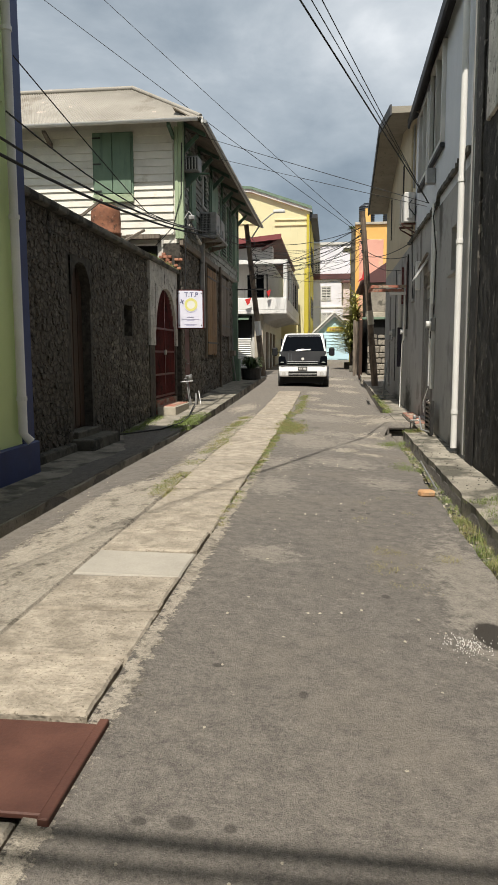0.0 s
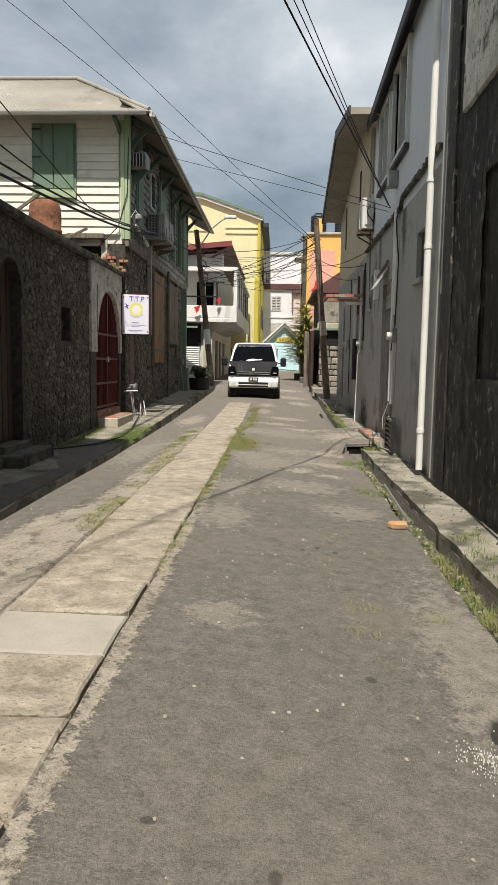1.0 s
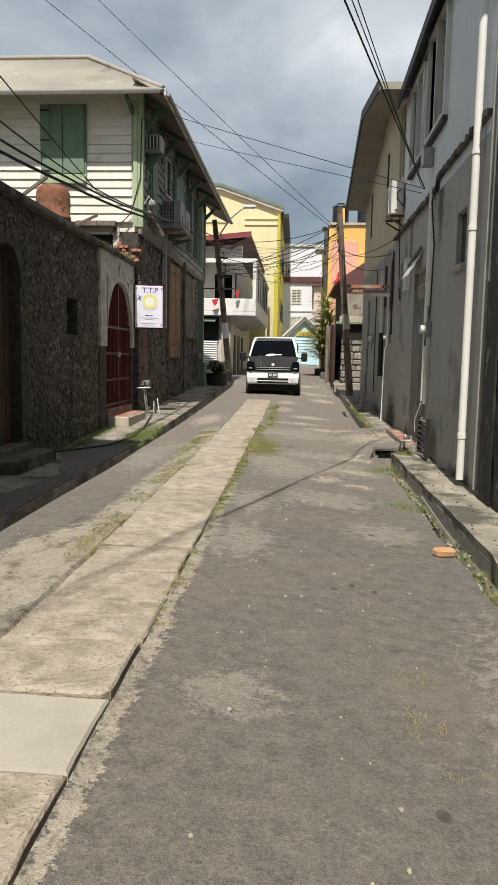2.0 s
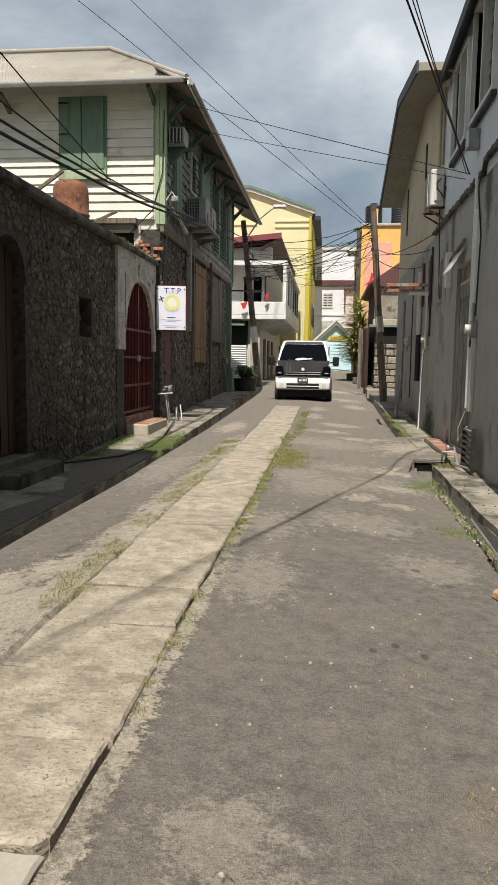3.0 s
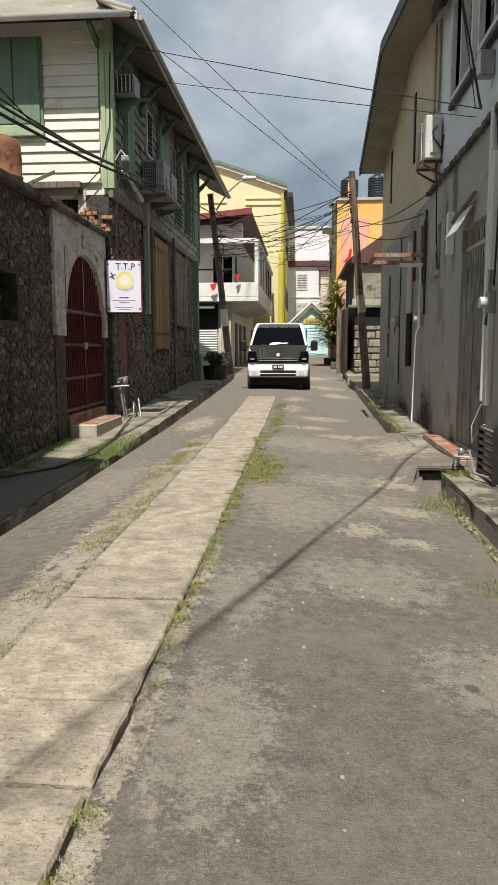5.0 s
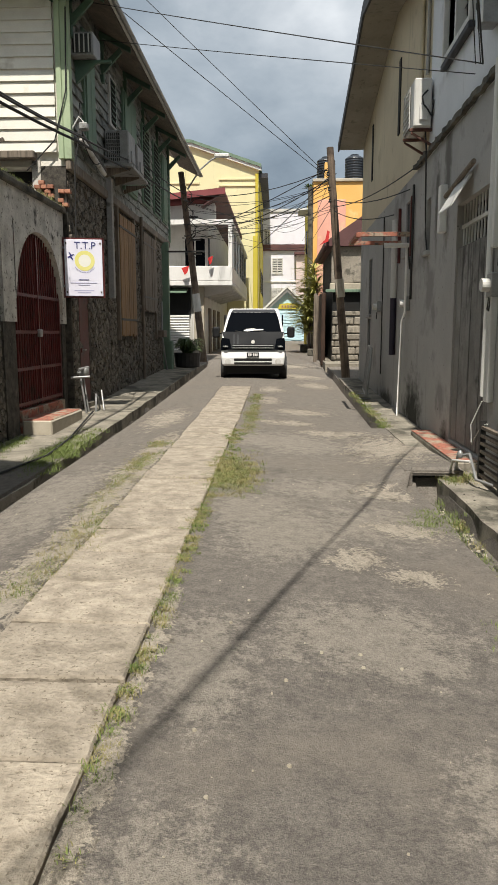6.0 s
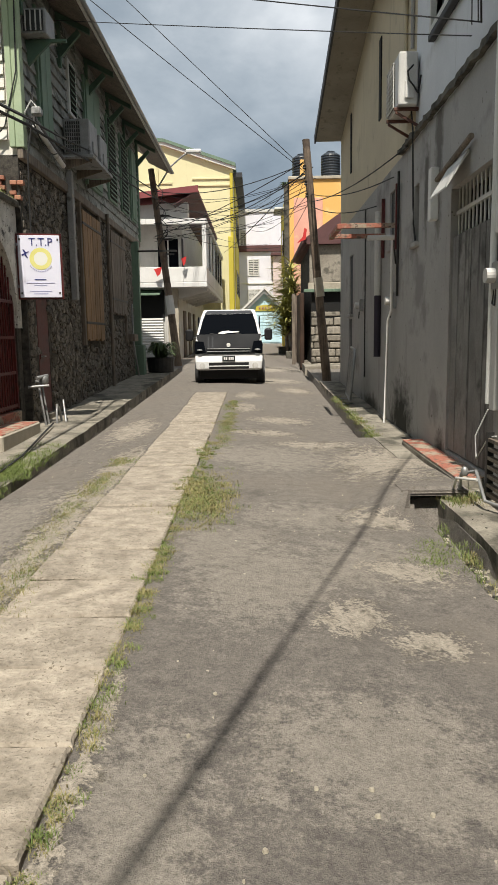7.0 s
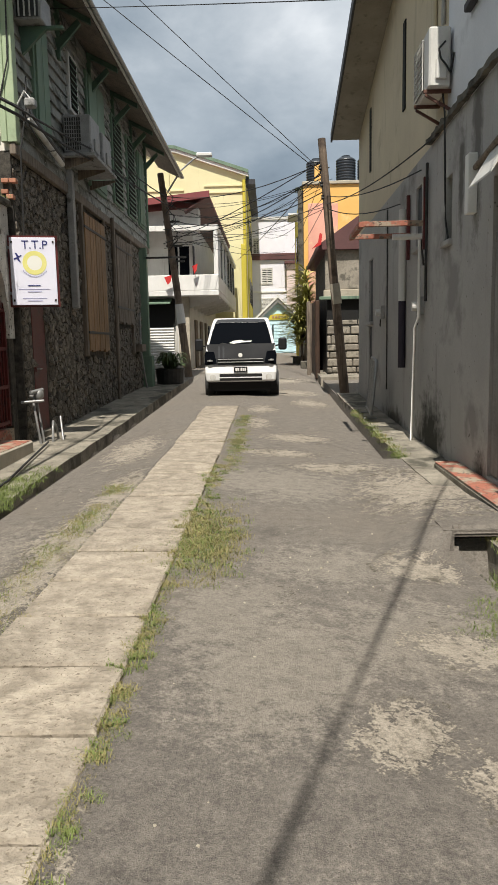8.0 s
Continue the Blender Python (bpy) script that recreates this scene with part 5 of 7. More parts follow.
for y in (17.15, 17.7):
    add(tr, "arm", box(bmesh.new(), (1.58, y - 0.02, 4.43), (1.9, y + 0.02, 4.47), 0.004), rust_steel)
    add(tr, "strut", prism(bmesh.new(), [(1.9, 4.22), (1.6, 4.4), (1.6, 4.43), (1.9, 4.26)], "y", y - 0.015, y + 0.015), rust_steel)
sp2 = holder("loudspeaker", "small grey box loudspeaker high on the wall", "loudspeaker", at=(1.8, 13.3, 4.6))
add(sp2, "box", box(bmesh.new(), (1.72, 13.98, 4.62), (1.9, 14.16, 4.9), 0.015), grey_metal)
# slatted grille propped at the wall
gr = holder("metal_grille", "rusty slatted grille leaning on the wall", "grille", at=(1.75, 13.1, 0.1))
for y in (12.75, 13.42):
    add(gr, "stile", box(bmesh.new(), (1.74, y - 0.02, 0.08), (1.8, y + 0.02, 0.68)), dark_metal)
for i in range(7):
    z = 0.12 + 0.08 * i
    add(gr, "slat", box(bmesh.new(), (1.745, 12.75, z), (1.79, 13.42, z + 0.03)), grey_wood)
pv = holder("pipe_bundle", "bent white pipes with a stopcock on the pavement", "pipes", at=(1.6, 13.2, 0.1))
add(pv, "pipe", tube(bmesh.new(), [(1.55, 13.55, 0.1), (1.55, 13.5, 0.3), (1.62, 13.3, 0.36), (1.64, 13.1, 0.14), (1.75, 12.9, 0.12)], 0.016, 8), grey_metal, "", True)
add(pv, "pipe", tube(bmesh.new(), [(1.5, 13.6, 0.1), (1.48, 13.4, 0.28), (1.6, 13.2, 0.3)], 0.013, 8), grey_white, "", True)
add(pv, "stopcock", lathe(bmesh.new(), [(0.02, 0), (0.035, 0.02), (0.03, 0.06), (0.012, 0.08)], (1.55, 13.4, 0.3), 10), grey_metal, "", True)
add(pv, "loop_wire", tube(bmesh.new(), [(1.8, 13.6, 0.86), (1.74, 13.75, 0.6), (1.74, 13.7, 0.4), (1.78, 13.5, 0.62), (1.78, 13.3, 0.66)], 0.007, 6), white_paint, "", True)
# crowd barrier leaning at the far end
cb = holder("crowd_barrier", "galvanised crowd barrier leaning beside the wall", "barrier", at=(1.6, 21.6, 0.25))
q0, q1 = Vector((1.5, 20.9, 0.19)), Vector((1.58, 22.1, 0.23))
up = Vector((0.1, 0.0, 1.05))
side = q1 - q0
outline = [q0 + up * 0.1, q0 + up * 0.85, q0 + side * 0.08 + up, q0 + side * 0.92 + up, q1 + up * 0.85, q1 + up * 0.1, q0 + up * 0.1]
add(cb, "frame", tube(bmesh.new(), outline, 0.028, 8), grey_metal, "", True)
for i in range(1, 12):
    a = q0 + side * i / 12
    add(cb, "bar", tube(bmesh.new(), [a + up * 0.1, a + up * 0.98], 0.012, 6), grey_metal)
for f in (0.15, 0.85):
    a = q0 + side * f
    add(cb, "foot", tube(bmesh.new(), [a + Vector((-0.12, 0, 0.02)), a + Vector((0.12, 0, 0.02))], 0.014, 6), grey_metal)
# blackened stone building: plaster remnant, pipe
D = dark_house
for k, (y0, y1, z0, z1) in enumerate(((7.75, 9.2, 4.25, 6.6), (5.0, 6.9, 4.2, 6.2))):
    add(D, "plaster_remnant", box(bmesh.new(), (1.815, y0, z0), (1.885, y1, z1), 0.01), plaster, "flaking pale plaster remnant")
rough = bmesh.new()
cells = {}
for i in range(131):
    for j in range(131):
        y, z = 3.0 + 0.05 * i, -0.05 + 0.05 * j
        lump = 0.5 + noise.noise((y * 2.2, z * 1.6, 1)) * 0.5 + 0.35 * noise.noise((y * 7, z * 4, 2)) + 0.3 * noise.noise((y * 15, z * 10, 3))
        cells[i, j] = rough.verts.new((1.872 - 0.03 * max(0.0, lump), y, z))
for i in range(130):
    for j in range(130):
        y, z = 3.025 + 0.05 * i, -0.025 + 0.05 * j
        if (7.6 < y < 8.3 and 1.4 < z < 3.4) or (4.0 < y < 5.2 and z < 2.6):
            continue
        rough.faces.new((cells[i, j], cells[i + 1, j], cells[i + 1, j + 1], cells[i, j + 1]))
add(D, "rough_face", rough, dark_stone, "blackened flaking stone face", True)
pipe(D, "conduit", [(1.8, 6.95, 0.0), (1.8, 7.0, 0.9), (1.81, 7.25, 2.4), (1.82, 7.36, 2.95)], 0.015, dull_shade_white, 8, "thin pale conduit")
for k in range(3):
    pts = [(1.82 + 0.01 * k, 7.3 + 0.12 * noise.noise((q * 0.9, k * 3, 0)), 2.5 + 0.14 * q) for q in range(9)]
    pipe(D, "wire", pts, 0.006, dull_shade_white, 5)
add(D, "quoin_strip", box(bmesh.new(), (1.83, 9.5, 0.0), (1.89, 9.92, 9.8), 0.01), dark_stone)
add(D, "recess_back", box(bmesh.new(), (1.9, 7.6, 1.4), (1.94, 8.3, 3.4)), dark_stone)
add(D, "recess_back", box(bmesh.new(), (2.2, 4.0, 0.0), (2.25, 5.2, 2.6)), dark_wood)


# ---- van ----
def build_van():
    """A cab-over van, nose at local y = 0, facing -y."""
    g = holder("van", "white cab-over van with black bonnet panel, parked", "van")
    # side outline: (y, z, half width)
    prof = [(0.12, 0.40, 0.80), (0.0, 0.45, 0.83), (-0.02, 0.62, 0.85), (0.03, 0.80, 0.85), (0.12, 1.14, 0.84), (0.20, 1.26, 0.82), (0.62, 1.80, 0.70), (0.85, 1.90, 0.66),
            (4.2, 1.92, 0.66), (4.45, 1.75, 0.70), (4.55, 0.9, 0.85), (4.55, 0.35, 0.83), (4.4, 0.28, 0.8)]
    bm = bmesh.new()
    left = [bm.verts.new((-w, y, z)) for y, z, w in prof]
    right = [bm.verts.new((w, y, z)) for y, z, w in prof]
    bm.faces.new(left)
    bm.faces.new(right)
    for i in range(len(prof)):
        j = (i + 1) % len(prof)
        bm.faces.new((left[i], left[j], right[j], right[i]))
    bmesh.ops.recalc_face_normals(bm, faces=bm.faces)
    bmesh.ops.bevel(bm, geom=[e for e in bm.edges if abs(e.verts[0].co.x - e.verts[1].co.x) < 0.3], offset=0.055, segments=3, affect="EDGES", profile=0.6)
    part("body", bm, car_white, g, smooth=False)

    def face(name, pts, material, lift=0.012, parent=g, label="", thick=0.012):
        b = bmesh.new()
        p = [Vector(q) for q in pts]
        n = (p[1] - p[0]).cross(p[2] - p[0]).normalized()
        if n.y > 0:
            n = -n
        a = [b.verts.new(q + n * lift) for q in p]
        c = [b.verts.new(q + n * (lift - thick)) for q in p]
        b.faces.new(a)
        b.faces.new(c)
        for i in range(len(p)):
            j = (i + 1) % len(p)
            b.faces.new((a[i], a[j], c[j], c[i]))
        return part(name, b, material, parent, label)

    def screen(u, v):
        """A point on the windscreen plane: u across -1..1, v up 0..1."""
        w = 0.80 + (0.68 - 0.80) * v
        return (u * w, 0.20 + 0.42 * v, 1.26 + 0.54 * v)

    ws = face("windscreen", [screen(-0.94, 0.03), screen(0.94, 0.03), screen(0.93, 0.6), screen(0.89, 0.97), screen(-0.89, 0.97), screen(-0.93, 0.6)], dark_glass, 0.01, label="dark tinted windscreen")
    face("roof_visor", [screen(-0.9, 0.985), screen(0.9, 0.985), (0.56, 0.78, 1.87), (-0.56, 0.78, 1.87)], dark_fascia, 0.008)
    st_ = face("sticker", [screen(-0.34, 0.08), screen(-0.2, 0.05), screen(0.05, 0.1), screen(0.3, 0.12), screen(0.36, 0.17), screen(0.12, 0.16), screen(0.0, 0.2), screen(-0.22, 0.17)], white_paint, 0.02, ws, "white swoosh sticker", 0.004)
    for u0, u1 in ((-0.6, 0.15), (0.2, 0.85)):
        a, c = Vector(screen(u0, 0.1)), Vector(screen(u1, -0.06))
        part("wiper", tube(bmesh.new(), [a + Vector((0, -0.03, 0)), c + Vector((0, -0.04, 0))], 0.012, 6), rubber, g)

    def bonnet(u, v):
        return (u * 0.845, 0.03 + 0.13 * v, 0.80 + 0.44 * v)

    face("bonnet_panel", [bonnet(-0.78, 0.0), bonnet(0.78, 0.0), bonnet(0.97, 1.1), bonnet(-0.97, 1.1)], car_black, 0.035, label="satin black bonnet panel")
    for u in (-0.62, -0.5):
        face("stripe", [bonnet(u, 0.35), bonnet(u + 0.05, 0.35), bonnet(u + 0.05, 0.98), bonnet(u, 0.98)], dark_fascia, 0.041, thick=0.004)
    b = lathe(bmesh.new(), [(0.0, 0), (0.05, 0.0), (0.05, 0.015), (0.0, 0.02)], sides=16)
    bmesh.ops.transform(b, matrix=pose(0, 0.0, 1.03, 75, 0, 0), verts=b.verts)
    part("badge", b, grey_white, g, "plain round chrome badge")
    for s in (-1, 1):
        hl = face("headlight", [(s * 0.56, 0.045, 0.83), (s * 0.84, 0.05, 0.8), (s * 0.85, 0.12, 1.02), (s * 0.82, 0.13, 1.12), (s * 0.62, 0.1, 1.1)], dark_glass, 0.05, label="smoked headlight cluster", thick=0.05)
        part("lamp", lathe(bmesh.new(), [(0.0, 0.0), (0.07, 0.0), (0.06, 0.03), (0.0, 0.04)], (s * 0.72, -0.01, 0.9), 14), grey_metal, hl)
        # fog lamp
        f2 = lathe(bmesh.new(), [(0.0, 0), (0.07, 0), (0.075, 0.03), (0.0, 0.03)], sides=16)
        bmesh.ops.transform(f2, matrix=pose(s * 0.66, -0.02, 0.52, 90, 0, 0), verts=f2.verts)
        part("fog_lamp", f2, grey_white, g)
        # mirror
        m_ = part("mirror", box(bmesh.new(), (s * 1.0 - 0.1, 0.3, 1.13), (s * 1.0 + 0.1, 0.42, 1.42), 0.04), car_black, g, "black wing mirror")
        part("mirror_arm", tube(bmesh.new(), [(s * 0.8, 0.45, 1.22), (s * 0.92, 0.38, 1.25)], 0.02, 6), car_black, m_)
        # side glass and door line
        part("side_window", prism(bmesh.new(), [(0.75, 1.3), (1.6, 1.3), (1.6, 1.72), (0.95, 1.72)], "x", s * 0.79 - 0.03, s * 0.79 + 0.005), dark_glass, g)
        part("side_window", prism(bmesh.new(), [(1.7, 1.3), (4.2, 1.3), (4.15, 1.72), (1.7, 1.72)], "x", s * 0.79 - 0.03, s * 0.79 + 0.005), dark_glass, g)
        for y in (0.85, 3.6):
            w_ = part("wheel", tube(bmesh.new(), [(s * 0.68, y, 0.3), (s * 0.72, y, 0.3), (s * 0.88, y, 0.3), (s * 0.9, y, 0.3)], 0.31, 28), rubber, g, smooth=False)
            part("rim", tube(bmesh.new(), [(s * 0.88, y, 0.3), (s * 0.905, y, 0.3)], 0.19, 20), grey_metal, w_)
    face("grille", [(-0.54, 0.035, 0.84), (0.54, 0.035, 0.84), (0.56, 0.05, 0.96), (-0.56, 0.05, 0.96)], car_black, 0.05, label="black upper grille")
    for z in (0.865, 0.93):
        part("grille_bar", box(bmesh.new(), (-0.54, -0.035, z), (0.54, 0.0, z + 0.018), 0.006), grey_metal, g)
    part("lower_intake", box(bmesh.new(), (-0.5, -0.035, 0.44), (0.5, 0.0, 0.6), 0.012), shade_black, g)
    part("intake_bar", box(bmesh.new(), (-0.5, -0.045, 0.5), (0.5, -0.03, 0.525), 0.004), car_white, g)
    pl = part("number_plate", box(bmesh.new(), (-0.16, -0.05, 0.64), (0.16, -0.03, 0.76), 0.006), car_black, g, "black number plate")
    for i, (x, w) in enumerate(((-0.12, 0.035), (-0.075, 0.04), (0.0, 0.035), (0.045, 0.035), (0.09, 0.035))):
        part("plate_bar", box(bmesh.new(), (x, -0.054, 0.665), (x + w, -0.049, 0.735)), white_paint, pl)
    part("underbody", box(bmesh.new(), (-0.72, 0.16, 0.18), (0.72, 4.3, 0.42)), shade_black, g)
    return g


van = build_van()
van.matrix_basis = pose(-0.965, 25.2, 0.30, 1.6, 0, 0)


# ---- balcony house details ----
B = balcony
bar(B, "balcony_post", (-2.42, 36.92, 4.36), (-2.25, 37.08, 6.1), white_paint)
for i in range(6):
    y = 38.6 + 2.3 * i
    bar(B, "balcony_post", (-2.4, y, 4.36), (-2.27, y + 0.13, 6.06), white_paint)
bar(B, "balcony_beam", (-9, 36.9, 6.05), (-2.22, 37.1, 6.25), white_paint)
bar(B, "balcony_beam", (-2.42, 37.1, 6.05), (-2.22, 51.2, 6.25), grey_white)
for i in range(6):
    y = 39.2 + 2.1 * i
    add(B, "jalousie", box(bmesh.new(), (-2.36, y, 4.38), (-2.3, y + 1.0, 5.95)), dark_fascia)
add(B, "door", box(bmesh.new(), (-3.42, 38.56, 3.76), (-3.38, 39.0, 5.7)), dark_fascia)
dw = add(B, "balcony_door", pierced(bmesh.new(), "y", 38.55, 38.62, -4.5, -3.5, 3.76, 5.75, [(-4.44, -4.03, 3.85, 5.68), (-3.97, -3.56, 3.85, 5.68)]), grey_white)
part("pane", box(bmesh.new(), (-4.44, 38.595, 3.85), (-3.56, 38.605, 5.68)), dark_glass, dw)
add(B, "gable_wall", prism(bmesh.new(), [(-9, 6.25), (-3.0, 6.25), (-3.0, 6.95), (-9, 6.6)], "y", 37.2, 38.0), grey_white)
add(B, "fascia", prism(bmesh.new(), [(-9, 6.58), (-2.5, 7.2), (-2.5, 7.45), (-9, 6.82)], "y", 36.5, 36.6), red_roof, "faded red fascia board")
add(B, "soffit", sheet(bmesh.new(), [(-2.55, 36.62, 7.3), (-2.55, 51.3, 7.3), (-3.5, 51.3, 6.75), (-3.5, 36.62, 6.75)], 0.04), maroon_roof)
# shopfront under the balcony
# black sheet on the wall face stands for a dark recess
add(B, "shop_recess", box(bmesh.new(), (-8.8, 37.5, 2.35), (-4.1, 37.62, 3.5)), shade_black)
rs = add(B, "roller_shutter", box(bmesh.new(), (-6.2, 37.45, 0.75), (-4.15, 37.55, 2.35)), grey_white, "corrugated roller shutter, half in shade")
for i in range(14):
    z = 0.8 + 0.11 * i
    part("slat", prism(bmesh.new(), [(37.45, z), (37.41, z + 0.05), (37.45, z + 0.1)], "x", -6.2, -4.15), grey_white, rs)
add(B, "shop_awning", sheet(bmesh.new(), [(-6.8, 36.9, 3.3), (-4.2, 36.9, 3.3), (-4.2, 37.55, 3.5), (-6.8, 37.55, 3.5)], 0.05), green_paint)
bar(B, "pilaster", (-3.95, 37.4, 0.4), (-3.5, 37.62, 3.55), pale_concrete)
for y in (39.2, 41.5, 44.0):
    add(B, "side_door", box(bmesh.new(), (-3.5, y, 0.6), (-3.44, y + 0.95, 2.7), 0.01), grey_wood)
for i in range(6):
    y = 37.6 + 1.6 * i
    add(B, "joist", prism(bmesh.new(), [(-3.5, 3.1), (-2.3, 3.42), (-2.3, 3.56), (-3.5, 3.56)], "y", y, y + 0.14), grey_white)
for k, (x, z, w) in enumerate(((-4.35, 3.95, 0.32), (-3.25, 4.35, 0.22))):
    fl_ = tagged(part("red_flag", prism(bmesh.new(), [(x, z + 0.3), (x + w, z + 0.4), (x + w * 0.75, z + 0.12), (x + w * 0.4, z + 0.02)], "y", 36.6, 36.63), red_cloth), "small red bunting flag", "flag", "bunting")

# ---- cream building details ----
C = cream
add(C, "roof_edge", prism(bmesh.new(), [(-12, 12.45), (-5.2, 11.88), (-1.3, 10.55), (-1.3, 10.72), (-5.2, 12.05), (-12, 12.62)], "y", 47.78, 48), white_paint)
for x0, x1, z in ((-9, -4.8, 9.9), (-3.7, -1.5, 9.75), (-3.7, -1.5, 10.1)):
    add(C, "moulding", box(bmesh.new(), (x0, 47.93, z), (x1, 48.0, z + 0.1), 0.01), cream_wall)
add(C, "downpipe", tube(bmesh.new(), [(-1.55, 47.9, 10.4), (-1.55, 47.9, 3)], 0.09, 8), yellow_wall)
add(C, "yellow_pier", box(bmesh.new(), (-1.76, 47.6, 0.4), (-1.5, 48.0, 7.0), 0.02), yellow_wall, "bright yellow corner pier")
add(C, "vent_pipe", tube(bmesh.new(), [(-5.6, 47.9, 9.6), (-5.6, 47.9, 10.9)], 0.05, 8), cream_wall)
add(C, "eave", box(bmesh.new(), (-1.55, 48, 10.2), (-0.95, 58, 10.45)), dark_fascia)
for y in (50, 52.5, 55):
    for z in (4.0, 7.3):
        add(C, "side_window", box(bmesh.new(), (-1.42, y, z), (-1.36, y + 1.0, z + 1.4), 0.01), dark_glass)

# the whole stands somewhat further up the street
PIVOT = Vector((-0.25, 4.2, 1.53))
C.location = PIVOT + 1.09 * (C.location - PIVOT)
C.scale = (1.09, 1.09, 1.09)

# ---- white building details ----
Wt = white_far


def far_window(parent, x0, x1, z0, z1, y, material, n=8):
    fr = add(parent, "window", pierced(bmesh.new(), "y", y - 0.06, y, x0, x1, z0, z1, [(x0 + 0.08, (x0 + x1) / 2 - 0.03, z0 + 0.08, z1 - 0.08), ((x0 + x1) / 2 + 0.03, x1 - 0.08, z0 + 0.08, z1 - 0.08)]), material)
    # black sheet under the slats takes the place of unlit depth
    part("pane", box(bmesh.new(), (x0 + 0.05, y - 0.02, z0 + 0.05), (x1 - 0.05, y - 0.008, z1 - 0.05)), shade_black, fr)
    for i in range(n):
        z = z0 + 0.08 + (z1 - z0 - 0.16) * (i + 0.5) / n
        part("slat", box(bmesh.new(), (x0 + 0.08, y - 0.045, z - 0.04), (x1 - 0.08, y - 0.025, z + 0.03)), material, fr)


for x0, x1, z0, z1 in ((-0.85, 0.0, 6.0, 7.2), (-1.42, -0.95, 7.95, 9.3), (-0.9, 0.15, 4.1, 5.0), (2.2, 3.0, 6.0, 7.2), (-3.2, -2.4, 6.0, 7.2)):
    far_window(Wt, x0, x1, z0, z1, 62, grey_white)
add(Wt, "roof_wall", box(bmesh.new(), (-6, 61.9, 10.6), (9, 66, 10.8)), grey_white)
for z in (3.7, 5.4):
    add(Wt, "moulding", box(bmesh.new(), (-6, 61.92, z), (9, 62, z + 0.12), 0.01), white_paint)
add(Wt, "pink_annex", box(bmesh.new(), (1.0, 61.2, 3.2), (2.6, 61.9, 7.4)), mat("faded_pink", (0.6, 0.48, 0.45), (0.7, 0.58, 0.54), 0.7, 0.8, 0.05, 30))
add(Wt, "annex_eave", box(bmesh.new(), (0.85, 60.9, 7.35), (2.7, 61.95, 7.55), 0.02), maroon_roof)

# ---- blue gabled house details ----
Bl = blue
for s, x0, x1 in ((-1, -1.45, 0.28), (1, 0.28, 1.95)):
    lo, hi = (3.0, 4.62) if s < 0 else (4.62, 3.0)
    add(Bl, "barge_board", prism(bmesh.new(), [(x0, lo - 0.28), (x1, hi - 0.28), (x1, hi), (x0, lo)], "y", 55.72, 55.86), grey_metal, "grey barge board")
    add(Bl, "roof_edge", prism(bmesh.new(), [(x0, lo), (x1, hi), (x1, hi + 0.16), (x0, lo + 0.16)], "y", 55.66, 59), white_paint)
add(Bl, "yellow_sign", prism(bmesh.new(), [(-0.35, 3.22), (0.95, 3.2), (1.05, 3.36), (0.9, 3.56), (0.3, 3.6), (-0.25, 3.52)], "y", 55.93, 55.99), yellow_wall, "yellow painted sign panel")
for i in range(5):
    x = -0.1 + 0.2 * i
    add(Bl, "text_bar", box(bmesh.new(), (x, 55.9, 3.3), (x + 0.12, 55.93, 3.48)), red_paint)
for i in range(9):
    z = 1.15 + 0.22 * i
    add(Bl, "board", prism(bmesh.new(), [(56.0, z), (55.965, z), (56.0, z + 0.21)], "x", -1.28, 1.73), blue_wall)
add(Bl, "corner_board", box(bmesh.new(), (1.66, 55.93, 1.0), (1.78, 56, 3.2)), white_paint)
add(Bl, "door_panel", box(bmesh.new(), (0.55, 55.94, 1.1), (1.3, 55.99, 2.6), 0.01), blue_wall)

# ---- orange building details ----
O = orange
add(O, "pink_panel", box(bmesh.new(), (1.55, 41.93, 0.5), (2.9, 42.0, 7.9), 0.01), pink_wall, "peeling pink painted panel")
add(O, "parapet", box(bmesh.new(), (1.3, 41.9, 8.72), (9, 42.7, 8.86), 0.02), pale_concrete)
add(O, "chimney_pier", box(bmesh.new(), (1.86, 41.95, 8.8), (2.16, 42.3, 9.6), 0.01), orange_wall)
add(O, "return_wall", box(bmesh.new(), (1.12, 42.5, 0.5), (1.36, 42.9, 8.6), 0.02), mossy_concrete)
add(O, "light_gutter", box(bmesh.new(), (0.7, 44.0, 7.75), (1.35, 46, 7.85), 0.01), white_paint)
for y in (45, 48):
    for z in (3.5, 6.0):
        add(O, "side_window", box(bmesh.new(), (1.24, y, z), (1.31, y + 1, z + 1.3), 0.01), dark_glass)


def water_tank(at):
    g = holder("water_tank", "black ribbed plastic water tank on the flat roof", "water tank", "roof tanks", at=at)
    prof = [(0.46, 0.0)]
    for i in range(8):
        z = 0.06 + 0.12 * i
        prof += [(0.46, z), (0.435, z + 0.03), (0.435, z + 0.06), (0.46, z + 0.09)]
    prof += [(0.44, 1.04), (0.3, 1.14), (0.2, 1.16)]
    part("body", lathe(bmesh.new(), prof, sides=24), tank_plastic, g, smooth=False)
    part("lid", lathe(bmesh.new(), [(0.2, 1.15), (0.2, 1.22), (0.05, 1.24)], sides=16), tank_plastic, g)
    return g


for at in ((2.0, 43.2, 8.9), (3.35, 42.8, 8.9), (4.35, 42.9, 8.9)):
    water_tank(at)

# ---- block house details ----
K = block
add(K, "lintel", box(bmesh.new(), (1.5, 31.95, 3.05), (7, 32.15, 3.3), 0.02), pale_concrete)
add(K, "band", box(bmesh.new(), (1.55, 32.0, 3.3), (7, 32.14, 4.55), 0.02), block_stone)
add(K, "green_beam", box(bmesh.new(), (1.35, 31.85, 2.98), (7, 31.98, 3.08), 0.01), green_paint)
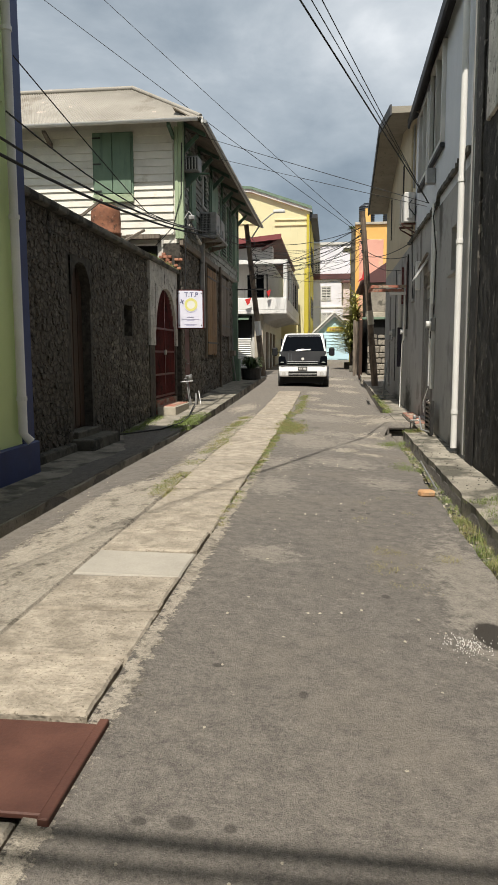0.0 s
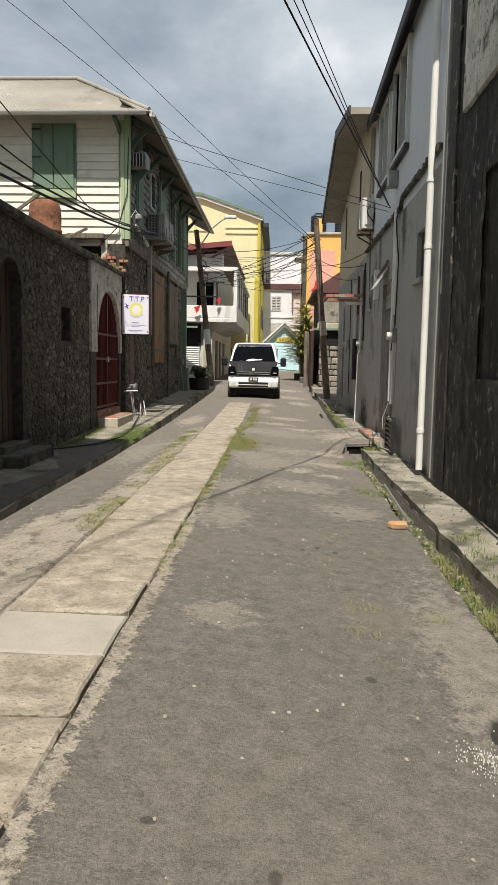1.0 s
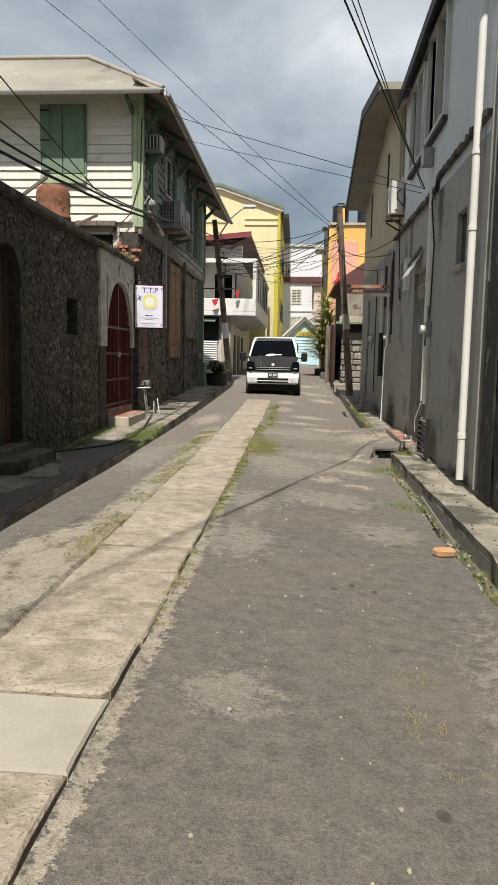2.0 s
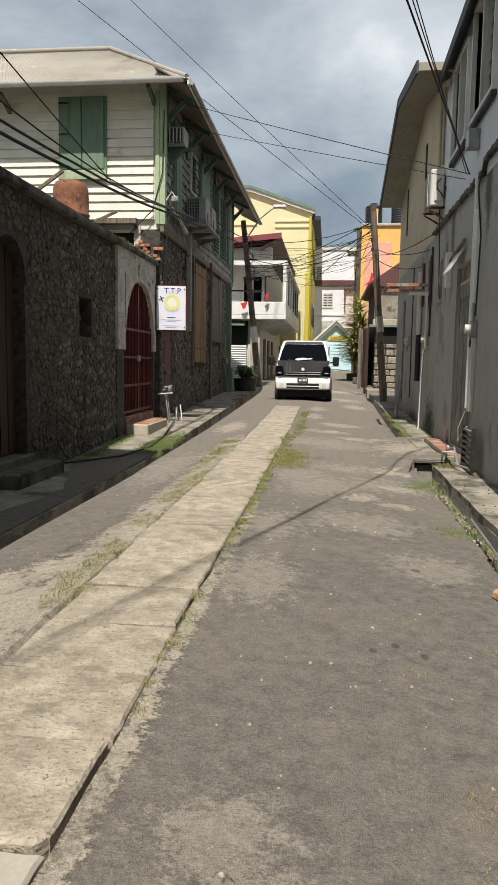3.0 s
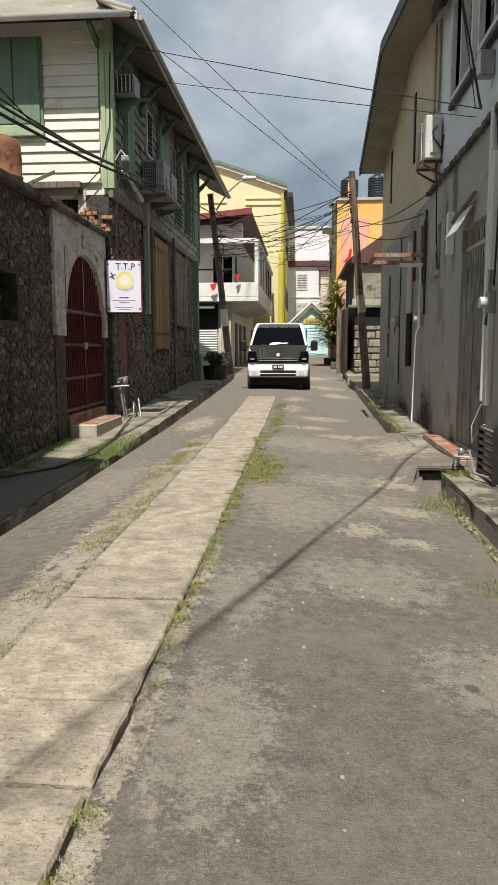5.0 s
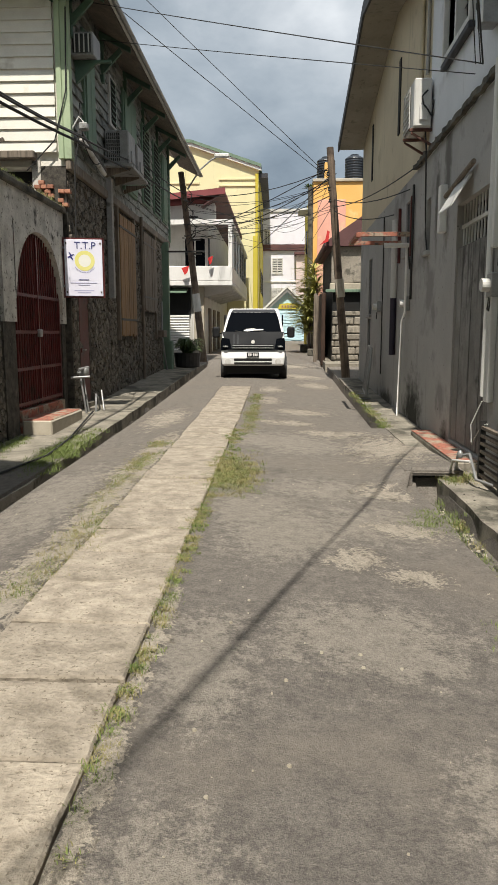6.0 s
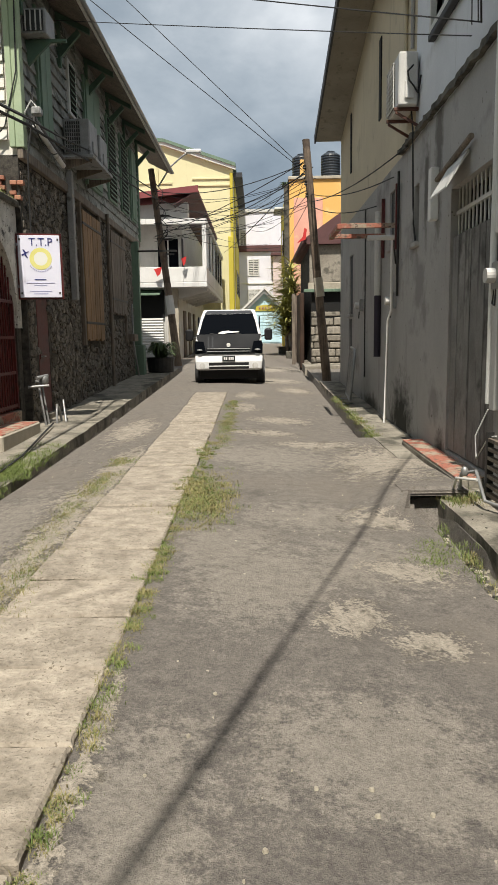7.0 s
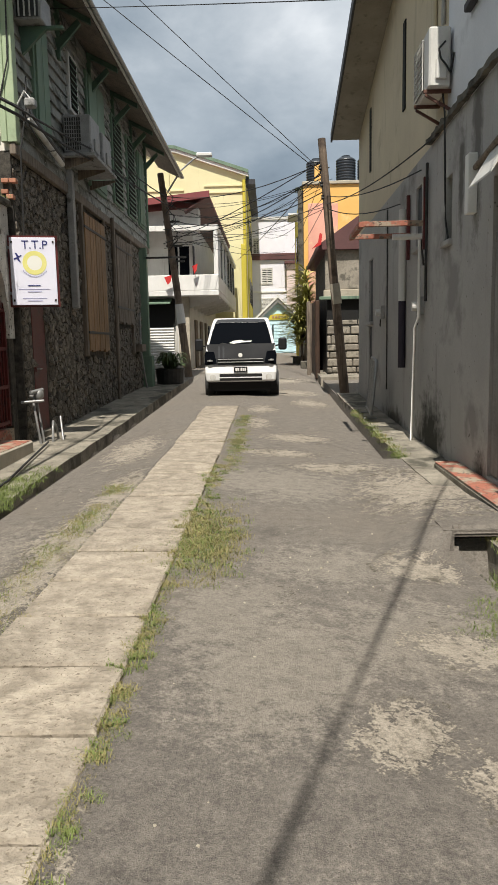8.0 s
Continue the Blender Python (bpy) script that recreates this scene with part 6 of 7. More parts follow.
# black sheet on the core stands for an unlit opening
add(K, "dark_opening", box(bmesh.new(), (1.62, 32.06, 2.1), (7, 32.12, 3.0)), shade_black)
add(K, "roof_side", prism(bmesh.new(), [(31.8, 4.55), (38.4, 4.6), (38.4, 4.75), (31.8, 4.72)], "x", 1.3, 1.4), maroon_roof)
add(K, "red_sheet", prism(bmesh.new(), [(1.1, 4.55), (1.3, 4.75), (1.36, 5.05), (1.44, 5.0), (1.4, 4.68)], "y", 31.6, 31.64), red_cloth, "scrap of red sheeting")
for i in range(3):
    add(K, "fence_post", box(bmesh.new(), (1.0 + 0.12 * i, 33 + 1.2 * i, 0.4), (1.12 + 0.12 * i, 33.15 + 1.2 * i, 3.0), 0.02), grey_wood)
add(K, "side_fence", box(bmesh.new(), (1.25, 32.5, 0.4), (1.4, 41, 3.0), 0.02), dark_wood)


# ---- utility poles ----
def pole_r():
    g = holder("utility_pole", "leaning weathered timber utility pole beside the grey house", "pole", at=(1.66, 26.7, 0.2))
    part("shaft", tube(bmesh.new(), [(0, 0, -0.2), (-0.3, 0, 3.0), (-0.58, 0, 6.35)], 0.125, 12, r_end=0.095), pole_wood, g, smooth=True)
    part("notice", tube(bmesh.new(), [(-0.215, -0.01, 2.35), (-0.275, -0.01, 2.85)], 0.124, 12, False), pale_concrete, g, "remnant of a pasted notice")
    for z in (5.6, 5.2, 4.9):
        part("insulator", lathe(bmesh.new(), [(0.02, 0), (0.05, 0.03), (0.03, 0.06), (0.045, 0.1), (0.01, 0.12)], (-0.09 * z - 0.12, -0.05, z), 10), dark_metal, g)
    return g


def pole_l():
    g = holder("utility_pole", "dark timber utility pole crowded with cables and a street lamp", "pole", at=(-3.06, 33, 0.4))
    part("shaft", tube(bmesh.new(), [(0, 0, -0.2), (-0.36, 0, 3.2), (-0.78, 0, 6.9)], 0.14, 12, r_end=0.105), pole_wood, g, smooth=True)
    part("notice", tube(bmesh.new(), [(-0.215, -0.01, 1.95), (-0.29, -0.01, 2.6)], 0.14, 12, False), grey_white, g, "pasted paper notice")
    arm = part("lamp_arm", tube(bmesh.new(), [(-0.55, 0, 6.3), (-0.1, -0.05, 6.95), (0.35, -0.1, 7.3), (0.55, -0.1, 7.4)], 0.03, 8), grey_metal, g)
    part("lamp_head", box(bmesh.new(), (0.45, -0.2, 7.36), (0.98, 0.0, 7.5), 0.04), grey_white, arm, "pale street lamp head")
    for k in range(7):
        z = 4.2 + 0.3 * k
        a = random.uniform(0, 6.28)
        pts = [(-0.09 * z + 0.22 * math.cos(a + j * 0.9) * (0.6 + 0.25 * (j % 2)), 0.22 * math.sin(a + j * 0.9), z + 0.16 * j - 0.3) for j in range(6)]
        part("cable_coil", tube(bmesh.new(), pts, 0.014, 5), dark_metal, g)
    for z in (4.0, 4.5, 5.3):
        part("bracket", box(bmesh.new(), (-0.09 * z - 0.25, -0.06, z), (-0.09 * z + 0.3, 0.02, z + 0.06), 0.01), dark_metal, g)
    return g


pole_r()
pole_l()


# ---- plants ----
def frond(bm, base, heading, length, lift, width, segs=7):
    """One drooping strap leaf."""
    prev = None
    d = Vector((math.cos(heading), math.sin(heading), 0))
    s = Vector((-d.y, d.x, 0))
    for i in range(segs + 1):
        u = i / segs
        p = Vector(base) + d * length * u * (1 - 0.15 * u) + Vector((0, 0, lift * (1.8 * u - 1.5 * u * u)))
        w = width * math.sin(math.pi * min(0.15 + 0.85 * u, 1)) + 0.002
        cur = (bm.verts.new(p - s * w), bm.verts.new(p + s * w + Vector((0, 0, w * 0.3))))
        if prev:
            bm.faces.new((prev[0], prev[1], cur[1], cur[0]))
        prev = cur


pp = holder("potted_plant", "bushy dark green plant in a large dark planter", "plant", at=(-3.3, 29.9, 0.42))
part("planter", lathe(bmesh.new(), [(0.3, 0), (0.4, 0.05), (0.44, 0.45), (0.46, 0.5), (0.4, 0.5), (0.38, 0.42)], sides=20), dark_metal, pp)
bm = bmesh.new()
for k in range(150):
    frond(bm, (random.uniform(-0.12, 0.12), random.uniform(-0.12, 0.12), 0.45), random.uniform(0, 6.28), random.uniform(0.35, 0.75), random.uniform(0.3, 1.0), 0.028)
part("leaves", bm, leaf_mat, pp)
palm_leaf = mat("palm_leaf", (0.2, 0.22, 0.05), (0.46, 0.44, 0.14), 9.0, 0.7, 0.0, 30)
pm = holder("palm_bush", "tall ragged yellow-green palm bush against the wall", "plant", at=(1.1, 39.4, 0.6))
for k, (x, y, h) in enumerate(((0.0, 0, 2.6), (0.25, 0.3, 3.9), (-0.05, 0.1, 1.9), (0.35, -0.2, 3.2))):
    part("stem", tube(bmesh.new(), [(x, y, 0), (x + 0.05, y, h * 0.5), (x - 0.05, y, h)], 0.05, 8), pole_wood, pm)
    bm = bmesh.new()
    for j in range(230):
        frond(bm, (x - 0.05, y, h * random.uniform(0.45, 1.05)), random.uniform(0, 6.28), random.uniform(0.7, 1.5), random.uniform(-0.3, 0.8), 0.032)
    part("leaves", bm, palm_leaf, pm)
bm = bmesh.new()
for j in range(40):
    frond(bm, (1.2, 43.2, 8.55), random.uniform(0, 6.28), random.uniform(0.2, 0.5), random.uniform(0.2, 0.6), 0.03)
tagged(part("roof_weeds", bm, leaf_mat), "weeds growing from the roof edge", "plant", kind="stuff")
# clutter at the far right kerb
for k, (x, y, sx, sy, sz) in enumerate(((0.75, 40.5, 0.9, 0.7, 0.35), (0.95, 37.0, 0.6, 0.5, 0.3), (1.2, 34.5, 0.7, 0.6, 0.25))):
    z = road_z(x, y)
    tagged(part("concrete_block", box(bmesh.new(), (x, y, z - 0.02), (x + sx, y + sy, z + sz), 0.04), mossy_concrete), "broken concrete block beside the road", "block", "kerb blocks")
side_walk = part("pavement_far", strip(bmesh.new(), 1.3, 6.0, 30.8, 44, lambda y: rise(y) + 0.07, 0.4, 1.0, 0.05), concrete)
tagged(side_walk, "concrete pavement past the side lane", "pavement", kind="structure")


# ---- cables ----
def cable(points, r=0.012, sag=0.0, label="black overhead cable across the street", mats=None):
    """A hanging cable through the points, with a sag between each two."""
    pts = []
    for a, b in zip(points, points[1:]):
        a, b = Vector(a), Vector(b)
        n = max(6, int((b - a).length / 0.8))
        for i in range(n + (1 if b == Vector(points[-1]) else 0)):
            u = i / n
            pts.append(a.lerp(b, u) - Vector((0, 0, sag * 4 * u * (1 - u))))
    ob = part("overhead_cable", tube(bmesh.new(), pts, r, 5), mats or rubber)
    return tagged(ob, label, "cable", "overhead cables")


top_r, top_l = Vector((1.12, 26.7, 6.2)), Vector((-3.75, 33.0, 6.6))
cable([top_r - Vector((0, 0, 0.45)), (-12.8, 20.8, 17.3)], 0.009, 0.1)
cable([top_r - Vector((0, 0, 0.5)), (-13.2, 17.3, 14.7)], 0.009, 0.1)
hook = Vector((1.8, 14.15, 4.3))
cable([hook, (-3.3, -2.0, 5.75)], 0.01, 0.0)
cable([hook + Vector((0, 0.1, 0.05)), (-3.3, -2.4, 6.0)], 0.006, 0.0)
cable([hook + Vector((0, 0.3, 0.1)), (-3.15, -2.4, 6.25)], 0.006, 0.0)
cable([hook, (-8.7, 25.0, 10.3)], 0.007, 0.05)
cable([hook + Vector((0, 0.3, 0.0)), (-9.5, 27.5, 10.2)], 0.006, 0.05)
# bundle along the left side
cable([(-3.6, 7.4, 3.66), (-3.4, 12.0, 3.86), (-3.28, 17.3, 4.38), (-3.5, 23.8, 5.25), top_l + Vector((0.1, 0, -0.3))], 0.02, 0.04, "thick black cable along the old houses")
cable([(-3.6, 7.4, 3.85), (-3.38, 12.0, 3.94), (-3.27, 17.3, 4.46), (-3.48, 23.8, 5.5), top_l], 0.016, 0.05, "thick black cable along the old houses")
cable([(-3.64, 8.3, 4.9), (-3.4, 13.5, 4.1), (-3.28, 17.5, 4.5)], 0.008, 0.02, "thin black cable along the old houses")
cable([(-3.62, 8.0, 4.2), (-3.32, 17.6, 4.55), (-3.82, 21.0, 5.0)], 0.01, 0.25, "thin black cable along the old houses")
# tangle over the far junction
for k in range(13):
    a = Vector((top_l.x + random.uniform(-0.1, 0.25), 33.0, random.uniform(4.6, 6.7)))
    b = Vector((1.2 + random.uniform(-0.1, 0.15), 26.7, random.uniform(4.7, 6.1)))
    cable([a, b], random.choice((0.007, 0.009, 0.013)), random.uniform(0.1, 0.6), "thin cable strung between the poles")
for k in range(7):
    a = Vector((top_l.x, 33.0, random.uniform(5.0, 6.7)))
    b = Vector((random.uniform(0.5, 1.4), random.uniform(41, 60), random.uniform(6.0, 8.6)))
    cable([a, b], 0.009, random.uniform(0.1, 0.5), "thin cable leading up the street")
for k in range(5):
    a = Vector((1.15, 26.7, random.uniform(4.8, 6.0)))
    b = Vector((random.uniform(-2.5, 1.0), random.uniform(42, 60), random.uniform(6.0, 8.6)))
    cable([a, b], 0.008, random.uniform(0.1, 0.5), "thin cable leading up the street")
for z0, z1, y1 in ((5.2, 3.9, 18.6), (4.9, 3.75, 20.2), (5.0, 4.1, 17.6)):
    cable([(1.2, 26.7, z0), (1.86, y1, z1)], 0.01, 0.15, "service cable to the grey house")
# loose wires down the walls
for name_, pts in (("l", [(-3.85, 18.83, 6.9), (-3.88, 18.8, 5.6), (-4.1, 18.8, 4.8), (-4.6, 18.78, 4.3)]), ("m", [(-3.8, 19.3, 5.2), (-3.76, 19.2, 5.5), (-3.72, 19.0, 5.0), (-3.8, 18.9, 4.4), (-3.82, 18.88, 3.2)]),
                   ("r", [(1.84, 17.35, 4.6), (1.82, 17.1, 4.2), (1.86, 17.15, 3.0), (1.86, 17.0, 2.75)]), ("q", [(1.84, 13.5, 4.1), (1.78, 13.3, 3.9), (1.85, 13.35, 3.3), (1.84, 13.4, 2.2)]),
                   ("s", [(1.8, 17.02, 4.95), (1.72, 16.99, 4.86), (1.74, 16.98, 4.75), (1.8, 16.98, 4.68), (1.86, 17.0, 4.6), (1.88, 16.95, 4.8)])):
    cable(pts, 0.012, 0.0, "loose black wire on the wall")
# unseen cables added across the street behind, to throw a shadow band ahead
cable([(-4.0, -1.66, 6.2), (1.95, -1.72, 6.3)], 0.03, 0.2)
cable([(-4.0, -1.84, 6.2), (1.95, -1.78, 6.3)], 0.025, 0.2)


# ---- road surface: plates, patches, litter, grass ----
pl_ = holder("steel_cover", "rusty brown steel cover plate let into the road", "cover plate", at=(-1.2, 2.2, 0.1))
add(pl_, "plate", box(bmesh.new(), (-1.75, 1.93, 0.095), (-0.86, 2.47, 0.118), 0.005), rust_steel)
add(pl_, "edge_angle", box(bmesh.new(), (-0.862, 1.9, 0.09), (-0.825, 2.5, 0.124), 0.004), rust_steel)


def tuft(bm, x, y, z, n, size, spread=0.05):
    for k in range(n * 5):
        a = random.uniform(0, 2 * math.pi)
        h = size * random.uniform(0.2, 0.6)
        bx, by = x + random.gauss(0, spread), y + random.gauss(0, spread)
        d = Vector((math.cos(a), math.sin(a), 0))
        s = Vector((-d.y, d.x, 0)) * random.uniform(0.0012, 0.0026)
        base = Vector((bx, by, z - 0.01))
        mid = base + d * h * 0.25 + Vector((0, 0, h * 0.6))
        tip = base + d * h * random.uniform(0.4, 0.9) + Vector((0, 0, h * random.uniform(0.6, 0.95)))
        v = [bm.verts.new(p) for p in (base - s, base + s, mid + s * 0.8, mid - s * 0.8, tip)]
        bm.faces.new((v[0], v[1], v[2], v[3]))
        bm.faces.new((v[3], v[2], v[4]))


green_bm, dry_bm = bmesh.new(), bmesh.new()
for i in range(800):
    y = random.uniform(5.6, 16.5)
    dens = (0.12 if y < 8.3 else 0.55) + 0.6 * max(0, math.sin(y * 2.1) * math.sin(y * 0.9 + 1))
    if random.random() < dens:
        x = -0.9 + random.gauss(0, 0.025 if y < 12.6 else 0.07)
        tuft(green_bm if random.random() < 0.5 else dry_bm, x, y, road_z(x, y), 6 if y < 8.4 else 11, random.uniform(0.03, 0.075) if y < 12.6 else random.uniform(0.04, 0.1), 0.022)
for i in range(420):
    x, y = -0.74 + random.gauss(0, 0.12), 13.4 + random.gauss(0, 0.45)
    tuft(green_bm if random.random() < 0.35 else dry_bm, x, y, road_z(x, y), 7, random.uniform(0.04, 0.11), 0.04)
for i in range(240):
    x, y = -0.75 + random.gauss(0, 0.06), random.uniform(16, 21.5)
    tuft(dry_bm if random.random() < 0.6 else green_bm, x, y, road_z(x, y), 7, random.uniform(0.04, 0.09), 0.04)
for i in range(1000):
    y = random.uniform(6.8, 16)
    if noise.noise((y * 1.1, 4, 0)) > -0.1:
        x = -1.7 + random.gauss(0, 0.07) - (0.1 if y > 12 else 0)
        tuft(dry_bm if random.random() < 0.6 else green_bm, x, y, road_z(x, y), 6, random.uniform(0.025, 0.075), 0.045)
for i in range(150):
    x, y = 1.29 + random.gauss(0, 0.06), random.choice((random.uniform(4.6, 7.2), random.uniform(7.2, 13.3)))
    tuft(green_bm if random.random() < 0.6 else dry_bm, x, y, road_z(x, y) - 0.12, 9, random.uniform(0.1, 0.26) * (1 if y < 7.3 else 0.7), 0.04)
for i in range(28):
    x, y = 1.55 + random.gauss(0, 0.09), random.uniform(5.8, 7.3)
    tuft(green_bm, x, y, right_walk(y), 6, random.uniform(0.05, 0.16), 0.04)
for i in range(60):
    x, y = 1.0 + random.gauss(0, 0.1), random.choice((9.6, 12.1)) + random.gauss(0, 0.2)
    tuft(green_bm, x, y, road_z(x, y), 8, random.uniform(0.04, 0.1), 0.05)
for i in range(90):
    x, y = 1.55 + random.gauss(0, 0.08), 13.55 + random.gauss(0, 0.12)
    tuft(dry_bm if i % 2 else green_bm, x, y, right_walk(y), 6, random.uniform(0.06, 0.18), 0.05)
for i in range(260):
    x, y = -3.1 + random.gauss(0, 0.12), 15.2 + random.gauss(0, 0.7)
    tuft(green_bm, x, y, left_walk(y), 8, random.uniform(0.06, 0.17), 0.05)
for i in range(120):
    x, y = -3.9 + random.gauss(0, 0.06), random.uniform(13.2, 16.2)
    tuft(green_bm, x, y, left_walk(y), 7, random.uniform(0.06, 0.18), 0.05)
for i in range(50):
    x, y = random.choice(((0.42, 5.35), (0.33, 4.9), (0.85, 5.3))) if i % 3 else (random.uniform(0.2, 1.0), random.uniform(4, 8))
    x, y = x + random.gauss(0, 0.05), y + random.gauss(0, 0.05)
    tuft(dry_bm, x, y, road_z(x, y), 7, random.uniform(0.03, 0.07), 0.04)
for i in range(90):
    x, y = -4.1 + random.gauss(0, 0.08), random.uniform(15.5, 18.8)
    tuft(green_bm if i % 2 else dry_bm, x, y, 3.7, 6, random.uniform(0.06, 0.2), 0.04)
for i in range(160):
    x, y = 1.4 + random.gauss(0, 0.04), random.uniform(17.2, 22.5)
    tuft(green_bm if i % 3 else dry_bm, x, y, right_walk(y), 6, random.uniform(0.05, 0.14), 0.04)
tagged(part("green_weeds", green_bm, grass_mat), "green weeds growing from joints and kerbs", "weeds", kind="stuff")
tagged(part("dry_weeds", dry_bm, dry_grass), "dry yellow grass in the road joints", "grass", kind="stuff")


def chip(bm, x, y, z, s):
    pts = [(x + s * random.uniform(0.5, 1) * math.cos(a), y + s * random.uniform(0.5, 1) * math.sin(a)) for a in (0.3, 1.6, 2.9, 4.4, 5.4)]
    low = [bm.verts.new((a, b, z - 0.004)) for a, b in pts]
    high = [bm.verts.new((x + (a - x) * 0.7, y + (b - y) * 0.7, z + s * 0.5)) for a, b in pts]
    bm.faces.new(high)
    for k in range(5):
        bm.faces.new((low[k], low[(k + 1) % 5], high[(k + 1) % 5], high[k]))


chips, leaves, grit_bm = bmesh.new(), bmesh.new(), bmesh.new()
for i in range(420):
    x, y = random.uniform(-0.7, 1.1), random.uniform(1.2, 22)
    chip(chips, x, y, road_z(x, y), random.choice((0.004, 0.006, 0.008, 0.008, 0.013)))
for i in range(200):
    x, y = 0.73 + random.gauss(0, 0.06), 3.67 + random.gauss(0, 0.07)
    chip(grit_bm, x, y, road_z(x, y) + 0.004, random.uniform(0.0015, 0.004))
for i in range(700):
    x, y = 1.25 + random.gauss(0, 0.06), random.uniform(4, 13.5)
    chip(leaves if i % 3 else chips, x, y, road_z(x, y) - (0.17 if y > 12.2 else 0.11), random.uniform(0.008, 0.032))
for i in range(90):
    x, y = random.uniform(-2.6, -1.9), random.uniform(5, 20)
    chip(chips, x, y, road_z(x, y), random.uniform(0.004, 0.014))
for i in range(260):
    x, y = 1.26 + random.gauss(0, 0.05), random.uniform(4, 13.4)
    chip(leaves, x, y, road_z(x, y) - 0.2, random.uniform(0.015, 0.04))
for i in range(120):
    x, y = random.uniform(1.42, 1.85), random.uniform(6, 13.5)
    chip(leaves, x, y, right_walk(y), random.uniform(0.006, 0.02))
tagged(part("spilled_grit", grit_bm, white_grit), "white grit spilled beside a damp hollow", "grit", kind="stuff")
tagged(part("road_chips", chips, pale_concrete), "pale stone chips scattered over the road", "gravel", kind="stuff")
tagged(part("drain_litter", leaves, mossy_concrete), "dead leaves and dirt in the drain", "litter", kind="stuff")
loose = tagged(part("loose_brick", box(bmesh.new(), (-0.09, -0.05, -0.035), (0.09, 0.05, 0.04), 0.02), gutter_brick), "broken orange brick lying in the gutter", "brick")
loose.matrix_basis = pose(1.04, 7.75, road_z(1.04, 7.75) + 0.03, 3, 4, 25)
# drain mouth under the culvert slab
dm = holder("drain_mouth", "dark square drain opening in a concrete headwall", "drain", at=(1.2, 13.7, -0.1))
add(dm, "headwall", pierced(bmesh.new(), "y", 13.5, 13.8, 1.02, 1.62, -0.34, 0.152, [(1.1, 1.42, -0.2, 0.1)]), asphalt)
# black board closes the hole, for the drain's inner dark
add(dm, "dark_mouth", box(bmesh.new(), (1.06, 13.66, -0.3), (1.44, 13.7, 0.12)), shade_black)
ap = bmesh.new()
rows_ = []
for i in range(9):
    y = 13.56 + 0.26 * i
    f = 1 - i / 8
    rows_.append([ap.verts.new((x, y + w * (1 - f), rise(y) + 0.02 + (h * f if x > 0.5 else -0.06) + 0.01 * noise.noise((x * 3, y * 3, 0)))) for x, h, w in ((0.45, 0, 0), (0.75, 0.02, 0), (0.95, 0.07, 0), (1.1, 0.115, 0), (1.6, 0.115, 0))])
foot = [ap.verts.new((v.co.x - (0.12 if v.co.x < 1.2 else 0), 12.9 + 0.1 * k, road_z(v.co.x - 0.12, 12.9) - 0.02)) for k, v in enumerate(rows_[0])]
for a, b in zip([foot] + rows_, rows_):
    for k in range(4):
        if a is foot and k == 3:
            continue
        ap.faces.new((a[k], a[k + 1], b[k + 1], b[k]))
lip = [ap.verts.new((x, 13.49, 0.125)) for x in (1.1, 1.6)]
ap.faces.new((lip[0], lip[1], rows_[0][4], rows_[0][3]))
add(dm, "apron", ap, asphalt, "worn concrete apron over the drain")
rd = tagged(part("steel_rod", tube(bmesh.new(), [(1.2, 8.1, -0.02), (1.28, 10.2, -0.01)], 0.012, 6), grey_metal), "thin steel rod lying in the gutter", "rod")


# ---- pieces: slabs, stones, boards, blocks ----
slab_run = holder("slab_track", "run of worn concrete slabs down the middle of the street", "pavement", kind="structure")
ends = [2.5 + 0.587 * k + random.uniform(-0.02, 0.02) for k in range(-9, 36)]
for k, (y0, y1) in enumerate(zip(ends, ends[1:])):
    if 1.8 < (y0 + y1) / 2 < 2.45:
        continue
    y0, y1 = y0 + random.uniform(0.007, 0.013), y1 - random.uniform(0.007, 0.013)
    bm = bmesh.new()
    x0, x1, b = -1.63 + random.uniform(-0.015, 0.01), -0.923 + random.uniform(-0.009, 0.008), 0.012
    lift, tip = 0.004 + random.uniform(0, 0.012), random.uniform(-0.006, 0.006)
    corners = [(x0, y0), (x1, y0), (x1, y1), (x0, y1)]
    ring = []
    for (ax, ay), (bx, by) in zip(corners, corners[1:] + corners[:1]):
        for u in (0.0, 0.06, 0.2, 0.36, 0.52, 0.68, 0.82, 0.94):
            d = random.uniform(0, 0.009) * (0.4 if u == 0.0 else 1)
            x, y = ax + (bx - ax) * u, ay + (by - ay) * u
            ring.append((x + (d if x < -1.3 else -d), y + (d * 0.6 if y < (y0 + y1) / 2 else -d * 0.6)))
    chipped = random.randrange(4) * 8
    if random.random() < 0.5:
        cx, cy = ring[chipped]
        ring[chipped] = (cx + (0.05 if cx < -1.3 else -0.05) * random.random(), cy + (0.04 if cy < (y0 + y1) / 2 else -0.04) * random.random())
    base = [(x, y, road_z(-1.27, y) + 0.012 * noise.noise((-0.85, y * 0.5, 0)) + tip * (x + 1.28) / 0.35) for x, y in ring]
    cx, cy = (x0 + x1) / 2, (y0 + y1) / 2
    low = [bm.verts.new((x, y, z - 0.09)) for x, y, z in base]
    mid = [bm.verts.new((x, y, z + lift - b)) for x, y, z in base]
    top = [bm.verts.new((cx + (x - cx) * 0.97, cy + (y - cy) * 0.965, z + lift)) for x, y, z in base]
    for a, c in ((low, mid), (mid, top)):
        for i in range(len(base)):
            j = (i + 1) % len(base)
            bm.faces.new((a[i], a[j], c[j], c[i]))
    bm.faces.new(top)
    part("slab", bm, smooth_slab if 4.2 < cy < 4.7 else slab_concrete, slab_run)


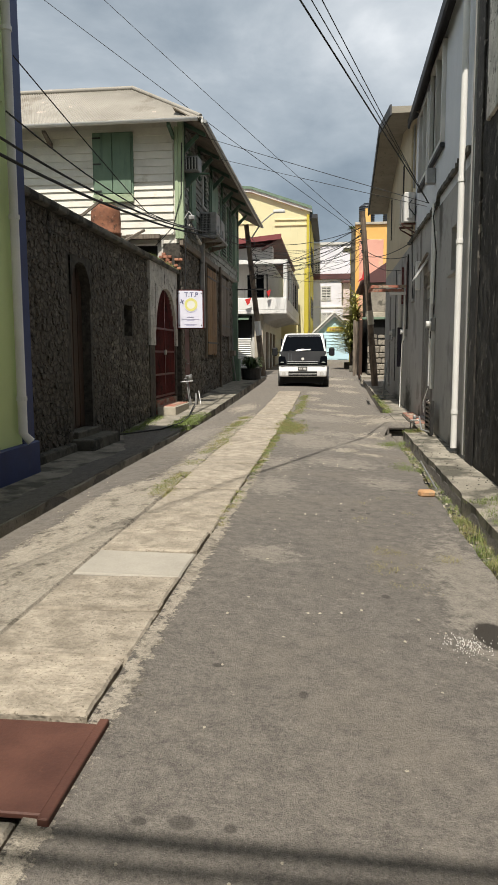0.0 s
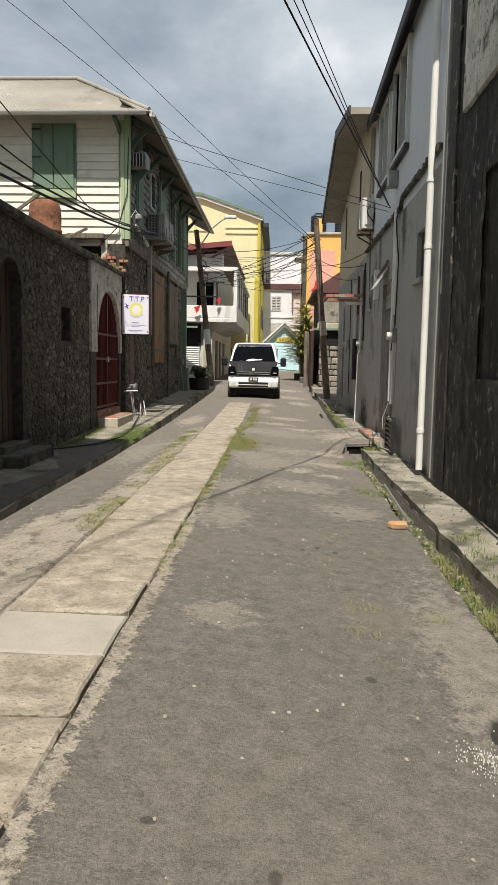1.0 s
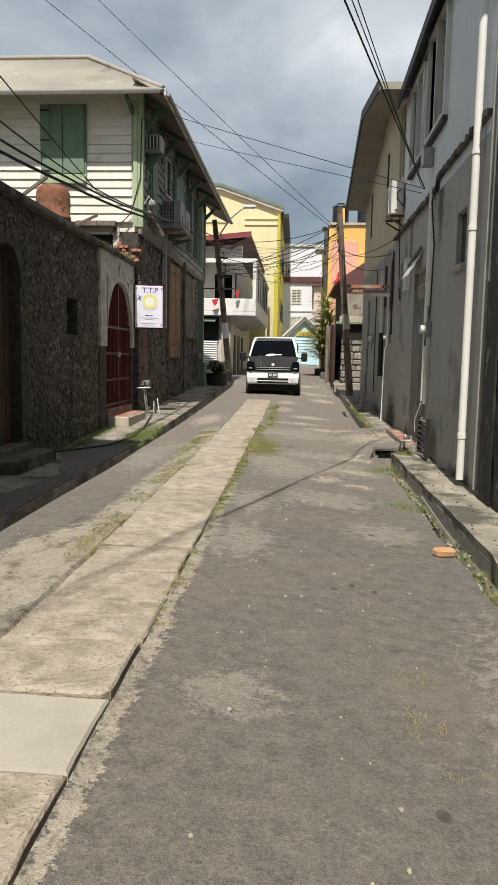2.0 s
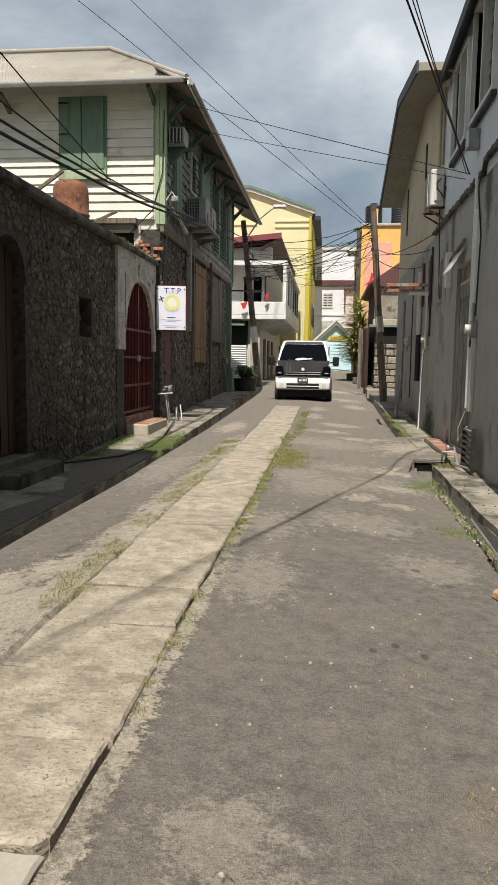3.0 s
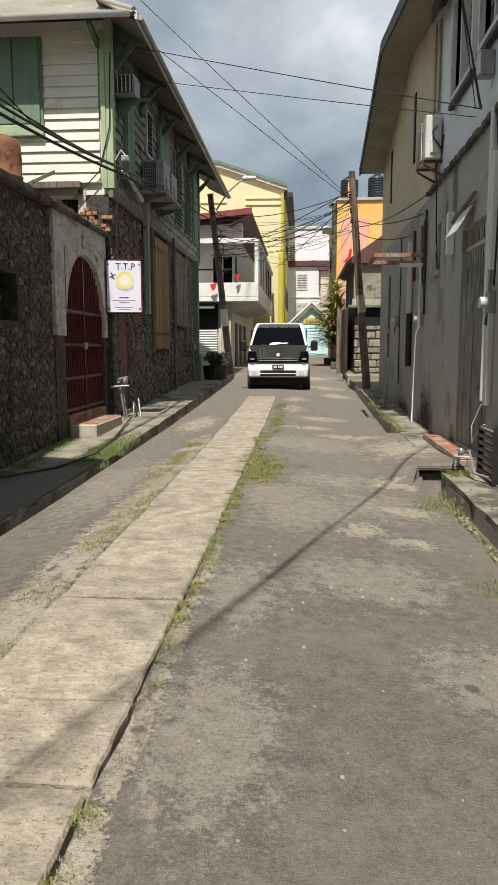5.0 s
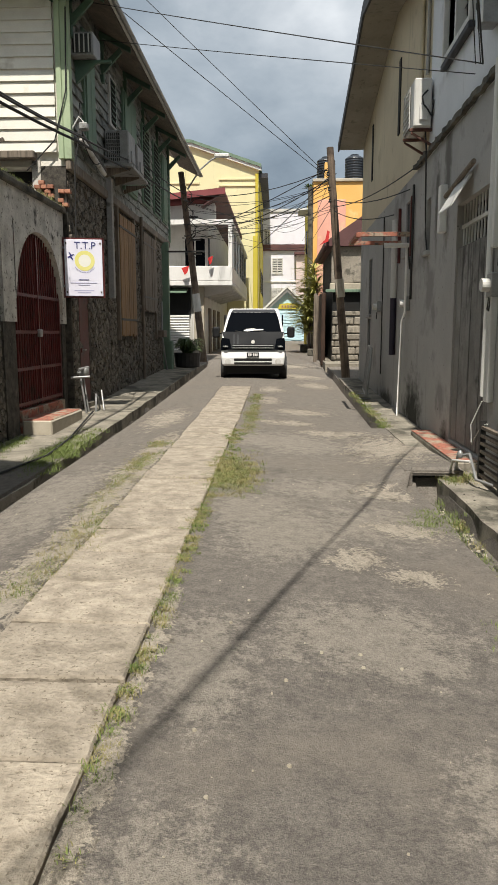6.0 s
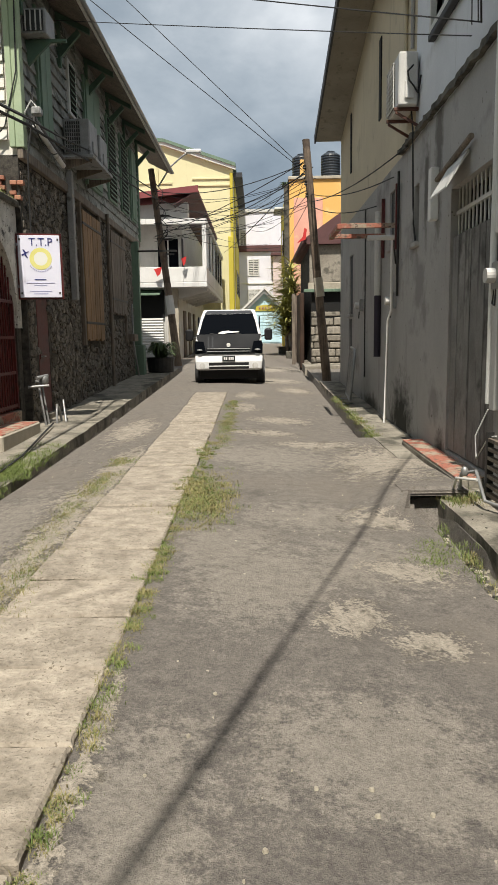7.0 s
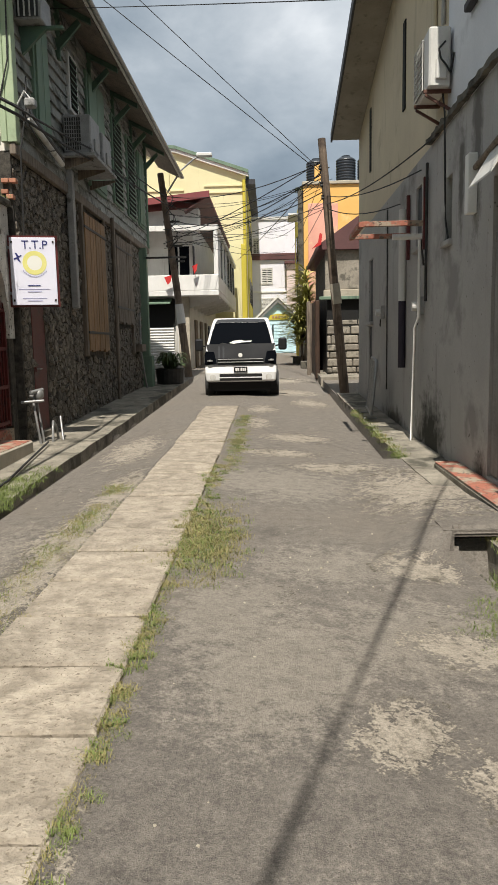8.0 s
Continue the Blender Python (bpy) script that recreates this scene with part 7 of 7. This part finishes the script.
def stone_faces(u0, u1, z0, z1, size, holes, seed, gap=0.007, depth=0.035):
    """Irregular rubble: the cell round each of many scattered centres becomes one stone. Yields its centre, vertices (u, z, out) and faces."""
    rnd = random.Random(seed)
    flat = 0.72
    area = (u1 - u0) * (z1 - z0) / flat
    centres, grid = [], {}
    for _ in range(int(area / size ** 2 * 5)):
        u, w = rnd.uniform(u0, u1), rnd.uniform(z0, z1) / flat
        reach = size * rnd.choice((0.45, 0.6, 0.75, 0.95))
        cell = (int(u / size), int(w / size))
        close = [c for a in (-2, -1, 0, 1, 2) for b in (-2, -1, 0, 1, 2) for c in grid.get((cell[0] + a, cell[1] + b), ())]
        if all(math.hypot(u - c[0], w - c[1]) > max(reach, c[2]) * 0.95 for c in close):
            grid.setdefault(cell, []).append((u, w, reach))
            centres.append((u, w, cell))
    for u, w, cell in centres:
        if any(h[0] - 0.06 < u < h[1] + 0.06 and h[2] - 0.06 < w * flat < h[3] + 0.06 for h in holes):
            continue
        ring = [(max(u - size, u0), max(w - size, z0 / flat)), (min(u + size, u1), max(w - size, z0 / flat)),
                (min(u + size, u1), min(w + size, z1 / flat)), (max(u - size, u0), min(w + size, z1 / flat))]
        for a in (-2, -1, 0, 1, 2):
            for b in (-2, -1, 0, 1, 2):
                for cu, cw, _ in grid.get((cell[0] + a, cell[1] + b), ()):
                    if cu == u and cw == w:
                        continue
                    nu, nw = cu - u, cw - w
                    dist = math.hypot(nu, nw)
                    nu, nw, far = nu / dist, nw / dist, dist / 2 - gap
                    clipped = []
                    for k, p in enumerate(ring):
                        q = ring[(k + 1) % len(ring)]
                        dp, dq = (p[0] - u) * nu + (p[1] - w) * nw - far, (q[0] - u) * nu + (q[1] - w) * nw - far
                        if dp <= 0:
                            clipped.append(p)
                        if dp * dq < 0:
                            t = dp / (dp - dq)
                            clipped.append((p[0] + (q[0] - p[0]) * t, p[1] + (q[1] - p[1]) * t))
                    ring = clipped
        # knock the sharp corners off
        rough = []
        for k, p in enumerate(ring):
            q = ring[(k + 1) % len(ring)]
            if math.hypot(q[0] - p[0], q[1] - p[1]) > size * 0.12:
                for t in (0.2, 0.8):
                    rough.append((p[0] + (q[0] - p[0]) * t + rnd.uniform(-0.03, 0.03) * size, p[1] + (q[1] - p[1]) * t + rnd.uniform(-0.03, 0.03) * size))
        n = len(rough)
        if n < 4:
            continue
        mu, mz = sum(p[0] for p in rough) / n, sum(p[1] for p in rough) / n * flat
        out = depth * rnd.uniform(0.35, 1.3)
        tip_u, tip_z = rnd.uniform(-0.12, 0.12), rnd.uniform(-0.12, 0.12)
        vs = [(p[0], p[1] * flat, 0.0) for p in rough]
        vs += [(mu + (v[0] - mu) * 0.84, mz + (v[1] - mz) * 0.84, out * (1 + tip_u * (v[0] - mu) / size * 8 + tip_z * (v[1] - mz) / size * 8)) for v in vs]
        fs = [(k, (k + 1) % n, n + (k + 1) % n, n + k) for k in range(n)] + [tuple(range(n, 2 * n))]
        yield mu, mz, vs, fs


def rubble(parent, face, facing, u0, u1, z0, z1, size, holes, seed, material, near, limit=300, depth=0.035, axis="x"):
    """Lay rubble stones on a wall; those in the near stretch are parts of their own, the rest one joined part."""
    rest_v, rest_f, count = [], [], 0
    for mu, mz, vs, fs in stone_faces(u0, u1, z0, z1, size, holes, seed, depth=depth):
        pts = [(face + facing * o, u, z) if axis == "x" else (u, face + facing * o, z) for u, z, o in vs]
        if near[0] < mu < near[1] and count < limit:
            me = bpy.data.meshes.new("stone")
            me.from_pydata(pts, [], fs)
            me.materials.append(material)
            ob = new("stone", me)
            inside(ob, parent)
            count += 1
        else:
            n = len(rest_v)
            rest_v += pts
            rest_f += [tuple(i + n for i in f) for f in fs]
    if rest_v:
        me = bpy.data.meshes.new("stonework")
        me.from_pydata(rest_v, [], rest_f)
        me.materials.append(material)
        ob = inside(new("stonework", me), parent)
        ob["kind"] = "stuff"


rubble(wall_left, -4.092, 1, 8.9, 15.95, -0.03, 3.58, 0.15, [(11.0, 12.05, 0.15, 3.05), (14.05, 14.62, 1.88, 2.5)], 3, stone, (13.2, 15.95), 300, 0.02)
rubble(house_left, -3.962, 1, 18.95, 30.1, 0.15, 4.32, 0.2, [(19.4, 20.05, 0.2, 2.6), (22.5, 24.35, 1.45, 4.3), (25.4, 27.4, 2.1, 4.3)], 5, stone, (19, 25), 300, 0.032)
# clapboards of the upper storey
for i in range(14):
    z = 4.62 + 0.192 * i
    bm = prism(bmesh.new(), [(18.94, z), (18.865 + random.uniform(-0.004, 0.004), z), (18.9, z + 0.2), (18.94, z + 0.2)], "x", -9.4, -4.1)
    inside(part("clapboard", bm, white_board), house_left)
# street-side boards use the colour that carries their shade
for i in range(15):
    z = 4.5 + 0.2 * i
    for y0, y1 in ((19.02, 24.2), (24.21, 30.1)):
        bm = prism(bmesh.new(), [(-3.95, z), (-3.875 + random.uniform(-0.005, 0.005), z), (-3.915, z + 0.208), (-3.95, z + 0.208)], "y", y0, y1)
        inside(part("clapboard", bm, worn_shade_board), house_left)
# broken brickwork at the house corner
for i in range(26):
    row, col = divmod(i, 5)
    x = -4.45 + 0.115 * col + (0.055 if row % 2 else 0) + random.uniform(-0.01, 0.01)
    z = 3.72 + 0.075 * row
    if random.random() < 0.45:
        continue
    bm = box(bmesh.new(), (x - 0.05, 18.84 + random.uniform(-0.02, 0.02), z), (x + 0.05, 18.95, z + 0.062), 0.006)
    inside(part("brick", bm, brick_mat), house_left)
# pale blocks of the low house
z = 0.35
row = 0
while z < 2.15:
    h = random.uniform(0.2, 0.34)
    x = 1.62 - (0.2 if row % 2 else 0.0)
    while x < 4.2:
        w = random.uniform(0.28, 0.62)
        inside(part("block", box(bmesh.new(), (max(x, 1.6), 32.0 + random.uniform(0, 0.05), z + random.uniform(0, 0.02)), (x + w - random.uniform(0.01, 0.035), 32.12, z + h - random.uniform(0.01, 0.03)), 0.03), block_stone), block)
        x += w
    z += h
    row += 1
